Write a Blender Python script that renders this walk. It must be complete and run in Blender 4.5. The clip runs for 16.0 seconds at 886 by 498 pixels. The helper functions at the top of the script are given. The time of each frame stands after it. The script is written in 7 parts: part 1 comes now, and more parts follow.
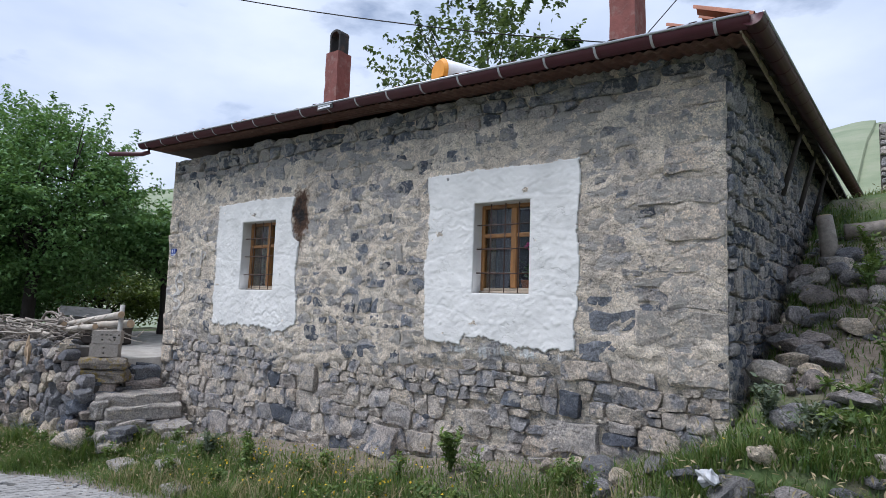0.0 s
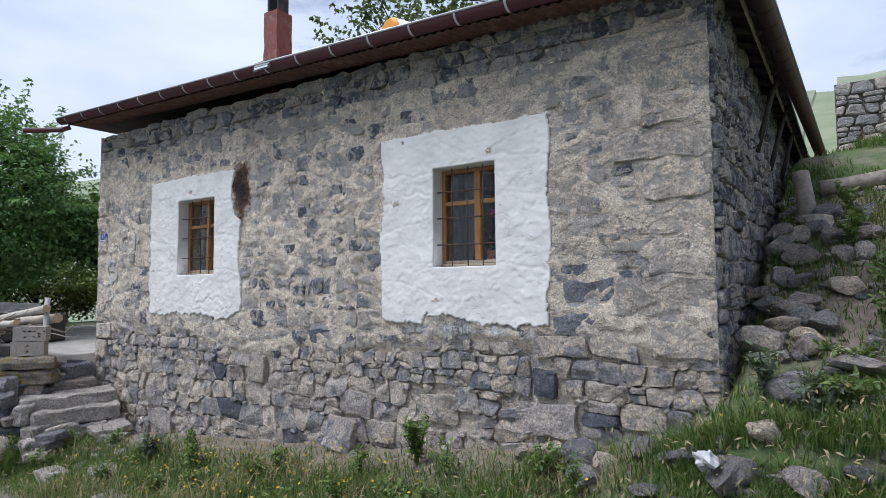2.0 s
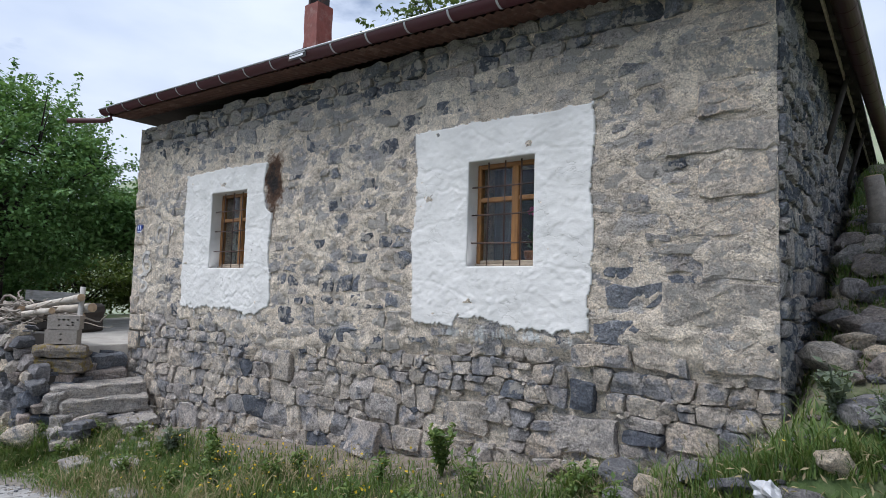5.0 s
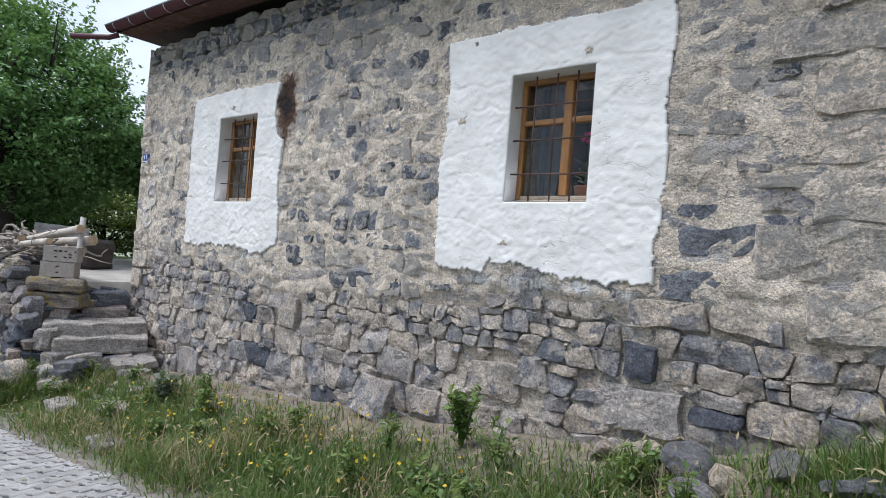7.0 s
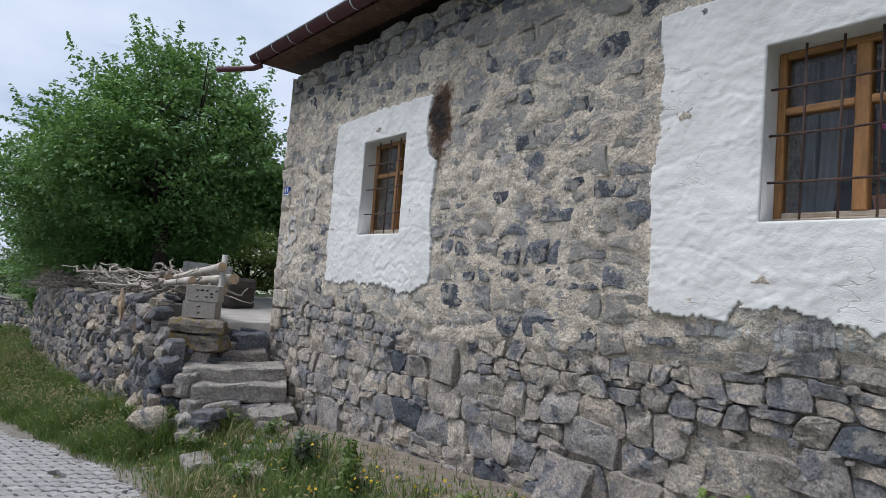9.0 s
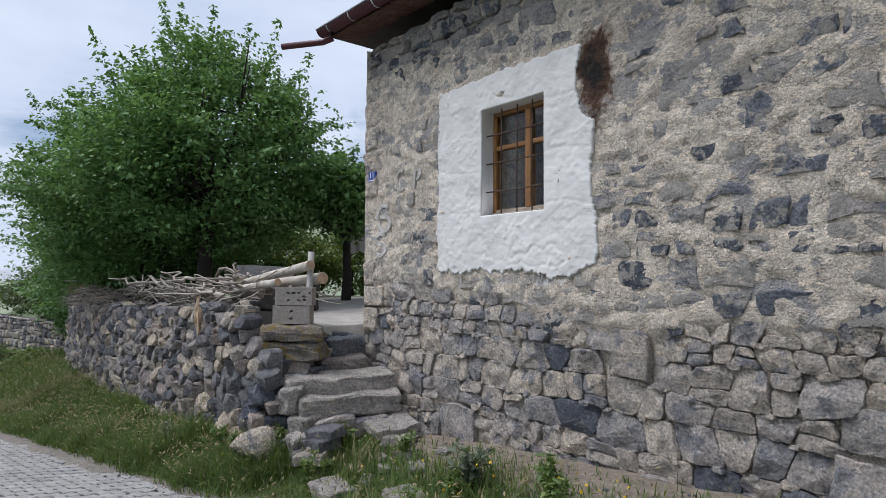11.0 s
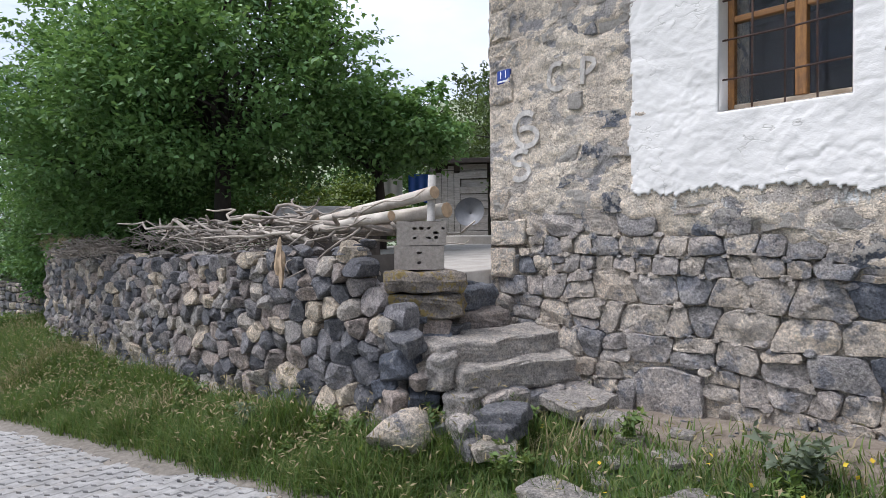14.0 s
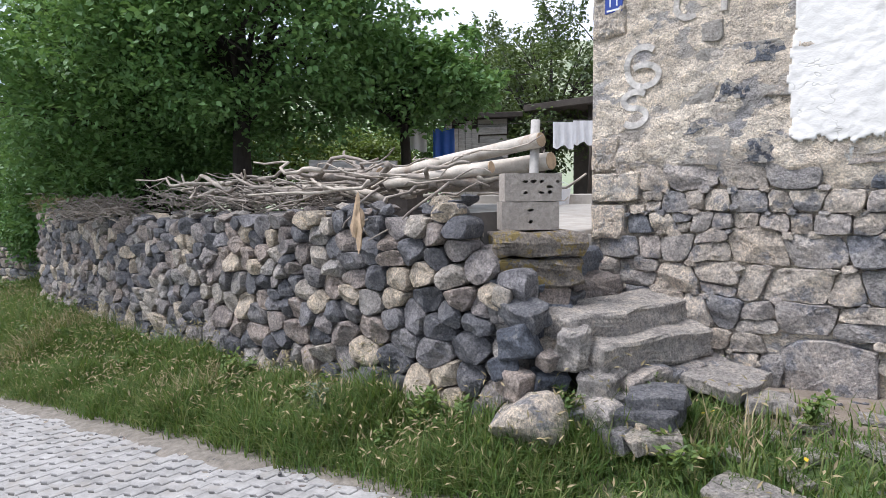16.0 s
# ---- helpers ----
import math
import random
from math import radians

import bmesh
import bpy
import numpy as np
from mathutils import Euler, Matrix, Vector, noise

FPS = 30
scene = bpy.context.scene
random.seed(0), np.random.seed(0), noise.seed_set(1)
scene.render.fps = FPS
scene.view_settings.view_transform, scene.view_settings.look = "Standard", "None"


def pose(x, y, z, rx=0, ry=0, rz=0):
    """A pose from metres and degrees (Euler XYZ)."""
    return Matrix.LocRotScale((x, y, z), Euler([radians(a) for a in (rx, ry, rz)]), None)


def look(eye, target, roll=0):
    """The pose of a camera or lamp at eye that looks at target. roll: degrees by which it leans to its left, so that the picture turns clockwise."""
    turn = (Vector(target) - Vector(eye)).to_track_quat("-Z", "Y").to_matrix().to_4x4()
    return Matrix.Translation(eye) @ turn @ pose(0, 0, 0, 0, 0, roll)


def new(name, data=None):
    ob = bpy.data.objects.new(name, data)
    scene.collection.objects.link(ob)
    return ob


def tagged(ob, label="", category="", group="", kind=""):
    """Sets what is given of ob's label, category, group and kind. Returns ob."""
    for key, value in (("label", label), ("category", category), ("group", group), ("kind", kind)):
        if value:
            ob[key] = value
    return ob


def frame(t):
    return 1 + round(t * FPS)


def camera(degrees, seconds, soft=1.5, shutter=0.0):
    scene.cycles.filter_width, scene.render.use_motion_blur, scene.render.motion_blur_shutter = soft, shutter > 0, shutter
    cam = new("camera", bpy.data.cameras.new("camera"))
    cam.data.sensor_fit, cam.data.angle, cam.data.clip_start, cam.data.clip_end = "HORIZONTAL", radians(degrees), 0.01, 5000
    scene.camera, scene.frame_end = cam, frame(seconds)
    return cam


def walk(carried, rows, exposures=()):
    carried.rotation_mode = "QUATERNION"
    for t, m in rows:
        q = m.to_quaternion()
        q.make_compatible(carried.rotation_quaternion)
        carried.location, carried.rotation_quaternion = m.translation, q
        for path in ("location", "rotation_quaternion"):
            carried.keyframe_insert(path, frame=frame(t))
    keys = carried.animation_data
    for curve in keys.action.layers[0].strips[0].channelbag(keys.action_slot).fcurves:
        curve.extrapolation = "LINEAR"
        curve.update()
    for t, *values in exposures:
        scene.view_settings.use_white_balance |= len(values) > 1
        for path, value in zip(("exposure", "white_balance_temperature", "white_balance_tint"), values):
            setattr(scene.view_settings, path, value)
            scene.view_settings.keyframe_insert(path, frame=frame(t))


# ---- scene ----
cam = camera(72.0, 16.0, soft=0.5)
PATH = [
    (0, (0.429, -0.165, 1.603), (-0.782, 1.415, 1.792), 1.9),
    (0.5, (0.386, -0.054, 1.571), (-0.887, 1.481, 1.72), 1.2),
    (1, (0.294, 0.096, 1.567), (-0.999, 1.615, 1.704), 2.1),
    (1.5, (0.155, 0.217, 1.551), (-1.012, 1.835, 1.693), 1.7),
    (2, (0.056, 0.352, 1.565), (-1.048, 2.014, 1.69), -0.5),
    (2.5, (-0.006, 0.521, 1.509), (-1.19, 2.129, 1.625), 0.0),
    (3, (-0.047, 0.629, 1.516), (-1.224, 2.243, 1.632), 1.7),
    (3.2, (-0.041, 0.635, 1.545), (-1.22, 2.244, 1.681), 1.4),
    (5.3, (-0.112, 0.711, 1.471), (-1.337, 2.286, 1.615), 1.8),
    (5.5, (-0.179, 0.768, 1.432), (-1.426, 2.327, 1.548), 2.1),
    (6, (-0.404, 0.844, 1.362), (-1.615, 2.427, 1.526), 0.7),
    (6.5, (-0.56, 0.998, 1.321), (-1.731, 2.616, 1.424), -0.2),
    (7, (-0.67, 1.432, 1.287), (-1.954, 2.965, 1.317), 4.5),
    (7.3, (-0.773, 1.587, 1.321), (-2.076, 3.104, 1.355), 4.9),
    (7.5, (-0.821, 1.627, 1.358), (-2.153, 3.117, 1.438), 5.0),
    (8, (-1.133, 1.671, 1.337), (-2.65, 2.967, 1.478), 3.9),
    (8.5, (-1.483, 1.823, 1.294), (-3.023, 3.097, 1.373), 2.0),
    (8.8, (-1.697, 1.944, 1.31), (-3.247, 3.205, 1.413), 2.0),
    (9, (-1.847, 1.952, 1.285), (-3.414, 3.19, 1.402), 4.4),
    (9.2, (-1.994, 1.961, 1.278), (-3.595, 3.156, 1.376), 4.1),
    (11.3, (-3.623, 1.374, 1.154), (-5.185, 2.62, 1.241), -0.2),
    (11.5, (-3.797, 1.419, 1.144), (-5.377, 2.643, 1.218), -0.4),
    (12, (-4.205, 1.411, 1.111), (-5.846, 2.552, 1.182), 0.3),
    (12.5, (-4.624, 1.259, 1.048), (-6.237, 2.44, 1.096), -1.9),
    (13, (-5.047, 1.211, 0.994), (-6.688, 2.352, 0.919), 0.0),
    (13.5, (-5.467, 1.108, 0.942), (-7.054, 2.324, 0.889), -0.7),
    (14, (-5.92, 1.033, 0.945), (-7.379, 2.4, 0.891), -0.6),
    (14.5, (-6.28, 1.016, 0.902), (-7.752, 2.368, 0.819), 1.7),
    (15, (-6.649, 1.037, 0.886), (-8.077, 2.435, 0.808), 3.5),
    (15.5, (-6.967, 0.935, 0.852), (-8.387, 2.342, 0.789), 1.8),
    (16, (-7.153, 0.818, 0.901), (-8.554, 2.235, 0.721), -0.7),
]
walk(cam, [(t, look(eye, target, roll)) for t, eye, target, roll in PATH],
     exposures=((0.0, 0.48, 5740, 12), (3.0, 0.49, 5800, 12), (5.5, 0.49, 5830, 11), (7.5, 0.74, 5800, 11), (8.5, 0.38, 5860, 11), (9.0, 0.35, 5880, 11), (12.0, 0.32, 5880, 13), (13.0, 0.23, 5900, 14), (13.5, 0.26, 5920, 14), (14.0, 0.78, 5960, 14), (16.0, 1.08, 5980, 14)))

# ---- light ----
SUN_EL, SUN_ROT = radians(55), radians(200)
world = bpy.data.worlds.new("overcast_sky")
scene.world = world
world.use_nodes = True
WN, WL = world.node_tree.nodes, world.node_tree.links
WN.clear()
w_out = WN.new("ShaderNodeOutputWorld")
w_bg = WN.new("ShaderNodeBackground")
w_sky = WN.new("ShaderNodeTexSky")
w_sky.sky_type, w_sky.sun_disc = "NISHITA", False
w_sky.sun_elevation, w_sky.sun_rotation = SUN_EL, SUN_ROT
w_co = WN.new("ShaderNodeTexCoord")
w_map = WN.new("ShaderNodeMapping")
w_map.inputs["Scale"].default_value = (1.0, 1.0, 2.6)
w_n = WN.new("ShaderNodeTexNoise")
w_n.inputs["Scale"].default_value = 3.4
w_n.inputs["Detail"].default_value = 7
w_n.inputs["Roughness"].default_value = 0.55
w_r = WN.new("ShaderNodeValToRGB")
w_r.color_ramp.elements[0].position, w_r.color_ramp.elements[0].color = 0.33, (0.2, 0.2, 0.2, 1)
w_r.color_ramp.elements[1].position, w_r.color_ramp.elements[1].color = 0.46, (1, 1, 1, 1)
w_n2 = WN.new("ShaderNodeTexNoise")
w_n2.inputs["Scale"].default_value = 3.1
w_n2.inputs["Detail"].default_value = 5
w_r2 = WN.new("ShaderNodeValToRGB")
w_r2.color_ramp.elements[0].position, w_r2.color_ramp.elements[0].color = 0.32, (6.1, 6.8, 8.0, 1)
w_r2.color_ramp.elements[1].position, w_r2.color_ramp.elements[1].color = 0.68, (8.5, 8.85, 9.5, 1)
w_mix = WN.new("ShaderNodeMix")
w_mix.data_type = "RGBA"
WL.new(w_co.outputs["Generated"], w_map.inputs["Vector"])
WL.new(w_map.outputs[0], w_n.inputs["Vector"])
WL.new(w_map.outputs[0], w_n2.inputs["Vector"])
WL.new(w_n.outputs["Fac"], w_r.inputs[0])
WL.new(w_n2.outputs["Fac"], w_r2.inputs[0])
WL.new(w_r.outputs[0], w_mix.inputs["Factor"])
WL.new(w_sky.outputs[0], w_mix.inputs["A"])
WL.new(w_r2.outputs[0], w_mix.inputs["B"])
WL.new(w_mix.outputs["Result"], w_bg.inputs["Color"])
w_bg.inputs["Strength"].default_value = 0.075
WL.new(w_bg.outputs[0], w_out.inputs[0])
sun_data = bpy.data.lights.new("sun", "SUN")
sun_data.energy, sun_data.angle, sun_data.color = 2.6, radians(30), (1.0, 0.955, 0.9)
sun = new("sun", sun_data)
sun.matrix_world = look((0, 0, 30), (14, 17, -10))


# ---- materials ----
def mat(name, rough=0.9, metal=0.0):
    m = bpy.data.materials.new(name)
    m.use_nodes = True
    b = m.node_tree.nodes["Principled BSDF"]
    b.inputs["Roughness"].default_value, b.inputs["Metallic"].default_value = rough, metal
    return m, m.node_tree.nodes, m.node_tree.links, b


def ramp(N, L, fac, stops, interp="LINEAR"):
    r = N.new("ShaderNodeValToRGB")
    r.color_ramp.interpolation = interp
    while len(r.color_ramp.elements) < len(stops):
        r.color_ramp.elements.new(0.5)
    for e, (p, c) in zip(r.color_ramp.elements, stops):
        e.position, e.color = p, (*c, 1) if len(c) == 3 else c
    L.new(fac, r.inputs[0])
    return r.outputs[0]


def noise_tex(N, L, scale, detail=4, rough=0.6, stretch=(1, 1, 1), offset=(0, 0, 0), world_space=True):
    if world_space:
        src = N.new("ShaderNodeNewGeometry").outputs["Position"]
    else:
        src = N.new("ShaderNodeTexCoord").outputs["Object"]
    mp = N.new("ShaderNodeMapping")
    mp.inputs["Scale"].default_value = stretch
    mp.inputs["Location"].default_value = offset
    L.new(src, mp.inputs[0])
    t = N.new("ShaderNodeTexNoise")
    t.inputs["Scale"].default_value, t.inputs["Detail"].default_value, t.inputs["Roughness"].default_value = scale, detail, rough
    L.new(mp.outputs[0], t.inputs["Vector"])
    return t.outputs["Fac"]


def mix(N, L, fac, a, b, mode="MIX"):
    m = N.new("ShaderNodeMix")
    m.data_type, m.blend_type = "RGBA", mode
    for key, v in (("Factor", fac), ("A", a), ("B", b)):
        if isinstance(v, bpy.types.NodeSocket):
            L.new(v, m.inputs[key])
        elif isinstance(v, tuple):
            m.inputs[key].default_value = (*v, 1)
        else:
            m.inputs[key].default_value = v
    return m.outputs["Result"]


def op(N, L, kind, a, b=0.0, c=0.0):
    n = N.new("ShaderNodeMath")
    n.operation = kind
    for i, v in enumerate((a, b, c)):
        if isinstance(v, bpy.types.NodeSocket):
            L.new(v, n.inputs[i])
        else:
            n.inputs[i].default_value = v
    return n.outputs[0]


def bump(N, L, b, height, strength=0.5, dist=0.01):
    n = N.new("ShaderNodeBump")
    n.inputs["Strength"].default_value, n.inputs["Distance"].default_value = strength, dist
    L.new(height, n.inputs["Height"])
    L.new(n.outputs[0], b.inputs["Normal"])


def xyz(N, L):
    s = N.new("ShaderNodeSeparateXYZ")
    L.new(N.new("ShaderNodeNewGeometry").outputs["Position"], s.inputs[0])
    return s.outputs


def span(N, L, v, lo, hi, soft):
    """1 where v lies between lo and hi, with soft edges."""
    a = N.new("ShaderNodeMapRange")
    a.inputs["From Min"].default_value, a.inputs["From Max"].default_value = lo - soft, lo + soft
    L.new(v, a.inputs[0])
    c = N.new("ShaderNodeMapRange")
    c.inputs["From Min"].default_value, c.inputs["From Max"].default_value = hi + soft, hi - soft
    L.new(v, c.inputs[0])
    return op(N, L, "MULTIPLY", a.outputs[0], c.outputs[0])


def whitewash_drips(N, L, col):
    """Spilt whitewash under the two painted window surrounds."""
    p = xyz(N, L)
    runs = noise_tex(N, L, 5, 6, 0.75, (2.4, 2.4, 0.8))
    below = span(N, L, p[2], 0.98, 1.3, 0.14)
    w1 = span(N, L, p[0], -8.2, -6.5, 0.1)
    w2 = span(N, L, p[0], -3.9, -2.2, 0.15)
    m = op(N, L, "MULTIPLY", below, op(N, L, "MAXIMUM", op(N, L, "MULTIPLY", w1, 0.92), w2))
    m = op(N, L, "MULTIPLY", m, runs)
    m = ramp(N, L, m, ((0.49, (0, 0, 0)), (0.56, (1, 1, 1))))
    return mix(N, L, m, col, (0.62, 0.62, 0.6))


def stone_mat(name, tones, drips=False, island=False, moss=0.0, stretch=(1, 1, 1), smear=0.0, split=0.0):
    m, N, L, b = mat(name, 0.93)
    if island:
        rnd = N.new("ShaderNodeNewGeometry").outputs["Random Per Island"]
    else:
        rnd = N.new("ShaderNodeObjectInfo").outputs["Random"]
    k = len(tones)
    col = ramp(N, L, rnd, [(i / k, t) for i, t in enumerate(tones)], "CONSTANT" if k > 3 else "LINEAR")
    if split:
        sp = ramp(N, L, noise_tex(N, L, 4.5, 8, 0.66, offset=(4, 9, 6)), ((0.62 - split, (0, 0, 0)), (0.66 - split, (1, 1, 1))))
        col = mix(N, L, op(N, L, "MULTIPLY", sp, 0.75), col, (0.2, 0.21, 0.238))
    big = noise_tex(N, L, 7, 5, 0.62, stretch)
    fine = noise_tex(N, L, 60, 6, 0.7)
    col = mix(N, L, 0.75, col, ramp(N, L, big, ((0.28, (0.5, 0.5, 0.52)), (0.5, (1, 1, 1)), (0.72, (1.35, 1.3, 1.2)))), "MULTIPLY")
    col = mix(N, L, 0.8, col, ramp(N, L, fine, ((0.3, (0.35, 0.35, 0.36)), (0.6, (1.4, 1.4, 1.4)))), "MULTIPLY")
    speck = noise_tex(N, L, 32, 9, 0.82, offset=(2, 2, 6))
    col = mix(N, L, 1.0, col, ramp(N, L, speck, ((0.34, (0.45, 0.45, 0.46)), (0.5, (1, 1, 1)), (0.66, (1.5, 1.47, 1.42)))), "MULTIPLY")
    dust = ramp(N, L, noise_tex(N, L, 16, 5, 0.7, offset=(3, 5, 1)), ((0.56, (0, 0, 0)), (0.68, (1, 1, 1))))
    col = mix(N, L, op(N, L, "MULTIPLY", dust, 0.45), col, (0.47, 0.445, 0.41))
    if smear:
        sm = ramp(N, L, noise_tex(N, L, 8, 7, 0.72, offset=(1, 8, 3)), ((0.6 - smear, (0, 0, 0)), (0.64 - smear, (1, 1, 1))))
        col = mix(N, L, sm, col, mix(N, L, 0.6, (0.45, 0.415, 0.37), ramp(N, L, fine, ((0.3, (0.55, 0.55, 0.55)), (0.65, (1.2, 1.2, 1.2)))), "MULTIPLY"))
    if moss:
        ms = ramp(N, L, noise_tex(N, L, 9, 6, 0.7, offset=(7, 2, 4)), ((0.62 - moss, (0, 0, 0)), (0.66 - moss * 0.8, (1, 1, 1))))
        col = mix(N, L, op(N, L, "MULTIPLY", ms, 0.8), col, (0.3, 0.215, 0.05))
    if drips:
        col = whitewash_drips(N, L, col)
    L.new(col, b.inputs["Base Color"])
    rock = op(N, L, "ADD", op(N, L, "MULTIPLY", noise_tex(N, L, 15, 9, 0.74), 1.2), op(N, L, "MULTIPLY", speck, 0.9))
    bump(N, L, b, rock, 1.0, 0.045)
    return m


TAN = ((0.53, 0.455, 0.375), (0.57, 0.495, 0.41), (0.47, 0.415, 0.355), (0.58, 0.51, 0.43), (0.51, 0.45, 0.385))
GREY = ((0.432, 0.391, 0.360), (0.346, 0.324, 0.310), (0.464, 0.422, 0.385), (0.292, 0.283, 0.285), (0.454, 0.402, 0.360))
DARK = ((0.11, 0.12, 0.145), (0.155, 0.168, 0.196), (0.2, 0.21, 0.235), (0.095, 0.105, 0.128))
FIELD = ((0.34, 0.315, 0.29), (0.2, 0.19, 0.19), (0.42, 0.375, 0.32), (0.13, 0.13, 0.14), (0.28, 0.24, 0.215), (0.52, 0.44, 0.34), (0.24, 0.23, 0.235), (0.36, 0.3, 0.26), (0.165, 0.165, 0.175), (0.3, 0.27, 0.255))
M_TAN = stone_mat("mortared_stone", TAN, True, split=0.06)
M_GREY = stone_mat("grey_stone", GREY, True, split=0.07)
M_DARK = stone_mat("basalt_stone", DARK, True)
M_FIELD = stone_mat("field_stone", FIELD)
M_GREY_J = stone_mat("grey_stone_joined", GREY, True, True, smear=0.1, split=0.1)
M_DARK_S = stone_mat("basalt_smeared", DARK, True, smear=0.15)
M_ROUGH_J = stone_mat("side_wall_grey_joined", GREY, False, True)
M_FIELD_J = stone_mat("field_stone_joined", FIELD, False, True)
M_DARK_J = stone_mat("basalt_joined", DARK, True, True, smear=0.1)
M_MOSS = stone_mat("mossy_stone", ((0.2, 0.175, 0.15), (0.25, 0.215, 0.18)), moss=0.11)
M_SLAB = stone_mat("worn_step_stone", ((0.45, 0.41, 0.365), (0.37, 0.34, 0.31)))


def plain(name, col, rough=0.8, metal=0.0, scale=12, amount=0.5, bumpy=0.3, stretch=(1, 1, 1), dirt=None):
    """A surface with two scales of mottling, and bump."""
    m, N, L, b = mat(name, rough, metal)
    n1, n2 = noise_tex(N, L, scale, 5, 0.6, stretch), noise_tex(N, L, scale * 7, 4, 0.65, stretch)
    c = mix(N, L, amount, col, ramp(N, L, n1, ((0.3, (0.6, 0.6, 0.6)), (0.7, (1.3, 1.3, 1.3)))), "MULTIPLY")
    c = mix(N, L, amount * 0.6, c, ramp(N, L, n2, ((0.3, (0.7, 0.7, 0.7)), (0.7, (1.2, 1.2, 1.2)))), "MULTIPLY")
    if dirt:
        d = ramp(N, L, noise_tex(N, L, scale * 0.6, 6, 0.7, offset=(4, 1, 2)), ((0.52, (0, 0, 0)), (0.66, (1, 1, 1))))
        c = mix(N, L, op(N, L, "MULTIPLY", d, 0.7), c, dirt)
    L.new(c, b.inputs["Base Color"])
    if bumpy:
        bump(N, L, b, op(N, L, "ADD", n1, op(N, L, "MULTIPLY", n2, 0.35)), bumpy, 0.012)
    return m


STAIN = (-6.4, 2.84)


def mortar_mat():
    m, N, L, b = mat("lime_mortar", 0.96)
    p = xyz(N, L)
    n1, n2, n3 = noise_tex(N, L, 1.7, 6, 0.62), noise_tex(N, L, 11, 6, 0.66), noise_tex(N, L, 75, 5, 0.7)
    c = ramp(N, L, n1, ((0.3, (0.45, 0.395, 0.33)), (0.45, (0.64, 0.55, 0.445)), (0.58, (0.69, 0.605, 0.495)), (0.7, (0.52, 0.465, 0.4))))
    c = mix(N, L, 0.7, c, ramp(N, L, n2, ((0.3, (0.5, 0.51, 0.53)), (0.5, (1, 1, 1)), (0.72, (1.3, 1.28, 1.22)))), "MULTIPLY")
    c = mix(N, L, 0.75, c, ramp(N, L, n3, ((0.3, (0.42, 0.42, 0.42)), (0.62, (1.36, 1.36, 1.36)))), "MULTIPLY")
    face = ramp(N, L, noise_tex(N, L, 4.2, 7, 0.6, (1, 1, 1.5), (5, 0, 9)), ((0.55, (0, 0, 0)), (0.58, (1, 1, 1))))
    tone = ramp(N, L, noise_tex(N, L, 2.3, 2, 0.5, offset=(9, 4, 2)), ((0.38, (0.22, 0.225, 0.245)), (0.5, (0.37, 0.355, 0.34)), (0.62, (0.46, 0.415, 0.37))))
    tone = mix(N, L, 0.8, tone, ramp(N, L, n3, ((0.3, (0.5, 0.5, 0.5)), (0.65, (1.3, 1.3, 1.3)))), "MULTIPLY")
    sp = noise_tex(N, L, 30, 9, 0.82, offset=(6, 1, 3))
    c = mix(N, L, 1.0, c, ramp(N, L, sp, ((0.34, (0.62, 0.62, 0.62)), (0.5, (1, 1, 1)), (0.66, (1.22, 1.21, 1.19)))), "MULTIPLY")
    c = mix(N, L, op(N, L, "MULTIPLY", face, 0.8), c, tone)
    crack = op(N, L, "ABSOLUTE", op(N, L, "SUBTRACT", noise_tex(N, L, 3.1, 6, 0.6, (1, 1, 1.7), (2, 7, 4)), 0.5))
    c = mix(N, L, ramp(N, L, crack, ((0.0, (0.75, 0.75, 0.75)), (0.009, (0, 0, 0)))), c, (0.07, 0.062, 0.055))
    # soot and rust stain round the old flue hole
    dx, dz = op(N, L, "ADD", p[0], -STAIN[0]), op(N, L, "ADD", p[2], -STAIN[1])
    wob = op(N, L, "MULTIPLY", op(N, L, "SUBTRACT", noise_tex(N, L, 7, 6, 0.7), 0.5), 0.9)
    d = op(N, L, "ADD", op(N, L, "SQRT", op(N, L, "ADD", op(N, L, "POWER", op(N, L, "MULTIPLY", dx, 2.1), 2.0), op(N, L, "POWER", dz, 2.0))), wob)
    c = mix(N, L, ramp(N, L, d, ((0.3, (1, 1, 1)), (0.46, (0, 0, 0)))), c, (0.11, 0.055, 0.028))
    c = mix(N, L, ramp(N, L, d, ((0.14, (1, 1, 1)), (0.32, (0, 0, 0)))), c, (0.012, 0.009, 0.008))
    c = whitewash_drips(N, L, c)
    L.new(c, b.inputs["Base Color"])
    bump(N, L, b, op(N, L, "SUBTRACT", op(N, L, "ADD", op(N, L, "MULTIPLY", n2, 1.0), op(N, L, "MULTIPLY", n3, 0.4)), op(N, L, "MULTIPLY", face, 0.12)), 1.0, 0.06)
    return m


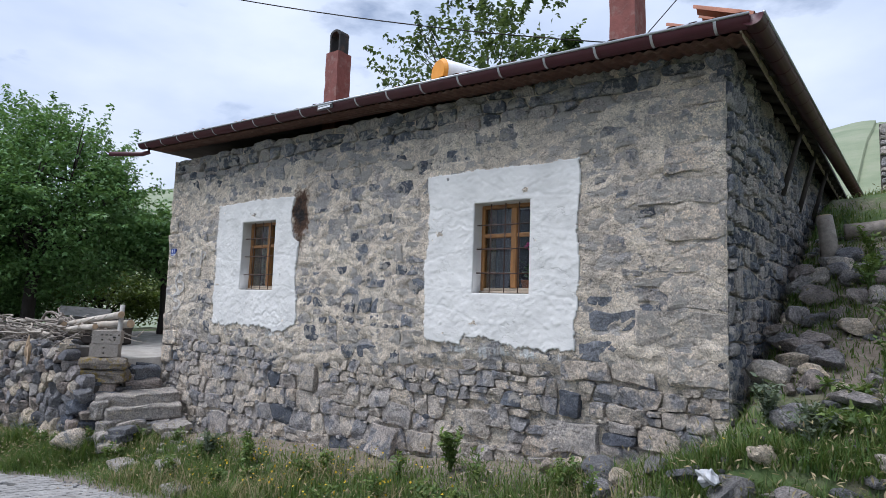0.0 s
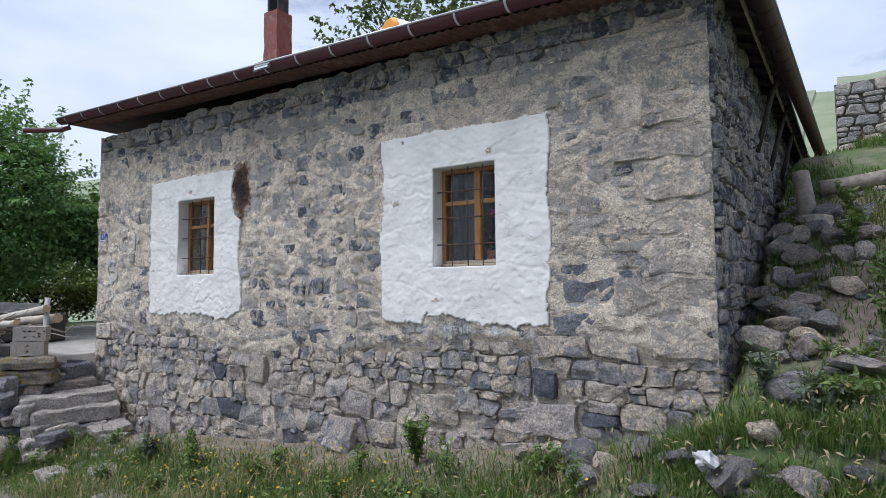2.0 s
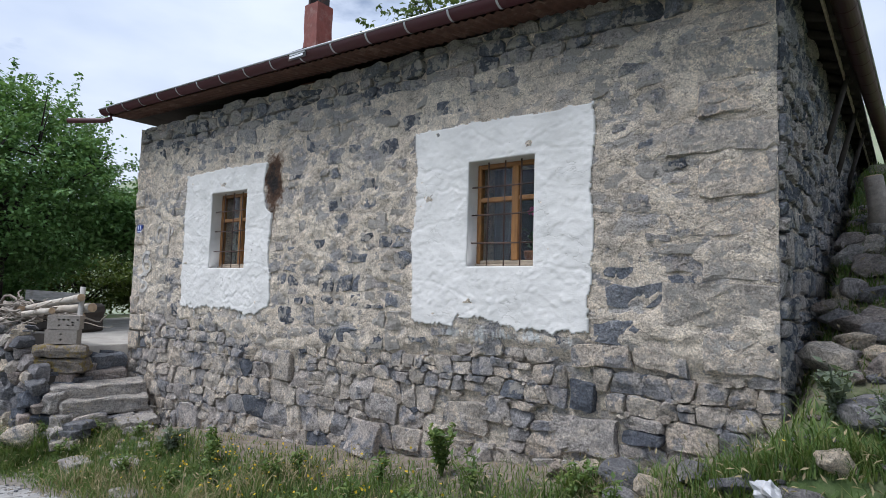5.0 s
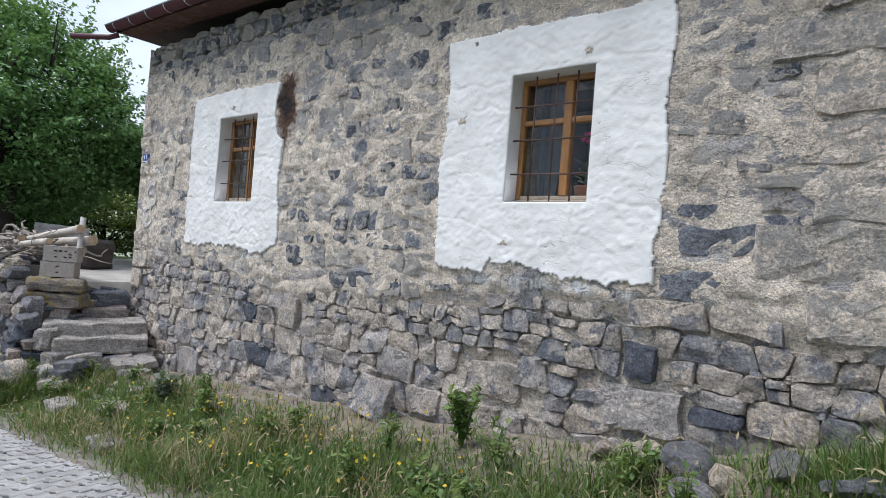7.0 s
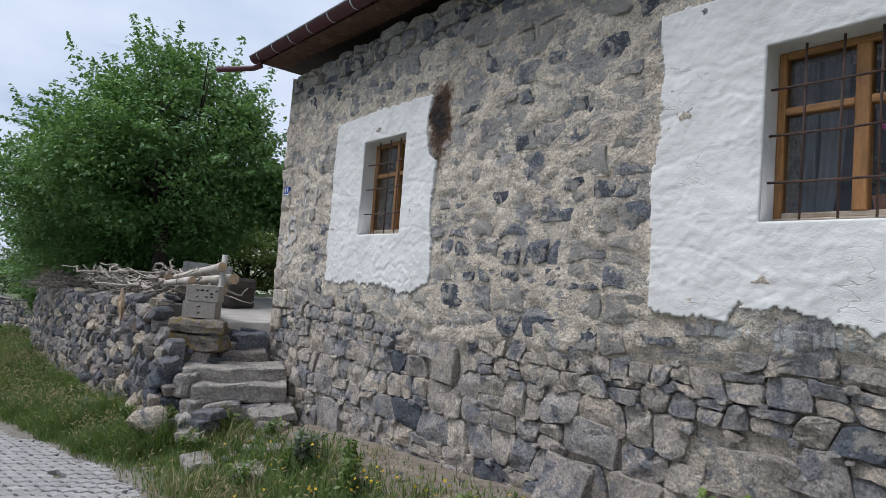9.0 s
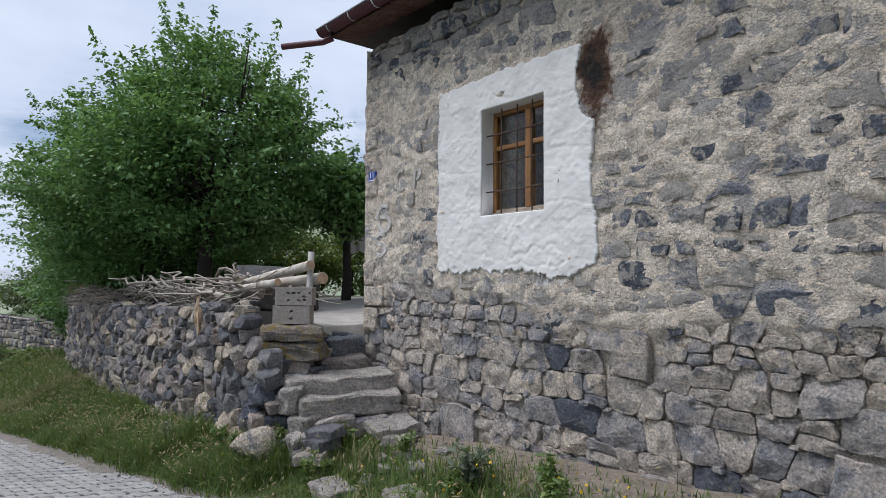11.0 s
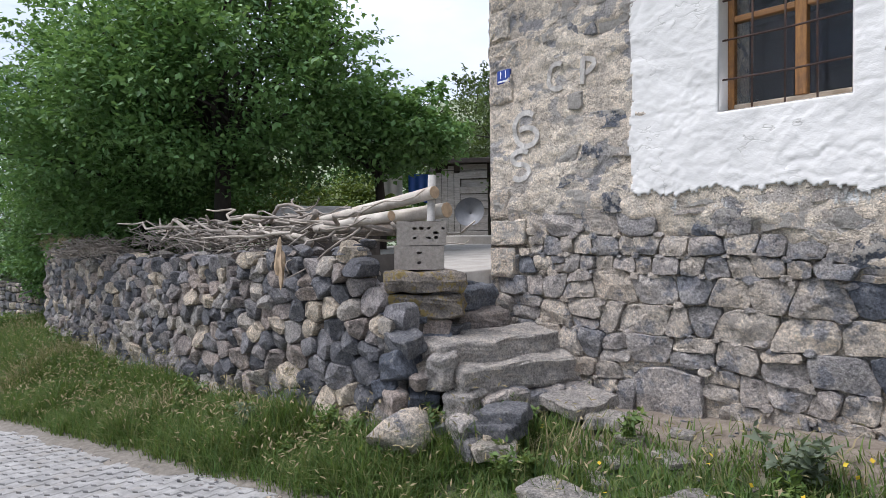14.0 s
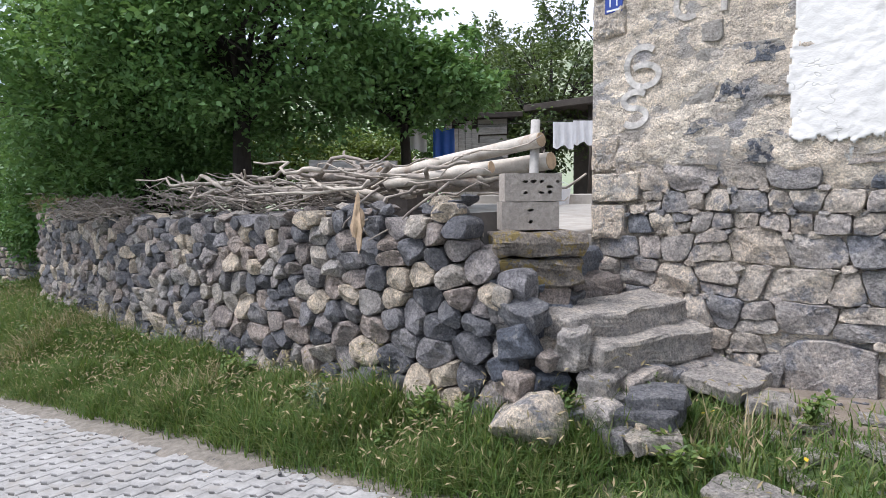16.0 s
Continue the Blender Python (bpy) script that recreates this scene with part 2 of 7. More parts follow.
def whitewash_mat():
    m, N, L, b = mat("whitewash", 0.85)
    n1, n2, n3 = noise_tex(N, L, 3, 5), noise_tex(N, L, 14, 6, 0.62), noise_tex(N, L, 90, 3)
    c = ramp(N, L, n1, ((0.3, (0.6, 0.585, 0.555)), (0.6, (0.71, 0.69, 0.655))))
    grime = ramp(N, L, noise_tex(N, L, 8, 7, 0.78, (1, 1, 0.5), (2, 3, 4)), ((0.64, (0, 0, 0)), (0.76, (1, 1, 1))))
    c = mix(N, L, op(N, L, "MULTIPLY", grime, 0.35), c, (0.42, 0.40, 0.36))
    crack = op(N, L, "ABSOLUTE", op(N, L, "SUBTRACT", noise_tex(N, L, 1.9, 4, 0.55, (1, 1, 1.8), (2, 7, 4)), 0.5))
    seam = ramp(N, L, noise_tex(N, L, 1.4, 2, 0.5, offset=(8, 1, 5)), ((0.5, (0, 0, 0)), (0.56, (1, 1, 1))))
    line = op(N, L, "MULTIPLY", ramp(N, L, crack, ((0.0, (1, 1, 1)), (0.005, (0, 0, 0)))), seam)
    c = mix(N, L, op(N, L, "MULTIPLY", line, 0.55), c, (0.3, 0.28, 0.25))
    L.new(c, b.inputs["Base Color"])
    bump(N, L, b, op(N, L, "SUBTRACT", op(N, L, "ADD", n2, op(N, L, "MULTIPLY", n3, 0.25)), op(N, L, "MULTIPLY", line, 0.5)), 0.4, 0.016)
    return m


M_MORTAR, M_WHITE = mortar_mat(), whitewash_mat()
# earth taken near-black, so wall gaps and the lean-to carry painted shade
M_FACE = plain("dark_earth_and_shade", (0.09, 0.08, 0.07), 1.0, scale=8)
M_GUTTER = plain("maroon_gutter", (0.065, 0.013, 0.018), 0.5, 0.0, 6, 0.25, 0.0)
M_GALV = plain("galvanised_strap", (0.5, 0.51, 0.53), 0.4, 0.7, 9, 0.3, 0.0)
M_RUST = plain("rusty_sheet", (0.09, 0.043, 0.03), 0.9, 0.0, 9, 0.8, 0.3, dirt=(0.17, 0.11, 0.085))
M_RAFTER = plain("old_rafter_wood", (0.055, 0.045, 0.038), 0.9, 0.0, 7, 0.8, 0.4, (1, 0.2, 1))
M_TILE = plain("clay_tile", (0.33, 0.14, 0.085), 0.85, 0.0, 6, 0.7, 0.3, dirt=(0.2, 0.14, 0.1))
M_BRICKRED = plain("red_painted_brick", (0.2, 0.07, 0.058), 0.85, 0.0, 10, 0.5, 0.5, dirt=(0.26, 0.17, 0.15))
M_SOOT = plain("sooty_metal", (0.025, 0.024, 0.024), 0.8, 0.0, 9, 0.8, 0.3, dirt=(0.12, 0.06, 0.04))
M_WOOD = plain("orange_varnished_wood", (0.33, 0.155, 0.045), 0.6, 0.0, 6, 1.0, 0.4, (6, 6, 0.6), dirt=(0.14, 0.07, 0.032))
M_WOOD_H = plain("orange_varnished_wood_rail", (0.32, 0.155, 0.05), 0.6, 0.0, 6, 1.0, 0.4, (0.6, 6, 6), dirt=(0.14, 0.07, 0.032))
M_SILLW = plain("weathered_window_sill", (0.4, 0.33, 0.25), 0.85, 0.0, 8, 0.8, 0.3, (0.5, 3, 3), dirt=(0.2, 0.15, 0.1))
M_IRON = plain("rusty_iron_bar", (0.075, 0.045, 0.035), 0.75, 0.3, 30, 0.8, 0.4, dirt=(0.14, 0.06, 0.03))
# plaster near-black: the rooms' lack of light is put into its colour
M_ROOM = plain("plaster_toned_unlit", (0.06, 0.06, 0.065), 0.9, 0.0, 3, 0.4, 0.1)
M_CONC = plain("worn_concrete", (0.36, 0.335, 0.3), 0.9, 0.0, 3, 0.55, 0.35, dirt=(0.24, 0.215, 0.185))
M_PAVER = plain("pale_concrete_paver", (0.28, 0.271, 0.26), 0.9, 0.0, 6, 0.85, 0.5, dirt=(0.24, 0.22, 0.195))
M_BLOCK = plain("pumice_block", (0.35, 0.31, 0.27), 0.97, 0.0, 35, 0.6, 0.9)
M_BLUE = plain("blue_enamel", (0.02, 0.05, 0.26), 0.35, 0.0, 20, 0.2, 0.0)
M_PLATEW = plain("white_enamel", (0.75, 0.76, 0.78), 0.4, 0.0, 20, 0.15, 0.0)
M_CHALK3 = plain("nearly_gone_paint", (0.44, 0.41, 0.37), 0.95, 0.0, 26, 0.8, 0.8, dirt=(0.34, 0.3, 0.27))
M_CHALK2 = plain("washed_out_paint", (0.53, 0.5, 0.46), 0.95, 0.0, 28, 0.7, 0.6, dirt=(0.31, 0.28, 0.25))


def glass_mat():
    m, N, L, b = mat("window_glass", 0.03)
    b.inputs["Base Color"].default_value = (0.85, 0.9, 0.9, 1)
    b.inputs["Transmission Weight"].default_value = 1.0
    b.inputs["IOR"].default_value = 1.33
    return m


M_GLASS = glass_mat()


# ---- building helpers ----
def to_mesh(name, verts, faces, material, smooth=False):
    me = bpy.data.meshes.new(name)
    me.from_pydata([tuple(v) for v in verts], [], [tuple(f) for f in faces])
    me.materials.append(material)
    if smooth:
        me.polygons.foreach_set("use_smooth", [True] * len(me.polygons))
    me.update()
    return me


def part(name, bm, material, parent=None, label="", smooth=False):
    """Links a bmesh as one mesh object under a thing or a part."""
    me = bpy.data.meshes.new(name)
    bm.to_mesh(me)
    bm.free()
    me.materials.append(material)
    if smooth:
        me.polygons.foreach_set("use_smooth", [True] * len(me.polygons))
    ob = new(name, me)
    if parent is not None:
        ob.parent = parent
        ob.matrix_parent_inverse = Matrix.Identity(4)
    return tagged(ob, label)


def child(name, me, parent, m=None, label=""):
    ob = new(name, me)
    ob.parent = parent
    if m is not None:
        ob.matrix_basis = m
    return tagged(ob, label)


def thing(name, m, label, category, group="", kind=""):
    ob = new(name)
    ob.matrix_basis = m
    return tagged(ob, label, category, group, kind)


def box(bm, x0, x1, y0, y1, z0, z1, bevel=0.0, m=None):
    r = bmesh.ops.create_cube(bm, size=1.0)
    vs = r["verts"]
    for v in vs:
        v.co = Vector(((x0 + x1) / 2 + v.co.x * (x1 - x0), (y0 + y1) / 2 + v.co.y * (y1 - y0), (z0 + z1) / 2 + v.co.z * (z1 - z0)))
    if bevel:
        es = {e for v in vs for e in v.link_edges}
        r = bmesh.ops.bevel(bm, geom=list(es), offset=bevel, segments=1, affect="EDGES")
        vs = list({v for f in r["faces"] for v in f.verts} | {v for v in vs if v.is_valid})
    if m is not None:
        for v in vs:
            v.co = m @ v.co
    return bm


def tube_data(pts, radii, sides=8, cap=True):
    """Verts and faces of a tapered tube along points."""
    verts, faces = [], []
    pts = [Vector(p) for p in pts]
    ref = Vector((0.13, 0.31, 0.94)).normalized()
    for i, p in enumerate(pts):
        d = (pts[min(i + 1, len(pts) - 1)] - pts[max(i - 1, 0)]).normalized()
        a = d.cross(ref)
        if a.length < 0.05:
            a = d.cross(Vector((1, 0, 0)))
        a.normalize()
        c = d.cross(a)
        for k in range(sides):
            t = 2 * math.pi * k / sides
            verts.append(p + (a * math.cos(t) + c * math.sin(t)) * radii[i])
    for i in range(len(pts) - 1):
        for k in range(sides):
            a0, a1 = i * sides + k, i * sides + (k + 1) % sides
            faces.append((a0, a1, a1 + sides, a0 + sides))
    if cap:
        faces.append(tuple(reversed(range(sides))))
        faces.append(tuple(range((len(pts) - 1) * sides, len(pts) * sides)))
    return verts, faces


def merge(parts):
    verts, faces = [], []
    for v, f in parts:
        o = len(verts)
        verts += list(v)
        faces += [tuple(i + o for i in q) for q in f]
    return verts, faces


def tube(name, pts, radii, material, parent=None, sides=8, label="", smooth=True):
    if not isinstance(radii, (list, tuple)):
        radii = [radii] * len(pts)
    v, f = tube_data(pts, radii, sides)
    ob = new(name, to_mesh(name, v, f, material, smooth))
    if parent is not None:
        ob.parent = parent
    return tagged(ob, label)


def lerp_table(x, table):
    """Straight lines between (x, value) pairs in rising x."""
    if x <= table[0][0]:
        return table[0][1]
    for (x0, v0), (x1, v1) in zip(table, table[1:]):
        if x <= x1:
            return v0 + (v1 - v0) * (x - x0) / (x1 - x0)
    return table[-1][1]


def n3(x, y, z=0.0):
    return noise.noise(Vector((x, y, z)))


def sstep(v, a, b):
    t = min(max((v - a) / (b - a), 0.0), 1.0)
    return t * t * (3 - 2 * t)


# ---- rubble masonry ----
def cells(seeds, squash=1.35, reach=16):
    """Voronoi cells of 2D seeds, in a metric in which upright distances count for more; half-plane clipping."""
    out = []
    P = np.array(seeds)
    Q = P * np.array([1.0, squash])
    for i in range(len(P)):
        d = np.sum((Q - Q[i]) ** 2, axis=1)
        near = np.argsort(d)[1:reach]
        poly = [(Q[i][0] - 0.5, Q[i][1] - 0.5), (Q[i][0] + 0.5, Q[i][1] - 0.5), (Q[i][0] + 0.5, Q[i][1] + 0.5), (Q[i][0] - 0.5, Q[i][1] + 0.5)]
        for j in near:
            nx, ny = Q[j] - Q[i]
            mx, my = (Q[j] + Q[i]) / 2
            res = []
            for k in range(len(poly)):
                a, b = poly[k], poly[(k + 1) % len(poly)]
                da, db = (a[0] - mx) * nx + (a[1] - my) * ny, (b[0] - mx) * nx + (b[1] - my) * ny
                if da <= 0:
                    res.append(a)
                if (da < 0) != (db < 0) and abs(da - db) > 1e-9:
                    t = da / (da - db)
                    res.append((a[0] + (b[0] - a[0]) * t, a[1] + (b[1] - a[1]) * t))
            poly = res
            if len(poly) < 3:
                break
        if len(poly) >= 3:
            out.append(((P[i][0], P[i][1]), [(x, y / squash) for x, y in poly]))
    return out


def rubble_cells(u0, u1, v0, v1, heights, ratio, rng, split=0.2, pins=0.3):
    """Roughly squared rubble: wavering courses, slanting joints, some stones split in two, small pins in the joints."""
    out, v, k = [], v0, 0
    line = lambda u, n, h: 0.34 * h * n3(u * 1.1, n * 3.7, 2) + 0.16 * h * n3(u * 4.0, n * 5.1, 6)
    while v < v1:
        h = rng.uniform(*heights)
        u, j0 = u0 - 0.1, (u0 - 0.1, u0 - 0.1)
        while u < u1:
            w = h * rng.uniform(*ratio)
            u += w
            s = rng.uniform(-0.22, 0.22) * h
            j1 = (u + s, u - s)
            lo = [(j0[0] + (j1[0] - j0[0]) * q, v + line(j0[0] + (j1[0] - j0[0]) * q, k, h)) for q in (0, 0.35, 0.7, 1)]
            hi = [(j0[1] + (j1[1] - j0[1]) * q, v + h + line(j0[1] + (j1[1] - j0[1]) * q, k + 1, h)) for q in (1, 0.65, 0.3, 0)]
            poly = lo + hi
            if rng.random() < split and h > 0.13:
                q = rng.uniform(0.35, 0.65)
                m0 = (j0[0] + (j0[1] - j0[0]) * q, lo[0][1] + (hi[3][1] - lo[0][1]) * q)
                m1 = (j1[0] + (j1[1] - j1[0]) * q, lo[3][1] + (hi[0][1] - lo[3][1]) * (q + rng.uniform(-0.12, 0.12)))
                polys = [lo + [m1, m0], [m0, m1] + hi]
            else:
                polys = [poly]
            for p in polys:
                out.append(((sum(a for a, _ in p) / len(p), sum(b for _, b in p) / len(p)), p))
            if rng.random() < pins:
                c, d, r = u, v + rng.choice((0.0, h)) + line(u, k, h), rng.uniform(0.025, 0.05)
                p = [(c + r * rng.uniform(0.8, 1.7) * math.cos(t), d + r * rng.uniform(0.6, 1.0) * math.sin(t)) for t in (0, 1.1, 2.2, 3.3, 4.4, 5.4)]
                out.append(((c, d), p))
            j0 = j1
        v += h
        k += 1
    return out


def stone_data(poly, gap, depth, rng, rounding=0.25, root=0.07, count=11, flat=0.92):
    """One stone: its outline in the wall's plane (u, v) with w outwards; local to its centre. About 60 triangles."""
    cu, cv = sum(p[0] for p in poly) / len(poly), sum(p[1] for p in poly) / len(poly)
    # soften the corners: points at even angles on the outline, drawn a little towards the middle
    pts, per = [], []
    for k in range(len(poly)):
        a, b = poly[k], poly[(k + 1) % len(poly)]
        per.append(math.hypot(b[0] - a[0], b[1] - a[1]))
    total = sum(per)
    for i in range(count):
        s, k = total * (i + rng.uniform(-0.25, 0.25)) / count % total, 0
        while s > per[k] and k < len(per) - 1:
            s -= per[k]
            k += 1
        a, b, t = poly[k], poly[(k + 1) % len(poly)], s / max(per[k], 1e-6)
        pts.append([a[0] + (b[0] - a[0]) * t - cu, a[1] + (b[1] - a[1]) * t - cv])
    soft = []
    for i in range(count):
        p, q, r = pts[i - 1], pts[i], pts[(i + 1) % count]
        x = q[0] * (1 - rounding) + (p[0] + r[0]) / 2 * rounding
        y = q[1] * (1 - rounding) + (p[1] + r[1]) / 2 * rounding
        d = max(math.hypot(x, y), 1e-4)
        s = max(0.3, 1 - gap * rng.uniform(0.4, 1.6) / d)
        soft.append((x * s, y * s))
    tilt_u, tilt_v = rng.uniform(-0.15, 0.15), rng.uniform(-0.15, 0.2)
    size = math.sqrt(sum(x * x + y * y for x, y in soft) / count)
    verts = []
    for scale, w in ((1.0, -root), (1.0, depth * 0.05), (flat, depth * 0.78), (flat * 0.74, depth), (0.36, depth)):
        for x, y in soft:
            j = 0.0 if w < 0 else 1.0
            verts.append((x * scale + j * rng.uniform(-1, 1) * 0.045 * size, y * scale + j * rng.uniform(-1, 1) * 0.045 * size,
                          w + j * (scale < 0.95) * ((tilt_u * x + tilt_v * y) * min(1, depth / 0.04) * scale + rng.uniform(-0.34, 0.34) * min(depth, 0.03) + rng.uniform(-0.14, 0.14) * max(0.0, depth - 0.03))))
    verts.append((0, 0, depth * rng.uniform(0.85, 1.2)))
    faces = []
    for r in range(4):
        for i in range(count):
            a, b = r * count + i, r * count + (i + 1) % count
            faces.append((a, b, b + count, a + count))
    for i in range(count):
        faces.append((4 * count + i, 4 * count + (i + 1) % count, 5 * count))
    return (cu, cv), verts, faces


def cobble_data(poly, gap, bulge, rng, root=0.1, n=14, soft=2, sunk=0.0, cut=0.5, wave=1.0):
    """One worn stone: a softened outline in the wall's plane (u, v), a bulging face with planes split off it, w outwards."""
    cu, cv = sum(p[0] for p in poly) / len(poly), sum(p[1] for p in poly) / len(poly)
    per = [math.dist(a, b) for a, b in zip(poly, poly[1:] + poly[:1])]
    total, pts = sum(per), []
    for i in range(n):
        s, k = total * (i + rng.uniform(-0.3, 0.3)) / n % total, 0
        while s > per[k] and k < len(per) - 1:
            s -= per[k]
            k += 1
        a, b, t = poly[k], poly[(k + 1) % len(poly)], s / max(per[k], 1e-6)
        pts.append((a[0] + (b[0] - a[0]) * t - cu, a[1] + (b[1] - a[1]) * t - cv))
    for _ in range(soft):
        pts = [(0.6 * q[0] + 0.2 * (p[0] + r[0]), 0.6 * q[1] + 0.2 * (p[1] + r[1])) for p, q, r in zip(pts[-1:] + pts[:-1], pts, pts[1:] + pts[:1])]
    grow = 1 + 0.045 * soft
    rim = []
    for x, y in pts:
        d = max(math.hypot(x, y), 1e-4)
        k = max(0.4, grow - gap * rng.uniform(0.3, 1.7) / d)
        rim.append((x * k, y * k))
    size = math.sqrt(sum(x * x + y * y for x, y in rim) / n)
    planes = [(rng.uniform(0.55, 1.0) * bulge, rng.gauss(0, cut), rng.gauss(0, cut)) for _ in range(4)]
    o = rng.uniform(-60, 60)
    verts = []
    for scale, w in ((1.0, -root), (1.0, 0.25), (0.96, 0.72), (0.87, 0.95), (0.62, 1.0), (0.3, 1.02), (0.0, 1.02)):
        for x, y in (rim if scale else [(0.0, 0.0)]):
            u, v = x * scale, y * scale
            if w < 0:
                verts.append((u, v, w))
                continue
            h = min([bulge * w] + [max(c + a * u + b * v, 0.15 * bulge * w) for c, a, b in planes])
            h += wave * (0.16 * size * n3(u / size * 1.3 + o, v / size * 1.3, o) + 0.05 * size * n3(u / size * 4 + o, v / size * 4, 3)) * min(1.0, bulge / 0.05) * (scale < 0.99)
            verts.append((u + 0.05 * size * n3(u * 20 + o, v * 20, 1) * (scale < 1), v + 0.05 * size * n3(u * 20, v * 20 + o, 2) * (scale < 1), h - sunk))
    faces = [(r * n + i, r * n + (i + 1) % n, (r + 1) * n + (i + 1) % n, (r + 1) * n + i) for r in range(5) for i in range(n)]
    faces += [(5 * n + i, 5 * n + (i + 1) % n, 6 * n) for i in range(n)]
    return (cu, cv), verts, faces


def scatter_seeds(u0, u1, v0, v1, radii, rng, tries=9000, flat=1.3):
    """Seeds of random rubble: large stones first, smaller ones in the room that is left."""
    out = []
    for k in range(tries):
        u, v = rng.uniform(u0, u1), rng.uniform(v0, v1)
        r = radii(v, 1 - k / tries) * rng.uniform(0.85, 1.15)
        if all(((u - a) / flat) ** 2 + (v - b) ** 2 > (0.62 * (r + c)) ** 2 for a, b, c in out if abs(u - a) < 0.7):
            out.append((u, v, r))
    return [(a, b) for a, b, _ in out]


def rock_data(sx, sy, sz, rng, rough=0.22, n=2):
    """A loose rock: an uneven, flattened ball cut by a few planes."""
    bm = bmesh.new()
    bmesh.ops.create_icosphere(bm, subdivisions=n, radius=1.0)
    planes = [(Vector((rng.gauss(0, 1), rng.gauss(0, 1), rng.gauss(0, 1))).normalized(), rng.uniform(0.4, 0.72)) for _ in range(9)]
    o = Vector((rng.uniform(-50, 50), rng.uniform(-50, 50), rng.uniform(-50, 50)))
    verts = []
    for v in bm.verts:
        c = v.co.copy()
        for d, lim in planes:
            e = c.dot(d)
            if e > lim:
                c -= d * (e - lim) * 0.95
        c *= 1 + rough * noise.noise(c * 1.6 + o)
        verts.append((c.x * sx, c.y * sy, c.z * sz))
    faces = [[v.index for v in f.verts] for f in bm.faces]
    bm.free()
    return verts, faces


# ---- ground ----
def road_z(x):
    if x < -16:
        return -0.68 + 0.085 * -9 + 0.05 * (x + 16)
    return -0.68 + 0.085 * (min(x, 3.0) + 7)


EDGE = ((-60, -7.0), (-30, 0.2), (-20, 1.6), (-16, 2.3), (-10.7, 3.2), (-8.5, 3.6), (-4, 3.65), (0, 3.3), (6, 2.6), (40, 0.0))
BASE = ((-640, -32.2), (-40, -2.2), (-20, -1.05), (-15.8, -1.02), (-12.4, -0.85), (-11, -0.79), (-9.6, -0.72), (-9.1, -0.62), (-8.3, -0.46), (-6.6, -0.32), (-5.1, -0.2), (-3.9, -0.1), (-2.7, 0.06), (-1.7, 0.22), (-0.8, 0.52), (1.0, 0.62), (6, 0.75))
FOOT = ((-32, 1.6), (-23, 3.2), (-20.5, 3.62), (-15.8, 3.55), (-12.4, 3.78), (-9.6, 3.95), (-9.2, 4.2), (-8.4, 5.0), (-7.6, 5.2), (-1.0, 5.3), (1.0, 5.2), (6, 5.0))


def yard_z(x, y):
    return 0.55 + 0.02 * (y - 5)


def hill(x, y):
    r = math.hypot(x, y)
    if r < 45:
        return 0.0
    az = math.degrees(math.atan2(-x, y))
    e = lerp_table(az, ((-180, 0.02), (-120, 0.04), (-60, 0.22), (-5, 0.235), (40, 0.23), (63, 0.19), (80, 0.05), (95, 0.02), (130, 0.01), (180, 0.02)))
    return e * 430 * sstep(r, 45, 430) * (1 + 0.1 * n3(x / 90, y / 90, 3) + 0.03 * n3(x / 25, y / 25, 5))


def ground_z(x, y):
    e, f, zr, zb = lerp_table(x, EDGE), lerp_table(x, FOOT), road_z(x), lerp_table(x, BASE)
    if y <= e:
        z = zr
    else:
        z = zr + (zb - zr) * sstep(y, e, f)
    if x > -1.0 and y > f - 0.6:
        w = sstep(x, -0.95, -0.55)
        up = zb + max(0.0, min(y - f + 0.6, 6.2)) * 0.47 + max(0.0, min(y - f - 5.6, 24.0)) * 0.16
        z = z * (1 - w) + max(z, up) * w
    if x < -10.2 and y > f + 0.35:
        near_w = sstep(x, -22.2, -21.2)
        w = sstep(y, f + 0.4, f + 0.62) * near_w + sstep(y, f + 0.3, f + 4.0) * (1 - near_w)
        z = z * (1 - w) + (min(yard_z(x, y), 0.6 if x > -20 else 0.6 + (x + 20) * 0.05) - 0.03) * w
    if x > -30 and y > 17:
        z += (y - 17) * 0.02
    if y > e + 0.1 and abs(x) < 40:
        z += 0.035 * n3(x * 1.7, y * 1.7) * sstep(y, e + 0.1, e + 0.5) + 0.012 * n3(x * 7, y * 7, 2)
    return z + hill(x, y)


def axis(lo, hi, step, far, grow=1.16):
    mid = list(np.arange(lo, hi + 1e-6, step))
    left, d = [], step
    while (left[-1] if left else lo) > -far:
        d *= grow
        left.append((left[-1] if left else lo) - d)
    right, d = [], step
    while (right[-1] if right else hi) < far:
        d *= grow
        right.append((right[-1] if right else hi) + d)
    return left[::-1] + mid + right


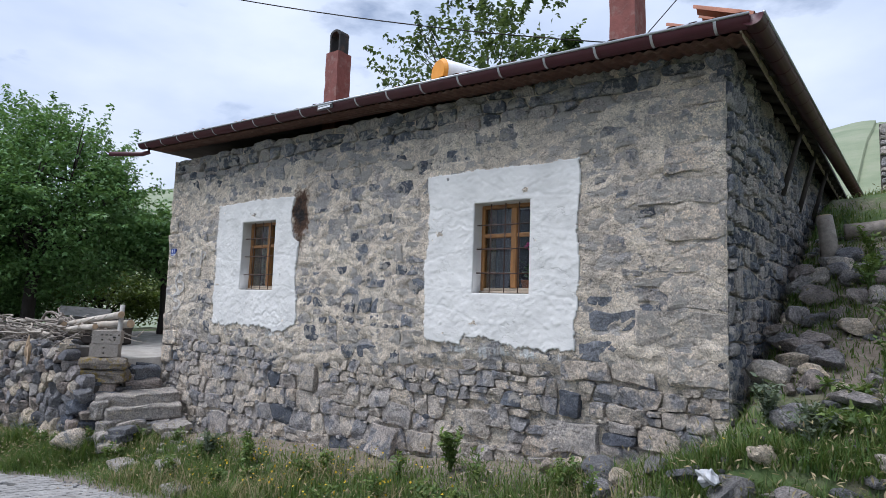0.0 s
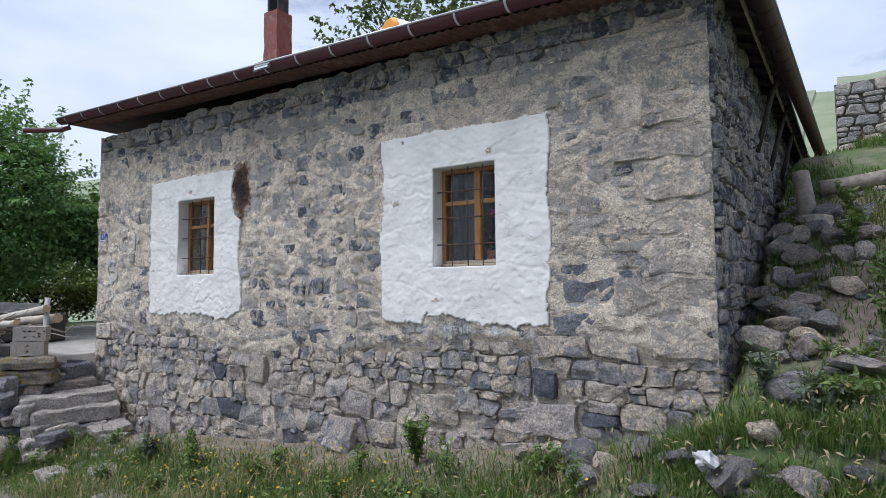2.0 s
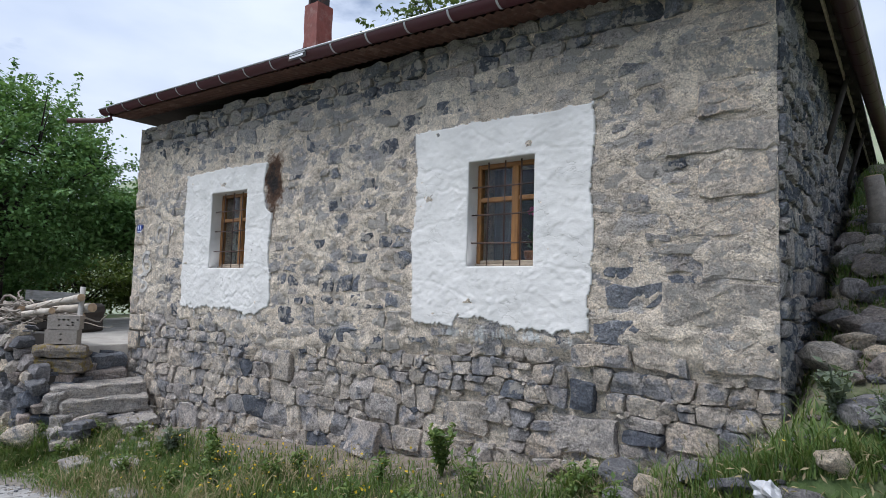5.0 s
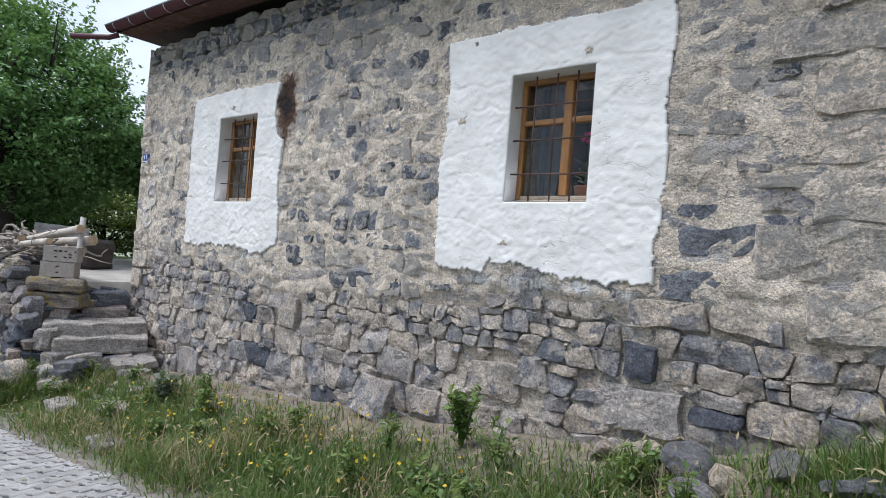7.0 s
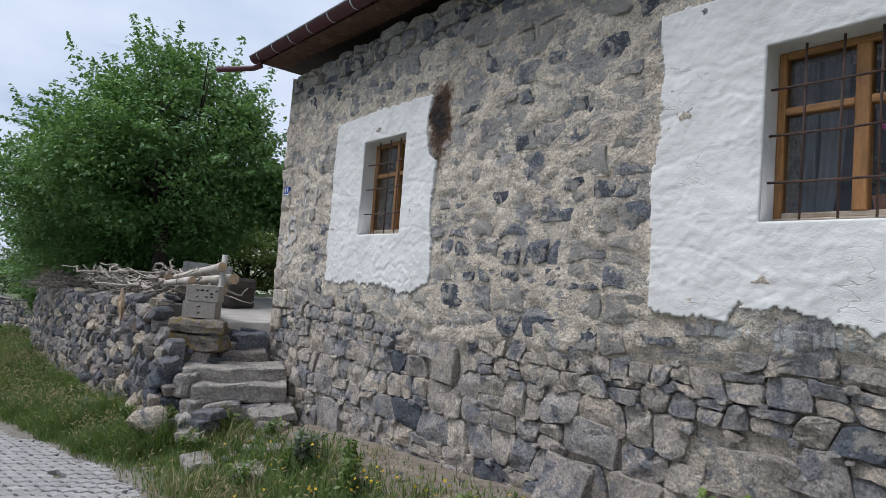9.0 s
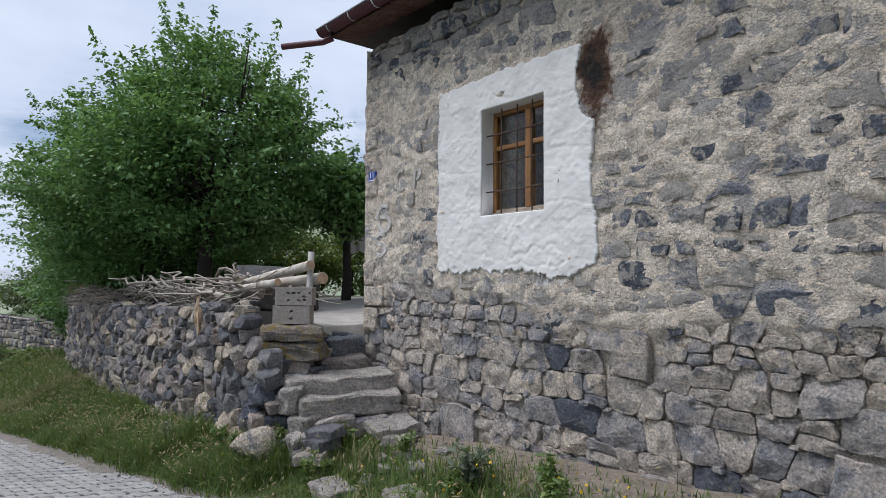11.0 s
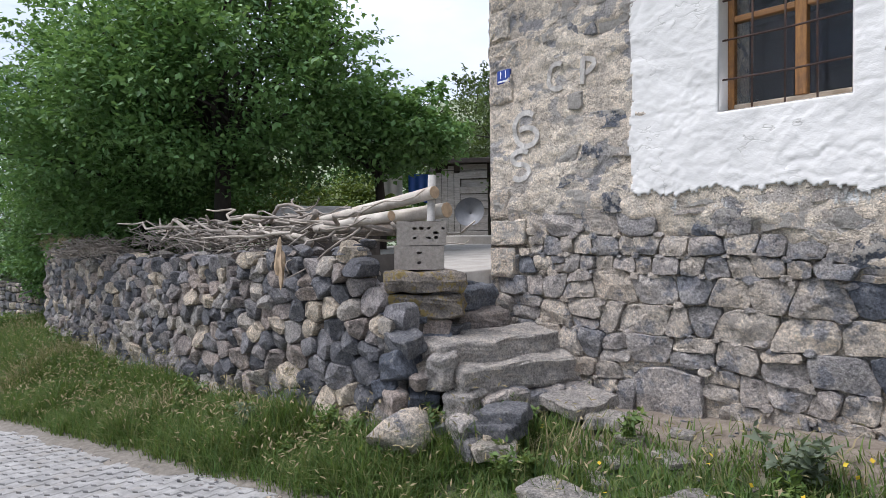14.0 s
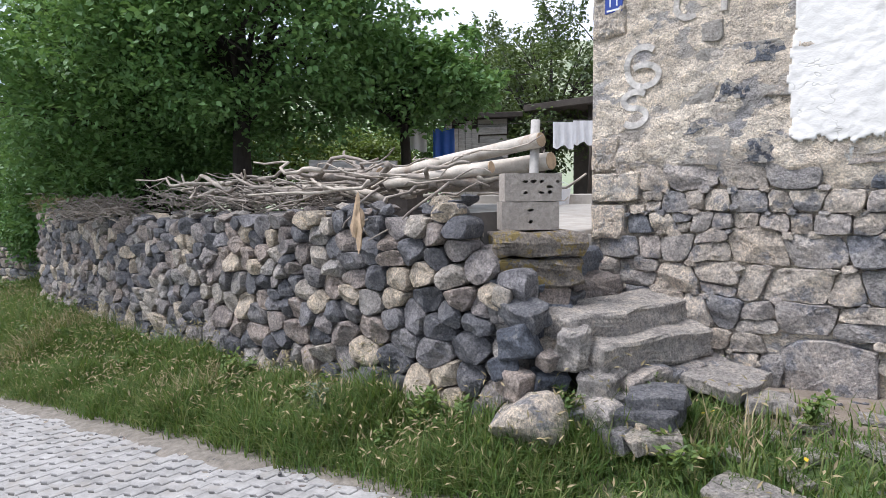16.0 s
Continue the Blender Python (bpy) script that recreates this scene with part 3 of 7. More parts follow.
def soil_mat():
    m, N, L, b = mat("soil_and_turf", 1.0)
    n1, n2, n4 = noise_tex(N, L, 0.9, 6, 0.65), noise_tex(N, L, 9, 6, 0.7), noise_tex(N, L, 70, 4, 0.7)
    soil = ramp(N, L, n2, ((0.3, (0.11, 0.088, 0.067)), (0.55, (0.2, 0.165, 0.13)), (0.75, (0.29, 0.25, 0.205))))
    turf = ramp(N, L, n2, ((0.3, (0.05, 0.08, 0.025)), (0.7, (0.08, 0.12, 0.035))))
    p = xyz(N, L)
    at_wall = op(N, L, "MULTIPLY", span(N, L, p[0], -8.4, -1.5, 0.4), span(N, L, p[1], 4.75, 5.6, 0.25))
    bank = op(N, L, "MULTIPLY", span(N, L, p[0], -1.2, 1.6, 0.2), span(N, L, p[1], 5.5, 9.0, 0.4))
    at_wall = op(N, L, "MAXIMUM", at_wall, op(N, L, "MULTIPLY", bank, 0.45))
    k = ramp(N, L, op(N, L, "SUBTRACT", n1, op(N, L, "MULTIPLY", at_wall, 0.5)), ((0.3, (0, 0, 0)), (0.5, (1, 1, 1))))
    c = mix(N, L, k, soil, turf)
    far = op(N, L, "GREATER_THAN", op(N, L, "ADD", op(N, L, "ABSOLUTE", p[0]), p[1]), 60.0)
    # hill tones lightened and greyed: distance haze put into the colour
    hazed_steppe = ramp(N, L, noise_tex(N, L, 0.05, 8, 0.7), ((0.3, (0.15, 0.19, 0.11)), (0.55, (0.22, 0.25, 0.16)), (0.72, (0.27, 0.275, 0.2))))
    c = mix(N, L, far, c, hazed_steppe)
    L.new(c, b.inputs["Base Color"])
    bump(N, L, b, op(N, L, "ADD", n2, op(N, L, "MULTIPLY", n4, 0.3)), 0.8, 0.03)
    return m


def build_ground():
    xs, ys = axis(-24, 3.2, 0.13, 620), axis(-1.0, 9.5, 0.13, 620)
    verts = [(x, y, ground_z(x, y) - (0.05 if y < lerp_table(x, EDGE) and -36 < x < 16 else 0.0)) for y in ys for x in xs]
    w = len(xs)
    faces = [(j * w + i, j * w + i + 1, (j + 1) * w + i + 1, (j + 1) * w + i) for j in range(len(ys) - 1) for i in range(w - 1)]
    ob = new("ground", to_mesh("ground", verts, faces, soil_mat(), True))
    tagged(ob, "brown soil with rough green turf rising to hills", "ground", kind="structure")


build_ground()

# ---- house ----
WY, HX0, HX1, HTOP = 5.40, -9.90, -0.79, 4.02
W1 = (-7.73, -6.925, 1.765, 2.795)
W2 = (-3.40, -2.69, 1.765, 2.76)
PATCH1 = (-8.4, -6.41, 1.24, 3.11)
PATCH2 = (-4.06, -2.16, 1.24, 3.13)


def rubble_line(x):
    return 0.14 * n3(x * 1.4, 0, 33) + 0.08 * n3(x * 4.5, 0, 35) + lerp_table(x, ((-9.9, 1.1), (-8.6, 1.08), (-7.4, 0.85), (-6.2, 0.72), (-4.1, 0.92), (-2.5, 1.12), (-1.4, 1.02), (-0.8, 0.95)))


def in_patch(x, z, p, grow=0.0):
    wob = 0.055 * n3(x * 1.7, z * 1.7, 1) + 0.022 * n3(x * 7, z * 7, 2) + 0.012 * n3(x * 25, z * 25, 3)
    if ((x - STAIN[0]) / 0.17) ** 2 + ((z - STAIN[1]) / 0.37) ** 2 < 1 + 6 * wob:
        return False
    return p[0] - grow + wob < x < p[1] + grow + wob and p[2] - grow + 1.6 * wob < z < p[3] + grow + wob


def in_hole(x, z, grow=0.0):
    return any(w[0] - grow < x < w[1] + grow and w[2] - grow < z < w[3] + grow for w in (W1, W2))


def wall_offset(x, z):
    """How far the mortar stands out of the wall's plane."""
    k = sstep(z, rubble_line(x) - 0.12, rubble_line(x) + 0.1)
    rough = 0.012 * n3(x * 2.2, z * 2.2, 4) + 0.016 * n3(x * 6, z * 8, 7) + 0.012 * n3(x * 15, z * 15, 3) + 0.005 * n3(x * 34, z * 34, 5)
    ledge = 0.012 * sstep(n3(x * 2.6, z * 4.2, 17), -0.04, 0.04)
    top = sstep(z, 3.6 + 0.05 * n3(x * 3, 0, 8), 3.68)
    return (1 - k) * -0.06 - 0.06 * top + k * ledge + rough * (0.5 + 0.5 * k)


def grid_lines(lo, hi, step, stops):
    cuts = sorted({lo, hi, *stops})
    out = [lo]
    for a, b in zip(cuts, cuts[1:]):
        k = max(1, round((b - a) / step))
        out += [a + (b - a) * i / k for i in range(1, k + 1)]
    return out


def front_wall():
    us = grid_lines(HX0, HX1, 0.024, (W1[0], W1[1], W2[0], W2[1]))
    vs = grid_lines(-0.9, HTOP, 0.024, (W1[2], W1[3], W2[3]))
    verts, faces, idx = [], [], {}
    for j, z in enumerate(vs):
        for i, x in enumerate(us):
            idx[i, j] = len(verts)
            edge = x in (us[0], us[-1])
            hole_edge = any(w[0] - 1e-6 <= x <= w[1] + 1e-6 and w[2] - 1e-6 <= z <= w[3] + 1e-6 for w in (W1, W2))
            verts.append((x, WY - (0.0 if edge or hole_edge else wall_offset(x, z)), z))
    for j in range(len(vs) - 1):
        for i in range(len(us) - 1):
            if not in_hole((us[i] + us[i + 1]) / 2, (vs[j] + vs[j + 1]) / 2):
                faces.append((idx[i, j], idx[i + 1, j], idx[i + 1, j + 1], idx[i, j + 1]))
    # reveals through the thickness of the wall
    for w in (W1, W2):
        a = len(verts)
        verts += [(w[0], WY, w[2]), (w[1], WY, w[2]), (w[1], WY, w[3]), (w[0], WY, w[3])]
        verts += [(w[0] - 0.0, 5.95, w[2]), (w[1], 5.95, w[2]), (w[1], 5.95, w[3]), (w[0], 5.95, w[3])]
        faces += [(a + k, a + (k + 1) % 4, a + 4 + (k + 1) % 4, a + 4 + k) for k in range(4)]
    # back face in strips round the openings
    cols = [HX0 + 0.5, W1[0], W1[1], W2[0], W2[1], HX1 - 0.5]
    for c in range(5):
        spans = [(-0.9, HTOP)] if c in (0, 2, 4) else [(-0.9, (W1 if c == 1 else W2)[2]), ((W1 if c == 1 else W2)[3], HTOP)]
        for lo, hi in spans:
            a = len(verts)
            verts += [(cols[c], 5.95, lo), (cols[c + 1], 5.95, lo), (cols[c + 1], 5.95, hi), (cols[c], 5.95, hi)]
            faces.append((a, a + 3, a + 2, a + 1))
    ob = new("wall_front", to_mesh("wall_front", verts, faces, M_MORTAR, True))
    return tagged(ob, "old rubble stone house wall with grey-tan mortar", "wall", kind="structure")


WALL = front_wall()


def whitewash(patch, hole):
    """A thick painted surround, with ragged edges, standing a little proud of the mortar."""
    step = 0.0135
    us = grid_lines(patch[0] - 0.12, patch[1] + 0.12, step, (hole[0], hole[1]))
    vs = grid_lines(patch[2] - 0.16, patch[3] + 0.12, step, (hole[2], hole[3]))
    used, verts, faces = {}, [], []

    def vert(i, j):
        if (i, j) not in used:
            x, z = us[i], vs[j]
            lip = any(abs(x - e) < 1e-6 for e in hole[:2]) and hole[2] - 1e-6 <= z <= hole[3] + 1e-6 or any(abs(z - e) < 1e-6 for e in hole[2:]) and hole[0] - 1e-6 <= x <= hole[1] + 1e-6
            joint = 0.005 * max(0.0, 1 - abs(n3(x * 0.6, z * 2.2, 9) + 0.05 * n3(x * 9, z * 9, 2)) * 40)
            d = 0.0 if lip else wall_offset(x, z) * 0.7
            used[i, j] = len(verts)
            slab = 0.0015 * sstep(n3(x * 0.7, z * 3.1, 31), -0.02, 0.02)
            crust = 0.0035 * sstep(n3(x * 5, z * 5, 41) + 0.7 * n3(x * 14, z * 14, 43) + 0.4 * n3(x * 30, z * 30, 44), 0.22, 0.27)
            fine = 0.0012 * n3(x * 9, z * 11, 21) + 0.0016 * n3(x * 24, z * 24, 23) + 0.0014 * n3(x * 50, z * 50, 25)
            verts.append((x, WY - max(d * 0.3, -0.012) - 0.02 - slab - (0.0 if lip else crust + fine) + joint - 0.004 * n3(x * 3, z * 3, 12), z))
        return used[i, j]

    for j in range(len(vs) - 1):
        for i in range(len(us) - 1):
            x, z = (us[i] + us[i + 1]) / 2, (vs[j] + vs[j + 1]) / 2
            drip = 0.05 * max(0.0, n3(x * 17, 0.3, 5)) + 0.05 * n3(x * 2.2, 1, 1) + 0.02 * n3(x * 40, 3, 1)
            if in_patch(x, z + (drip if z < 1.5 else 0), patch) and not (hole[0] < x < hole[1] and hole[2] < z < hole[3]):
                faces.append((vert(i, j), vert(i + 1, j), vert(i + 1, j + 1), vert(i, j + 1)))
    # skirt: rim faces turned back into the wall
    count = {}
    for f in faces:
        for k in range(4):
            e = (f[k], f[(k + 1) % 4])
            count[e] = 1
    rim = [e for e in count if (e[1], e[0]) not in count]
    back = {}
    for e in rim:
        for v in e:
            if v not in back:
                back[v] = len(verts)
                verts.append((verts[v][0], WY + 0.03, verts[v][2]))
    faces += [(e[1], e[0], back[e[0]], back[e[1]]) for e in rim]
    # painted reveal
    a = len(verts)
    g, dp = 0.004, 0.15
    x0, x1, z0, z1 = hole[0] + g, hole[1] - g, hole[2] + g, hole[3] - g
    for y in (WY - 0.016, WY + dp):
        verts += [(x0, y, z0), (x1, y, z0), (x1, y, z1), (x0, y, z1)]
    faces += [(a + k, a + (k + 1) % 4, a + 4 + (k + 1) % 4, a + 4 + k) for k in range(4)]
    ob = new("whitewash", to_mesh("whitewash", verts, faces, M_WHITE, True))
    ob.parent = WALL
    return tagged(ob, "thick white limewash round a window")


whitewash(PATCH1, W1)
whitewash(PATCH2, W2)

# the other walls, the room's floor and ceiling
bm = bmesh.new()
box(bm, HX1 - 0.5, HX1, 5.9, 15.0, -0.6, 4.02)
wall_east = tagged(part("wall_east", bm, M_MORTAR), "rubble side wall of the house, its stones toned dark for shade", "wall", kind="structure")
bm = bmesh.new()
box(bm, HX0, HX0 + 0.5, 5.6, 15.0, -0.9, 4.02)
tagged(part("wall_west", bm, M_MORTAR), "rubble stone side wall facing the yard", "wall", kind="structure")
bm = bmesh.new()
box(bm, HX0, HX1, 14.5, 15.0, -0.6, 4.0)
tagged(part("wall_north", bm, M_MORTAR), "plain stone back wall", "wall", kind="structure")
bm = bmesh.new()
box(bm, HX0 + 0.5, HX1 - 0.5, 5.95, 9.5, 0.6, 0.7)
tagged(part("floor", bm, M_RAFTER), "dim wooden floor inside the house", "floor", kind="structure")
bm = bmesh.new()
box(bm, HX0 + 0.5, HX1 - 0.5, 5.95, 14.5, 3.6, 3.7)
tagged(part("ceiling", bm, M_ROOM), "ceiling inside the house, toned near-black as unlit", "ceiling", kind="structure")
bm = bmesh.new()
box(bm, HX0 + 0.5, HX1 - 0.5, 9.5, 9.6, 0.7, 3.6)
tagged(part("wall_inner", bm, M_ROOM), "plaster wall inside the house, toned near-black as unlit", "wall", kind="structure")
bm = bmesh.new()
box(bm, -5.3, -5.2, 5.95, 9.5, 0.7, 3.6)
tagged(part("wall_partition", bm, M_ROOM), "plaster partition inside the house, toned near-black as unlit", "wall", kind="structure")

# ---- roof ----
def gz(x):
    """Height of the front gutter's rim."""
    return 3.975 + (x + 0.35) * -0.0315


ROOF = thing("roof", pose(0, 0, 0), "low hipped clay tile roof with rusty sheet eaves", "roof", kind="structure")


def roof_shell():
    ex0, ex1, ey0, ey1 = -10.25, -0.48, 5.02, 15.4
    verts = []
    for dz in (0.0, -0.05):
        verts += [(ex0, ey0, gz(ex0) - 0.02 + dz), (ex1, ey0, gz(ex1) - 0.02 + dz), (ex1, ey1, 4.03 + dz), (ex0, ey1, 4.3 + dz), (-6.6, 10.2, 5.75 + dz), (-4.2, 10.2, 5.75 + dz)]
    faces = [(0, 1, 5, 4), (1, 2, 5), (2, 3, 4, 5), (3, 0, 4)]
    faces += [tuple(6 + i for i in reversed(f)) for f in faces]
    faces += [(a, a + 6, b + 6, b) for a, b in ((0, 1), (1, 2), (2, 3), (3, 0))]
    child("sheathing", to_mesh("sheathing", verts, faces, M_RAFTER), ROOF)


roof_shell()


def barrel_tiles():
    """Rows of half-round tiles up the front slope and round the right hip; joined, too many to count."""
    rng = random.Random(4)
    parts = []
    for k in range(55):
        x = -10.15 + k * 0.18
        n_up = 10
        for r in range(n_up):
            y = 5.1 + r * 0.4
            top = min(10.0, 5.1 + min(x + 10.3, -0.45 - x, 3.6) * 1.45)
            if y > top:
                break
            z = gz(x) + (y - 5.02) * 0.29 + 0.02 + rng.uniform(-0.008, 0.008)
            v = []
            for yy, rr in ((y - 0.04, 0.085), (y + 0.42, 0.072)):
                for i in range(6):
                    t = math.pi * i / 5
                    v.append((x + rr * math.cos(t), yy, z + (yy - y) * 0.29 + rr * 0.8 * math.sin(t)))
            f = [(i, i + 1, i + 7, i + 6) for i in range(5)]
            parts.append((v, f))
    for k in range(28):
        y = 5.25 + k * 0.18
        for r in range(4):
            x = -0.58 - r * 0.4
            if -0.48 - x > (y - 5.0) * 0.75:
                break
            z = 4.02 + (-0.48 - x) * 0.42 + 0.03 + rng.uniform(-0.01, 0.01)
            v = []
            for xx, rr in ((x + 0.06, 0.085), (x - 0.42, 0.072)):
                for i in range(6):
                    t = math.pi * i / 5
                    v.append((xx, y + rr * math.cos(t), z + (x - xx) * 0.42 + rr * 0.8 * math.sin(t)))
            parts.append((v, [(i, i + 6, i + 7, i + 1) for i in range(5)]))
    v, f = merge(parts)
    ob = child("roof_tiles", to_mesh("roof_tiles", v, f, M_TILE, True), ROOF)
    tagged(ob, "weathered red clay barrel tiles", kind="stuff")


barrel_tiles()


def eave_sheet():
    """Rusty corrugated strip under the gutter, and a timber wall plate behind it."""
    verts, faces, n = [], [], 480
    for i in range(n + 1):
        x = -10.2 + 9.65 * i / n
        w = 0.012 * math.sin(i * 1.3) + 0.01 * n3(x * 2, 0, 3)
        verts += [(x, 5.03, gz(x) - 0.085 + w), (x, 5.42, gz(x) - 0.035 + w), (x, 5.03, gz(x) - 0.095 + w), (x, 5.42, gz(x) - 0.045 + w)]
    for i in range(n):
        a = i * 4
        faces += [(a, a + 1, a + 5, a + 4), (a + 2, a + 6, a + 7, a + 3), (a, a + 4, a + 6, a + 2)]
    child("eave_sheet", to_mesh("eave_sheet", verts, faces, M_RUST, True), ROOF, label="rusty corrugated eave strip")


eave_sheet()


def gutter(name, p0, p1, straps, side):
    """A half-round gutter between two points, open above, with rolled rim and straps."""
    p0, p1 = Vector(p0), Vector(p1)
    d = (p1 - p0).normalized()
    out = Vector((0, -1, 0)) if side == "front" else Vector((1, 0, 0))
    up = Vector((0, 0, 1))
    g = thing(name, pose(0, 0, 0), "maroon half-round metal roof gutter with pale straps", "gutter")

    def ring(r, rim):
        pts = []
        for i in range(13):
            t = math.pi * i / 12
            pts.append(out * math.cos(t) * r - up * math.sin(t) * r)
        return pts

    verts, faces = [], []
    outer, inner = ring(0.088, 0), ring(0.083, 0)
    for p in (p0, p1):
        verts += [p + q for q in outer] + [p + q for q in inner]
    for i in range(12):
        faces += [(i, i + 1, 26 + i + 1, 26 + i), (13 + i + 1, 13 + i, 39 + i, 39 + i + 1)]
    faces += [tuple(range(13)), tuple(reversed(range(26, 39)))]
    child("trough", to_mesh("trough", verts, faces, M_GUTTER, True), g)
    rim = tube("rim", [p0 + out * 0.09, p1 + out * 0.09], 0.012, M_GALV, g, 6, "pale rolled rim")
    n = straps
    for k in range(n):
        c = p0 + (p1 - p0) * ((k + 0.5) / n)
        v, f = [], []
        for i in range(13):
            t = math.pi * i / 12
            for r, e in ((0.091, -0.012), (0.091, 0.012)):
                v.append(c + out * math.cos(t) * r - up * math.sin(t) * r + d * e)
        f = [(2 * i, 2 * i + 1, 2 * i + 3, 2 * i + 2) for i in range(12)]
        child("strap", to_mesh("strap", v, f, M_GALV if side == "front" else M_GUTTER, True), g, label="pale metal strap" if side == "front" else "")
    return g


GUT = gutter("gutter", (-10.3, 4.98, gz(-10.3)), (-0.5, 4.98, gz(-0.5)), 19, "front")
gutter("gutter", (-0.49, 4.92, 3.975), (-0.24, 15.3, 3.95), 30, "side")
v, f = tube_data([(-10.05, 4.98, gz(-10.05) - 0.08), (-10.05, 4.98, gz(-10.05) - 0.16), (-10.12, 4.9, gz(-10) - 0.2), (-10.55, 4.55, gz(-10) - 0.22)], [0.04] * 4, 10)
child("spout", to_mesh("spout", v, f, M_GUTTER, True), GUT, label="maroon drain spout")

# ---- masonry of the house ----
def house_masonry():
    rng = random.Random(11)
    place = lambda u, v: Matrix.Translation((u, WY, v)) @ pose(0, 0, 0, 90, 0, 0)
    # quoins at both corners first, rectangular
    quoins = []
    z, k = 0.98, 0
    while z < 3.62:
        h = rng.uniform(0.27, 0.36)
        w = 0.82 if k % 2 else 0.5
        w += rng.uniform(-0.08, 0.08)
        quoins.append((HX1 - w, HX1 + 0.012, z, min(z + h, 3.66)))
        z += h
        k += 1
    z, k = 0.5, 0
    while z < 3.6:
        h = rng.uniform(0.24, 0.34)
        w = (0.48 if k % 2 else 0.3) + rng.uniform(-0.05, 0.05)
        quoins.append((HX0 - 0.012, HX0 + w, z, min(z + h, 3.6)))
        z += h
        k += 1
    in_quoin = lambda u, v: any(a < u < b and c < v < d for a, b, c, d in quoins)
    low = rubble_cells(HX0, HX1, -0.66, 1.3, (0.13, 0.27), (0.75, 1.75), rng, 0.22, 1.1)
    mid = rubble_cells(HX0, HX1, 0.5, 3.56, (0.17, 0.25), (0.9, 2.0), rng, 0.3, 0.05)
    top = rubble_cells(HX0, HX1, 3.56, 3.98, (0.16, 0.22), (1.2, 2.6), rng, 0.15, 0.2)
    order = [s for s in low if s[0][1] < rubble_line(s[0][0]) + 0.05] + [s for s in mid if s[0][1] > rubble_line(s[0][0]) + 0.07 and s[0][1] < 3.53] + top
    # stones that stand out by size or colour: x from and to, z from and to
    marked = ((-8.4, -7.84, -0.54, -0.12, M_GREY), (-6.28, -5.94, 0.42, 0.78, M_TAN), (-2.05, -1.54, 1.44, 1.62, M_DARK), (-2.05, -1.75, 1.66, 1.76, M_DARK), (-2.14, -1.72, 1.15, 1.34, M_DARK),
              (-2.34, -2.11, 0.56, 0.82, M_DARK), (-2.33, -1.83, 0.94, 1.14, M_TAN), (-1.8, -1.4, 0.95, 1.2, M_TAN), (-2.52, -1.92, 0.22, 0.55, M_GREY), (-3.67, -3.15, 0.22, 0.5, M_TAN),
              (-5.01, -4.7, 1.49, 1.74, M_DARK), (-5.17, -4.75, 0.94, 1.11, M_DARK), (-4.7, -4.26, 0.17, 0.45, M_GREY), (-4.32, -3.91, -0.07, 0.16, M_TAN))
    made = 0
    for x0, x1, z0, z1, material in marked:
        j = lambda: rng.uniform(-0.03, 0.03)
        poly = [(x0 + j(), z0 + j()), ((x0 + x1) / 2, z0 + j()), (x1 + j(), z0 + j()), (x1 + j(), (z0 + z1) / 2), (x1 + j(), z1 + j()), ((x0 + x1) / 2, z1 + j()), (x0 + j(), z1 + j()), (x0 + j(), (z0 + z1) / 2)]
        (cu, cv), v, f = cobble_data(poly, 0.003, 0.07, rng, 0.1, 16, 0, 0.034, 0.12, 0.6)
        child("stone", to_mesh("stone", v, f, material), WALL, place(cu, cv))
        made += 1
    in_marked = lambda u, v: any(a - 0.04 < u < b + 0.04 and c - 0.03 < v < d + 0.03 for a, b, c, d, _ in marked)
    joined = {"g": [], "d": [], "t": [], "l": [], "q": []}
    for (su, sv), poly in order:
        xs, zs = [p[0] for p in poly], [p[1] for p in poly]
        if max(xs) > HX1 + 0.08 or min(xs) < HX0 - 0.08 or max(zs) > 4.06:
            poly = [(min(max(x, HX0), HX1), min(z, 4.02)) for x, z in poly]
        if max(p[0] for p in poly) - min(p[0] for p in poly) < 0.05 or max(p[1] for p in poly) - min(p[1] for p in poly) < 0.04:
            continue
        if sv < lerp_table(su, BASE) - 0.12 or in_quoin(su, sv) or in_marked(su, sv):
            continue
        line = rubble_line(su)
        if sv < line + 0.05:
            dark = rng.random()
            material = M_DARK if dark < 0.04 else M_GREY if dark < 0.45 else M_TAN
            stone = cobble_data(poly, 0.0075, rng.uniform(0.045, 0.075), rng, 0.1, 16, 1, 0.034, 0.22, 0.7)
            if made < 298:
                (cu, cv), v, f = stone
                child("stone", to_mesh("stone", v, f, material), WALL, place(cu, cv))
                made += 1
            else:
                (cu, cv), v, f = stone
                joined["d" if dark < 0.05 else "l"].append(([(cu + a, WY - c, cv + b) for a, b, c in v], f))
            continue
        if -9.8 < su < -9.15 and 1.28 < sv < 2.16 or -9.3 < su < -8.6 and 2.04 < sv < 2.52:
            continue
        if abs(su - STAIN[0]) < 0.24 and abs(sv - STAIN[1]) < 0.42:
            continue
        if in_patch(su, sv, PATCH1, 0.06) or in_patch(su, sv, PATCH2, 0.06) or in_hole(su, sv, 0.1):
            continue
        if sv > 3.52:
            d = rng.uniform(0.015, 0.06)
            (cu, cv), v, f = cobble_data(poly, 0.011, d + 0.05, rng, 0.08, 14, 1, 0.05, 0.3)
            key = "d" if rng.random() < 0.38 else "g"
            joined[key].append(([(cu + a, WY - c, cv + b) for a, b, c in v], f))
            continue
        poly = [(su + (a - su) * rng.uniform(0.86, 1.08), sv + (b - sv) * rng.uniform(0.82, 1.06)) for a, b in poly]
        dark_zone = sstep(su, -6.6, -5.8) * sstep(su, -3.6, -4.3) * sstep(sv, 3.0, 2.5)
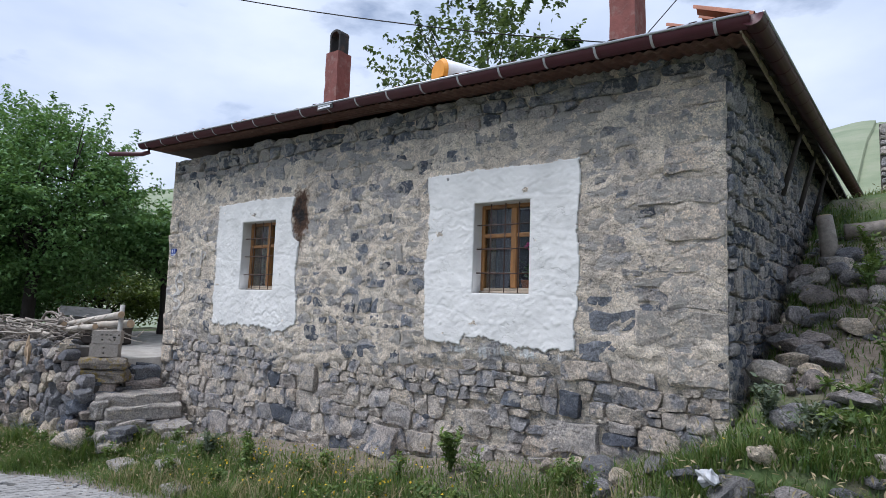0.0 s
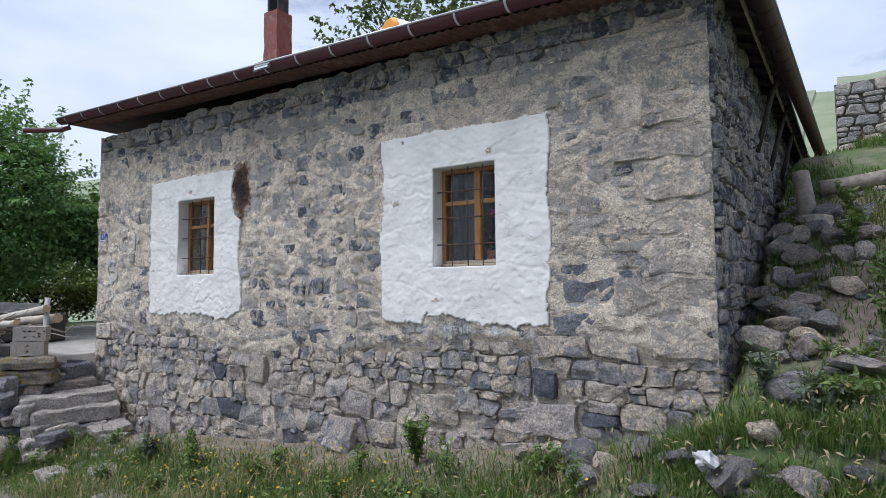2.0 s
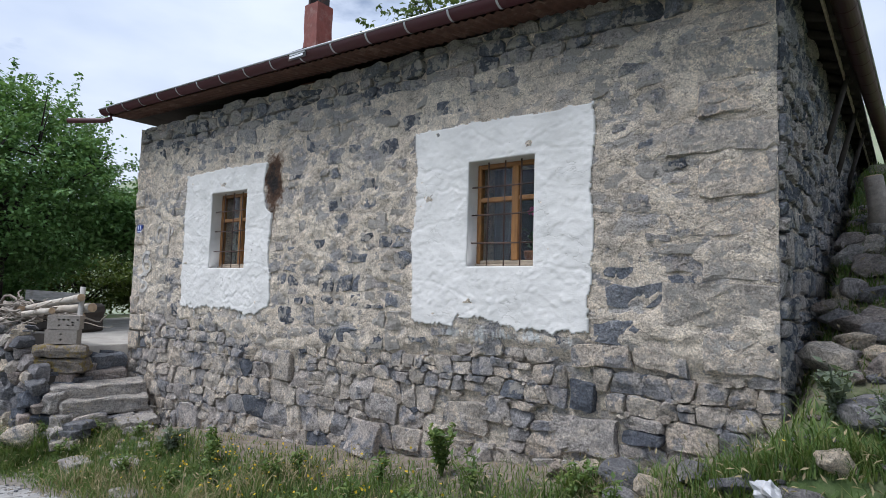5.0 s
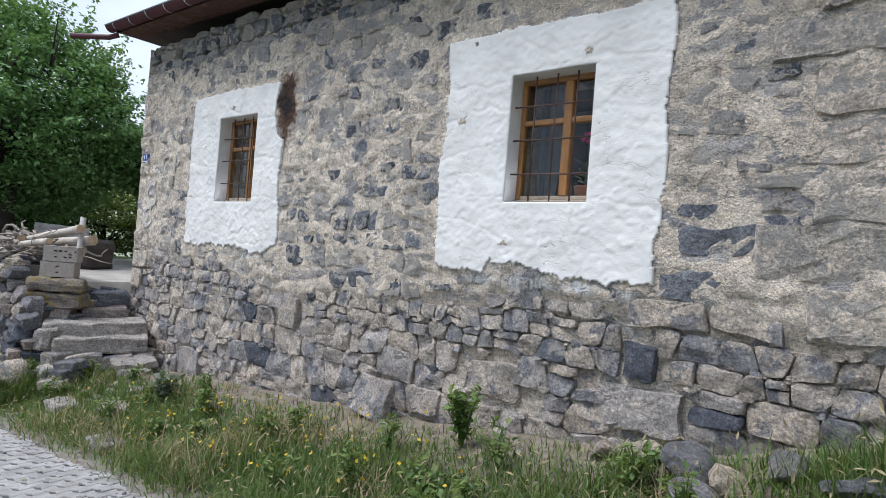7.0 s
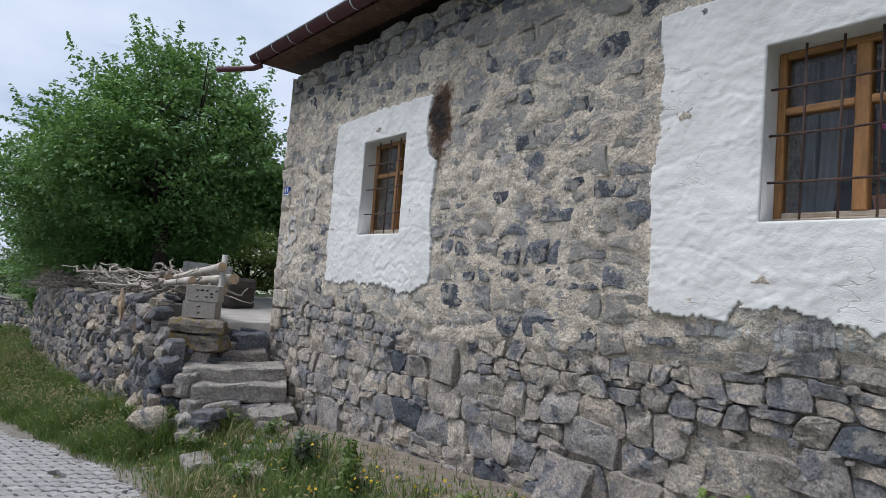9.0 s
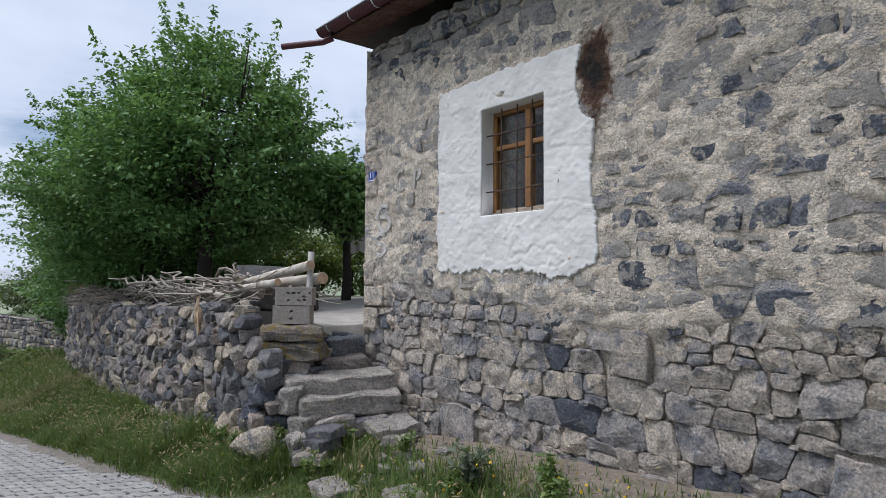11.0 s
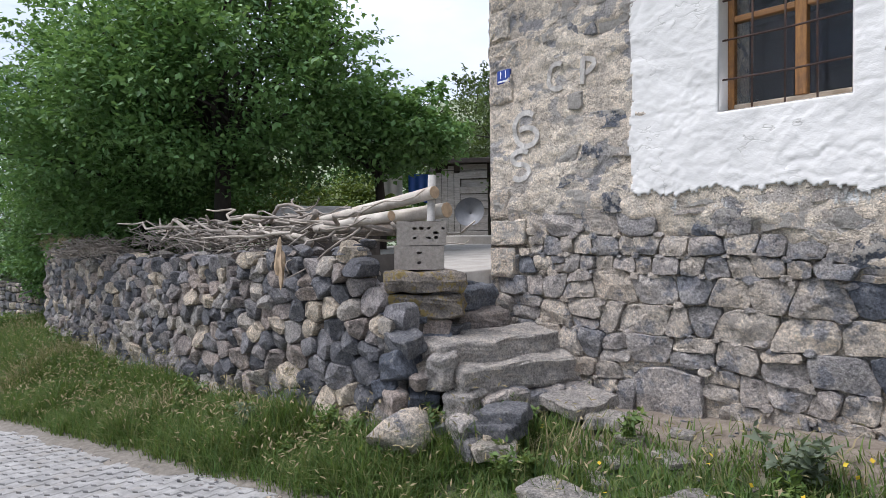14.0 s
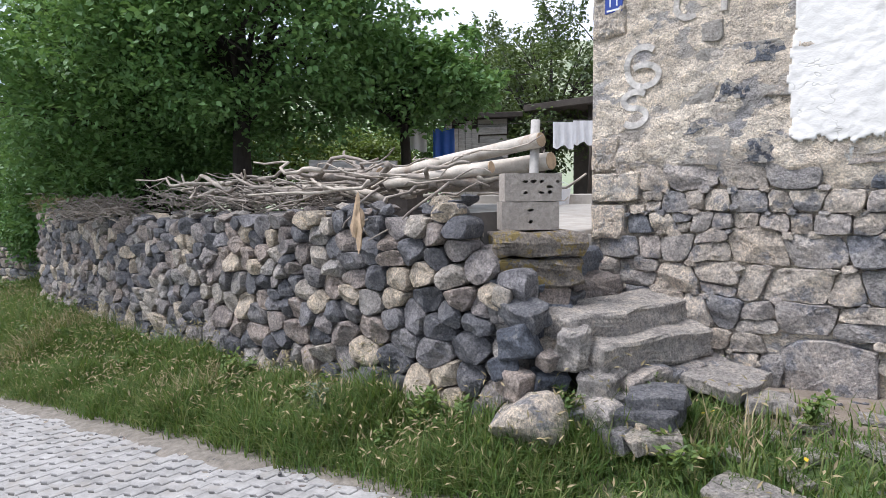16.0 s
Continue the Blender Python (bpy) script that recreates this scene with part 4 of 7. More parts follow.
        right_zone = sstep(su, -2.3, -2.0) * sstep(sv, 2.6, 2.3)
        p_dark = 0.15 + 0.26 * dark_zone + 0.26 * right_zone + 0.08 * sstep(su, -5.5, -6.2) * sstep(sv, 2.3, 1.6)
        p_show = 0.66
        r = rng.random()
        if r < p_dark and made >= 298:
            (cu, cv), v, f = cobble_data(poly, 0.02, rng.uniform(0.03, 0.042), rng, 0.05, 13, 0, 0.008, 0.13)
            joined["d"].append(([(cu + a, WY - c, cv + b) for a, b, c in v], f))
        elif r < p_dark:
            (cu, cv), v, f = cobble_data(poly, 0.02, rng.uniform(0.03, 0.042), rng, 0.05, 13, 0, 0.008, 0.13)
            child("stone", to_mesh("stone", v, f, M_DARK_S), WALL, place(cu, cv))
            made += 1
        elif r < p_dark + p_show:
            (cu, cv), v, f = cobble_data(poly, 0.018, rng.uniform(0.024, 0.038), rng, 0.05, 13, 0, 0.009, 0.12)
            joined["g" if rng.random() < 0.5 else "t"].append(([(cu + a, WY - c, cv + b) for a, b, c in v], f))
    for a, b, c, d in quoins:
        if a < HX0 + 0.1 and 1.3 < (c + d) / 2 < 2.15:
            continue
        poly = [(a, c), ((a + b) / 2, c + rng.uniform(-0.01, 0.01)), (b, c), (b, d), ((a + b) / 2, d), (a, d)]
        (cu, cv), v, f = stone_data(poly, 0.013, rng.uniform(0.014, 0.03), rng, 0.04, 0.06, 18)
        joined["q"].append(([(cu + p, WY - s, cv + q) for p, q, s in v], f))
    for key, material in (("g", M_GREY_J), ("d", M_DARK_J), ("t", M_TAN_J), ("l", M_RUBBLE_J), ("q", M_QUOIN)):
        if not joined[key]:
            continue
        v, f = merge(joined[key])
        tagged(child("stones_in_mortar", to_mesh("stones_in_mortar", v, f, material), WALL), "stones bedded flush in the mortar", kind="stuff")
    # side wall, seen at a flat angle: joined; its shade put into mostly dark stones
    side = rubble_cells(5.4, 14.9, 0.2, 4.0, (0.15, 0.27), (0.8, 1.9), rng, 0.25, 0.25)
    bits = {"g": [], "d": []}
    for (su, sv), poly in side:
        poly = [(min(max(u, 5.4), 15.0), min(z, 4.02)) for u, z in poly]
        if max(p[0] for p in poly) - min(p[0] for p in poly) < 0.06 or max(p[1] for p in poly) - min(p[1] for p in poly) < 0.04:
            continue
        (cu, cv), v, f = stone_data(poly, 0.012, rng.uniform(0.015, 0.05), rng, 0.22, 0.07)
        bits["d" if rng.random() < 0.6 else "g"].append(([(HX1 + c, cu + a, cv + b) for a, b, c in v], f))
    for key, material in (("g", M_ROUGH_J), ("d", M_DARK_J)):
        v, f = merge(bits[key])
        tagged(child("side_wall_stones", to_mesh("side_wall_stones", v, f, material), wall_east), "side wall rubble stones, most toned dark for shade", kind="stuff")


M_TAN_J = stone_mat("mortared_stone_joined", TAN, True, True, smear=0.2)
M_QUOIN = stone_mat("squared_corner_stone", ((0.6, 0.52, 0.43), (0.66, 0.58, 0.48), (0.54, 0.48, 0.41), (0.63, 0.54, 0.44)), True, True, smear=0.08, split=0.02)
M_RUBBLE_J = stone_mat("rubble_stone_joined", TAN + GREY[:2], True, True, split=0.09)


# ---- dry-stone retaining wall ----
FACE = ((-9.62, 4.05), (-10.4, 3.93), (-12.4, 3.84), (-14.2, 3.72), (-15.9, 3.62), (-18.0, 3.6), (-20.6, 3.66), (-21.7, 4.1), (-22.2, 5.0))
TOPZ = ((-22.2, 0.66), (-20.5, 0.64), (-17, 0.56), (-14.5, 0.63), (-12.7, 0.68), (-11.5, 0.73), (-10.5, 0.77), (-10.1, 0.8), (-9.9, 0.36), (-9.5, 0.34))


def along(u):
    """Point and heading on the wall's face at u metres from its near end."""
    for (x0, y0), (x1, y1) in zip(FACE, FACE[1:]):
        n = math.hypot(x1 - x0, y1 - y0)
        if u <= n or (x1, y1) == FACE[-1]:
            return x0 + (x1 - x0) * u / n, y0 + (y1 - y0) * u / n, math.atan2(y1 - y0, x1 - x0)
        u -= n


def field_wall():
    rng = random.Random(5)
    length = sum(math.hypot(b[0] - a[0], b[1] - a[1]) for a, b in zip(FACE, FACE[1:]))
    n = 80
    verts, faces = [], []
    for i in range(n + 1):
        x, y, h = along(length * i / n)
        px, py = math.sin(h), -math.cos(h)
        top = lerp_table(x, TOPZ) - 0.04
        for d, z in ((0.13, -1.7), (0.16, top), (0.65, top), (0.65, -1.7)):
            verts.append((x + px * d, y + py * d, z))
    for i in range(n):
        a = i * 4
        faces += [(a + k, a + (k + 1) % 4, a + 4 + (k + 1) % 4, a + 4 + k) for k in range(4)]
    faces += [(0, 1, 2, 3), (n * 4 + 3, n * 4 + 2, n * 4 + 1, n * 4)]
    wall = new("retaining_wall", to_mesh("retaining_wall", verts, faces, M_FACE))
    tagged(wall, "dry-stone retaining wall of grey and brown field stones", "wall", kind="structure")
    seeds = scatter_seeds(0, length, -1.2, 1.0, lambda v, q: 0.06 + (0.1 + 0.07 * sstep(v, 0.1, -0.7)) * q ** 2.5, rng, 16000, 1.35)
    made, far = 0, []
    for (su, sv), poly in cells(seeds, 1.25, 24):
        if not 0.02 < su < length - 0.05:
            continue
        x, y, h = along(su)
        if sv < lerp_table(x, BASE) - 0.12:
            continue
        top = lerp_table(x, TOPZ) + 0.05
        if sv > top - 0.04:
            continue
        poly = [(max(a, -0.05), min(b, top)) for a, b in poly]
        if max(p[0] for p in poly) - min(p[0] for p in poly) < 0.05 or max(p[1] for p in poly) - min(p[1] for p in poly) < 0.04:
            continue
        (cu, cv), v, f = cobble_data(poly, 0.007, rng.uniform(0.08, 0.15), rng, 0.14, 14, 1, 0.0, 0.4, 1.2)
        x, y, h = along(max(cu, 0.01))
        lean = 0.02 * (cv + 0.5)
        m = Matrix.Translation((x - lean * 0.2, y + lean, cv)) @ Matrix.Rotation(h + math.pi, 4, "Z") @ pose(0, 0, 0, 90, 0, 0)
        v = [(-a, b, c) for a, b, c in v]
        f = [tuple(reversed(q)) for q in f]
        if x > -13.6 and made < 298:
            child("stone", to_mesh("stone", v, f, M_FIELD), wall, m)
            made += 1
        else:
            far.append(([m @ Vector(q) for q in v], f))
    v, f = merge(far)
    tagged(child("far_stones", to_mesh("far_stones", v, f, M_FIELD_J), wall), "grey and brown field stones", kind="stuff")
    # coping of flat loose stones
    for k in range(110):
        u = 0.5 + k * (length - 1.4) / 110 + rng.uniform(-0.06, 0.06)
        x, y, h = along(u)
        v, f = rock_data(rng.uniform(0.07, 0.17), rng.uniform(0.08, 0.14), rng.uniform(0.03, 0.065), rng)
        d = rng.uniform(0.04, 0.34)
        m = Matrix.Translation((x + d * math.sin(h), y - d * math.cos(h), lerp_table(x, TOPZ) + rng.uniform(0.0, 0.07))) @ pose(0, 0, 0, rng.uniform(-12, 12), rng.uniform(-12, 12), math.degrees(h) + rng.uniform(-30, 30))
        child("coping_stone", to_mesh("coping_stone", v, f, M_FIELD), wall, m)
    return wall


# ---- slabs, steps, loose stones ----
def slab_data(sx, sy, sz, rng, cuts=5, rough=0.036):
    """A rough-hewn slab about its centre: a bevelled, uneven block with chipped corners."""
    bm = bmesh.new()
    box(bm, -sx / 2, sx / 2, -sy / 2, sy / 2, -sz / 2, sz / 2)
    bmesh.ops.bevel(bm, geom=list(bm.edges), offset=min(sx, sy, sz) * 0.1, segments=1, affect="EDGES")
    bmesh.ops.subdivide_edges(bm, edges=[e for e in bm.edges if e.calc_length() > 0.12], cuts=cuts, use_grid_fill=True)
    o = Vector((rng.uniform(-40, 40), rng.uniform(-40, 40), rng.uniform(-40, 40)))
    for v in bm.verts:
        c = v.co.copy()
        v.co += Vector((noise.noise(c * 4 + o), noise.noise(c * 4 + o + Vector((9, 0, 0))), 0.5 * noise.noise(c * 4 + o + Vector((0, 9, 0))))) * rough * 1.1
        v.co += Vector((noise.noise(c * 13 + o), noise.noise(c * 13 - o), noise.noise(c * 13 + o * 2) * 0.6)) * rough * 0.9
    bmesh.ops.triangulate(bm, faces=[f for f in bm.faces if len(f.verts) > 4])
    return bm


def steps():
    rng = random.Random(8)
    st = thing("stone_steps", pose(-9.2, 4.8, 0), "worn uneven stone steps patched with cement beside the house", "stairs", kind="structure")
    rows = ((-9.16, 4.75, -0.17, 0.44, 1.1, 0.21, -17, 1.5, M_SLAB, 6), (-9.36, 4.76, 0.0, 0.44, 1.2, 0.2, -16, 1, M_SLAB, 6), (-9.7, 4.98, 0.14, 0.3, 0.6, 0.2, -6, 3, M_FIELD, 4),
            (-9.66, 4.62, 0.1, 0.26, 0.3, 0.16, 14, 3, M_FIELD, 3), (-9.86, 5.1, 0.33, 0.2, 0.46, 0.24, 6, 2, M_DARK, 4), (-9.8, 4.75, 0.27, 0.2, 0.3, 0.12, 20, 2, M_GREY, 3),
            (-8.62, 4.98, -0.36, 0.4, 0.5, 0.09, -12, 3, M_SLAB, 4), (-8.32, 4.86, -0.42, 0.26, 0.3, 0.07, 25, 2, M_SLAB, 3), (-9.3, 4.17, -0.1, 0.22, 0.2, 0.26, 24, 5, M_SLAB, 3),
            (-9.14, 4.24, -0.36, 0.26, 0.26, 0.24, 10, 4, M_SLAB, 3), (-9.0, 4.5, -0.36, 0.22, 0.4, 0.18, -14, 4, M_GREY, 3), (-8.9, 4.85, -0.38, 0.2, 0.4, 0.16, -20, 4, M_GREY, 3), (-8.78, 5.15, -0.36, 0.2, 0.26, 0.16, -10, 4, M_GREY, 3))
    for x, y, z, sx, sy, sz, rz, rx, material, cuts in rows:
        ob = part("step_slab", slab_data(sx, sy, sz, rng, cuts, 0.04), material, st)
        ob.matrix_basis = st.matrix_basis.inverted() @ pose(x, y, z, rx, 2, rz)
    # packed earth under the treads
    bm = bmesh.new()
    box(bm, -10.2, -9.34, 4.34, 5.38, -0.8, -0.12)
    box(bm, -10.4, -9.9, 4.62, 5.38, -0.16, 0.24)
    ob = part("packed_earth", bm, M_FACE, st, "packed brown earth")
    ob.matrix_basis = st.matrix_basis.inverted()
    # end pier of stacked slabs that carries the blocks
    pier = thing("stone_pier", pose(-9.85, 4.42, 0), "stacked mossy slabs ending the dry-stone wall", "pier", kind="structure")
    for x, y, z, sx, sy, sz, rz, material in ((-9.78, 4.42, 0.54, 0.34, 0.64, 0.17, -38, M_MOSS), (-9.77, 4.42, 0.34, 0.33, 0.64, 0.19, -33, M_MOSS), (-9.82, 4.36, 0.17, 0.32, 0.56, 0.13, -42, M_FIELD),
                                              (-9.66, 4.52, 0.44, 0.14, 0.2, 0.05, -20, M_GREY), (-9.7, 4.3, 0.24, 0.16, 0.14, 0.06, -40, M_DARK),
                                              (-9.86, 4.3, 0.02, 0.3, 0.4, 0.14, -20, M_FIELD), (-9.9, 4.26, -0.14, 0.38, 0.4, 0.18, 5, M_GREY), (-9.8, 4.25, -0.36, 0.4, 0.4, 0.24, -12, M_FIELD),
                                              (-10.06, 4.2, 0.5, 0.3, 0.22, 0.06, 10, M_FIELD), (-10.02, 4.14, 0.4, 0.22, 0.2, 0.12, 30, M_DARK), (-10.14, 4.12, 0.58, 0.16, 0.16, 0.1, -20, M_TAN), (-10.3, 4.1, 0.72, 0.24, 0.2, 0.2, 15, M_GREY)):
        ob = part("slab", slab_data(sx, sy, sz, rng, 4 if sy > 0.5 else 3, 0.055 if material is M_MOSS else 0.034), material, pier)
        ob.matrix_basis = pier.matrix_basis.inverted() @ pose(x, y, z, 0, 0, rz)
    # edging stones of the yard, beside the house
    for x, y, z, sx, sy, sz, rz in ((-10.02, 5.2, 0.37, 0.34, 0.36, 0.28, 5), (-10.0, 4.84, 0.36, 0.32, 0.34, 0.27, -9)):
        v, f = rock_data(sx * 0.62, sy * 0.62, sz * 0.62, rng, 0.15, 3)
        ob = new("edging_stone", to_mesh("edging_stone", v, f, M_DARK))
        ob.matrix_basis = pose(x, y, z, 0, 0, rz)
        tagged(ob, "dark grey stone edging the concrete yard", "stone", "yard edging stones")


def step_fill():
    """Rough stones wedged between pier, treads and yard."""
    rng = random.Random(77)
    for x, y, z, a in ((-9.78, 5.22, 0.1, 0.14), (-9.72, 4.78, 0.1, 0.12), (-9.6, 4.4, 0.06, 0.13), (-9.6, 4.06, 0.1, 0.17), (-9.57, 3.97, -0.08, 0.16), (-9.37, 4.03, -0.18, 0.09), (-9.42, 4.08, -0.32, 0.13), (-9.72, 4.04, 0.2, 0.11),
                       (-9.7, 3.98, -0.26, 0.15), (-9.56, 3.93, -0.34, 0.14), (-9.62, 4.2, 0.0, 0.14), (-9.46, 4.2, -0.14, 0.14), (-9.4, 4.3, -0.02, 0.12), (-9.05, 4.14, -0.48, 0.13), (-8.95, 4.32, -0.42, 0.12), (-9.2, 4.1, -0.5, 0.14), (-9.9, 5.28, 0.26, 0.11), (-8.95, 5.3, -0.3, 0.1), (-9.28, 5.32, -0.06, 0.1), (-9.78, 4.1, 0.08, 0.13), (-9.85, 4.08, 0.26, 0.1), (-8.88, 4.2, -0.54, 0.12)):
        bm = slab_data(a * rng.uniform(1.5, 2.0), a * rng.uniform(1.1, 1.5), a * rng.uniform(0.9, 1.4), rng, 2, 0.03)
        ob = part("wedged_stone", bm, rng.choice((M_FIELD, M_FIELD, M_GREY, M_DARK)))
        ob.matrix_basis = pose(x, y, z, rng.uniform(-20, 20), rng.uniform(-20, 20), rng.uniform(0, 360))
        tagged(ob, "rough grey stone wedged beside the steps", "stone", "wedged stones")


def loose_rock(x, y, sx, sy, sz, rng, material, label, group, sink=0.35, rz=None):
    v, f = rock_data(sx, sy, sz, rng, 0.2, 3)
    ob = new("rock", to_mesh("rock", v, f, material))
    ob.matrix_basis = pose(x, y, ground_z(x, y) + sz * (1 - sink) * 0.8, rng.uniform(-14, 14), rng.uniform(-14, 14), rng.uniform(0, 360) if rz is None else rz)
    return tagged(ob, label, "rock", group)


def loose_rocks():
    rng = random.Random(21)
    loose_rock(-9.46, 3.86, 0.29, 0.25, 0.3, rng, M_TAN, "large pale brown boulder at the wall's foot", "boulders", 0.3, 20)
    for x, y, z, sx, sy, sz, rz in ((-8.78, 4.3, -0.35, 0.34, 0.22, 0.1, 24), (-8.8, 4.24, -0.46, 0.36, 0.24, 0.12, 5), (-8.72, 4.14, -0.55, 0.3, 0.22, 0.1, 40), (-8.95, 4.12, -0.58, 0.24, 0.2, 0.14, -10)):
        ob = part("flat_stone", slab_data(sx, sy, sz, rng, 3, 0.03), M_FIELD)
        ob.matrix_basis = pose(x, y, z, 4, -6, rz)
        tagged(ob, "flat grey stone stacked below the lowest step", "stone", "stacked flat stones")
    for x, y, s in ((-8.1, 4.02, 0.24), (-7.3, 4.2, 0.22), (-6.3, 3.75, 0.18)):
        ob = part("stepping_stone", slab_data(s * 2, s * 1.2, 0.12, rng, 3, 0.03), M_SLAB)
        ob.matrix_basis = pose(x, y, ground_z(x, y) + 0.03, 2, -2, rng.uniform(-25, 25))
        tagged(ob, "flat pale stepping stone sunk in the grass", "stone", "stepping stones")
    for x, y in ((-8.05, 4.75), (-7.8, 4.98), (-8.25, 4.6), (-7.97, 4.5), (-7.7, 4.62), (-8.3, 4.35), (-8.0, 4.28)):
        ob = part("paving_fragment", slab_data(rng.uniform(0.14, 0.22), rng.uniform(0.1, 0.15), 0.04, rng, 2, 0.012), M_SLAB)
        ob.matrix_basis = pose(x, y, ground_z(x, y) + 0.02, 2, 2, rng.uniform(-60, 60))
        tagged(ob, "broken pale slab piece among the weeds", "stone", "broken slabs")
    ob = part("leaning_slab", slab_data(0.36, 0.12, 0.34, rng, 3, 0.03), M_GREY)
    ob.matrix_basis = pose(-4.5, 5.22, 0.02, -18, 8, 5)
    tagged(ob, "grey triangular slab leaning at the wall's foot", "stone")
    spots = [(-1.75, 5.0, 0.17), (-1.5, 4.85, 0.13), (-1.25, 4.95, 0.14), (-1.6, 4.7, 0.12), (-0.95, 4.75, 0.17), (-0.62, 4.55, 0.2), (-0.4, 4.75, 0.13), (-0.2, 4.5, 0.14), (0.1, 4.6, 0.12), (0.35, 4.4, 0.15), (0.6, 4.5, 0.12), (-0.35, 5.2, 0.19), (0.85, 4.35, 0.14), (-1.1, 4.5, 0.13), (-0.85, 4.35, 0.11), (0.3, 4.8, 0.1), (1.1, 4.55, 0.12), (-2.3, 5.1, 0.1), (-2.0, 5.12, 0.12)]
    for x, y, s in spots:
        loose_rock(x, y, s * rng.uniform(0.9, 1.3), s, s * rng.uniform(0.6, 0.85), rng, M_FIELD, "grey-brown rubble stone lying in the grass", "rubble stones")
    for k in range(28):
        y = rng.uniform(5.45, 8.6)
        x = -0.66 + abs(rng.gauss(0, 0.45)) + (y - 5.4) * 0.03
        s = rng.uniform(0.07, 0.17)
        loose_rock(x, y, s * rng.uniform(0.9, 1.4), s, s * rng.uniform(0.6, 0.9), rng, M_FIELD, "fallen grey stone on the bank beside the house", "fallen stones", 0.3)
    big = [(-0.55, 5.75, 0.3), (-0.4, 6.25, 0.34), (-0.5, 6.8, 0.3), (-0.35, 7.3, 0.36), (-0.5, 7.9, 0.3), (-0.1, 6.0, 0.22), (0.05, 6.6, 0.24), (0.2, 7.2, 0.2), (0.35, 6.1, 0.18), (0.0, 5.6, 0.2), (0.3, 5.5, 0.14), (-0.15, 8.3, 0.3), (0.25, 8.2, 0.24), (0.5, 6.9, 0.2), (0.55, 7.7, 0.22), (0.65, 6.3, 0.15), (0.5, 5.7, 0.13), (0.8, 7.1, 0.18), (0.75, 5.3, 0.12), (0.9, 6.0, 0.16)]
    for x, y, s in big:
        s *= 0.6
        loose_rock(x, y, s * rng.uniform(0.9, 1.25), s * rng.uniform(0.8, 1.1), s * rng.uniform(0.6, 0.9), rng, M_FIELD, "fallen grey stone on the bank beside the house", "fallen stones", 0.3)
    # small scree on the bank, past counting
    bits = []
    for k in range(420):
        x, y = rng.uniform(-0.7, 1.4), rng.uniform(4.4, 9.2)
        s = rng.uniform(0.02, 0.08)
        v, f = rock_data(s * 1.3, s, s * 0.7, rng, 0.2, 1)
        z = ground_z(x, y)
        bits.append(([(x + a, y + b, z + c + 0.01) for a, b, c in v], f))
    for k in range(360):
        x, y = rng.uniform(-8.2, -1.2), rng.uniform(4.1, 5.3)
        s = rng.uniform(0.008, 0.03)
        v, f = rock_data(s * 1.3, s, s * 0.7, rng, 0.2, 1)
        z = ground_z(x, y)
        bits.append(([(x + a, y + b, z + c) for a, b, c in v], f))
    for k in range(1500):
        x = rng.uniform(-19, -4)
        y = lerp_table(x, EDGE) + rng.gauss(-0.12, 0.22)
        s = rng.choice((0.006, 0.009, 0.014, 0.025))
        v, f = rock_data(s * 1.4, s, s * 0.6, rng, 0.2, 1)
        z = max(ground_z(x, y), road_z(x))
        bits.append(([(x + a, y + b, z + c) for a, b, c in v], f))
    v, f = merge(bits)
    tagged(new("scree", to_mesh("scree", v, f, M_FIELD_J)), "small broken stones strewn on the ground", "stones", kind="stuff")


# ---- road ----
def paving():
    rng = random.Random(3)
    road = new("road", None)
    tagged(road, "street of pale interlocking concrete pavers", "road", kind="structure")
    L0, W0 = 0.2, 0.1
    zig = 0.018
    out = [(-L0 / 2, -W0 / 2 + 0), (-L0 / 4, -W0 / 2 - zig), (L0 / 4, -W0 / 2 + zig), (L0 / 2, -W0 / 2), (L0 / 2, W0 / 2), (L0 / 4, W0 / 2 + zig), (-L0 / 4, W0 / 2 - zig), (-L0 / 2, W0 / 2)]
    s0, s1 = 0.94, 0.88
    base_v = [(x * s0, y * s0, -0.05) for x, y in out] + [(x * s0, y * s0, -0.006) for x, y in out] + [(x * s1, y * s1, 0.0) for x, y in out]
    base_f = [(i, (i + 1) % 8, 8 + (i + 1) % 8, 8 + i) for i in range(8)] + [(8 + i, 8 + (i + 1) % 8, 16 + (i + 1) % 8, 16 + i) for i in range(8)] + [tuple(range(16, 24))]
    me = to_mesh("paver", base_v, base_f, M_PAVER)
    bits, near = [], 0
    turn = math.radians(8.0)
    ct, sn = math.cos(turn), math.sin(turn)
    spots = []
    for i in range(-150, 116):
        for j in range(-62, 48):
            u, w = i * L0 + (j % 2) * L0 / 2, j * W0
            x, y = -8 + u * ct - w * sn, 1.5 + u * sn + w * ct
            e = lerp_table(x, EDGE)
            ragged = 0.16 * n3(x * 1.3, y * 1.3, 8) + 0.1 * n3(x * 4, y * 4, 3)
            if -3.6 < y < e + ragged * 0.8 - 0.12 * (x < -12) and -34 < x < 14:
                if n3(x * 0.9, y * 0.9, 31) > 0.5 and y > e - 0.7:
                    continue
                spots.append((x, y))
    tilt = math.atan(0.085)
    for x, y in spots:
        z = road_z(x) + 0.012 * n3(x * 1.2, y * 1.2, 2) + rng.uniform(-0.003, 0.003)
        m = Matrix.Translation((x, y, z)) @ Matrix.Rotation(-tilt if x > -16 else -0.05, 4, "Y") @ Matrix.Rotation(turn + rng.uniform(-0.02, 0.02), 4, "Z")
        if -11.4 < x < -8.2 and y > 1.9 and near < 290:
            child("paver", me, road, m)
            near += 1
        else:
            bits.append(([m @ Vector(v) for v in base_v], base_f))
    v, f = merge(bits)
    tagged(child("pavers", to_mesh("pavers", v, f, M_PAVER), road), "worn pale concrete pavers", kind="stuff")


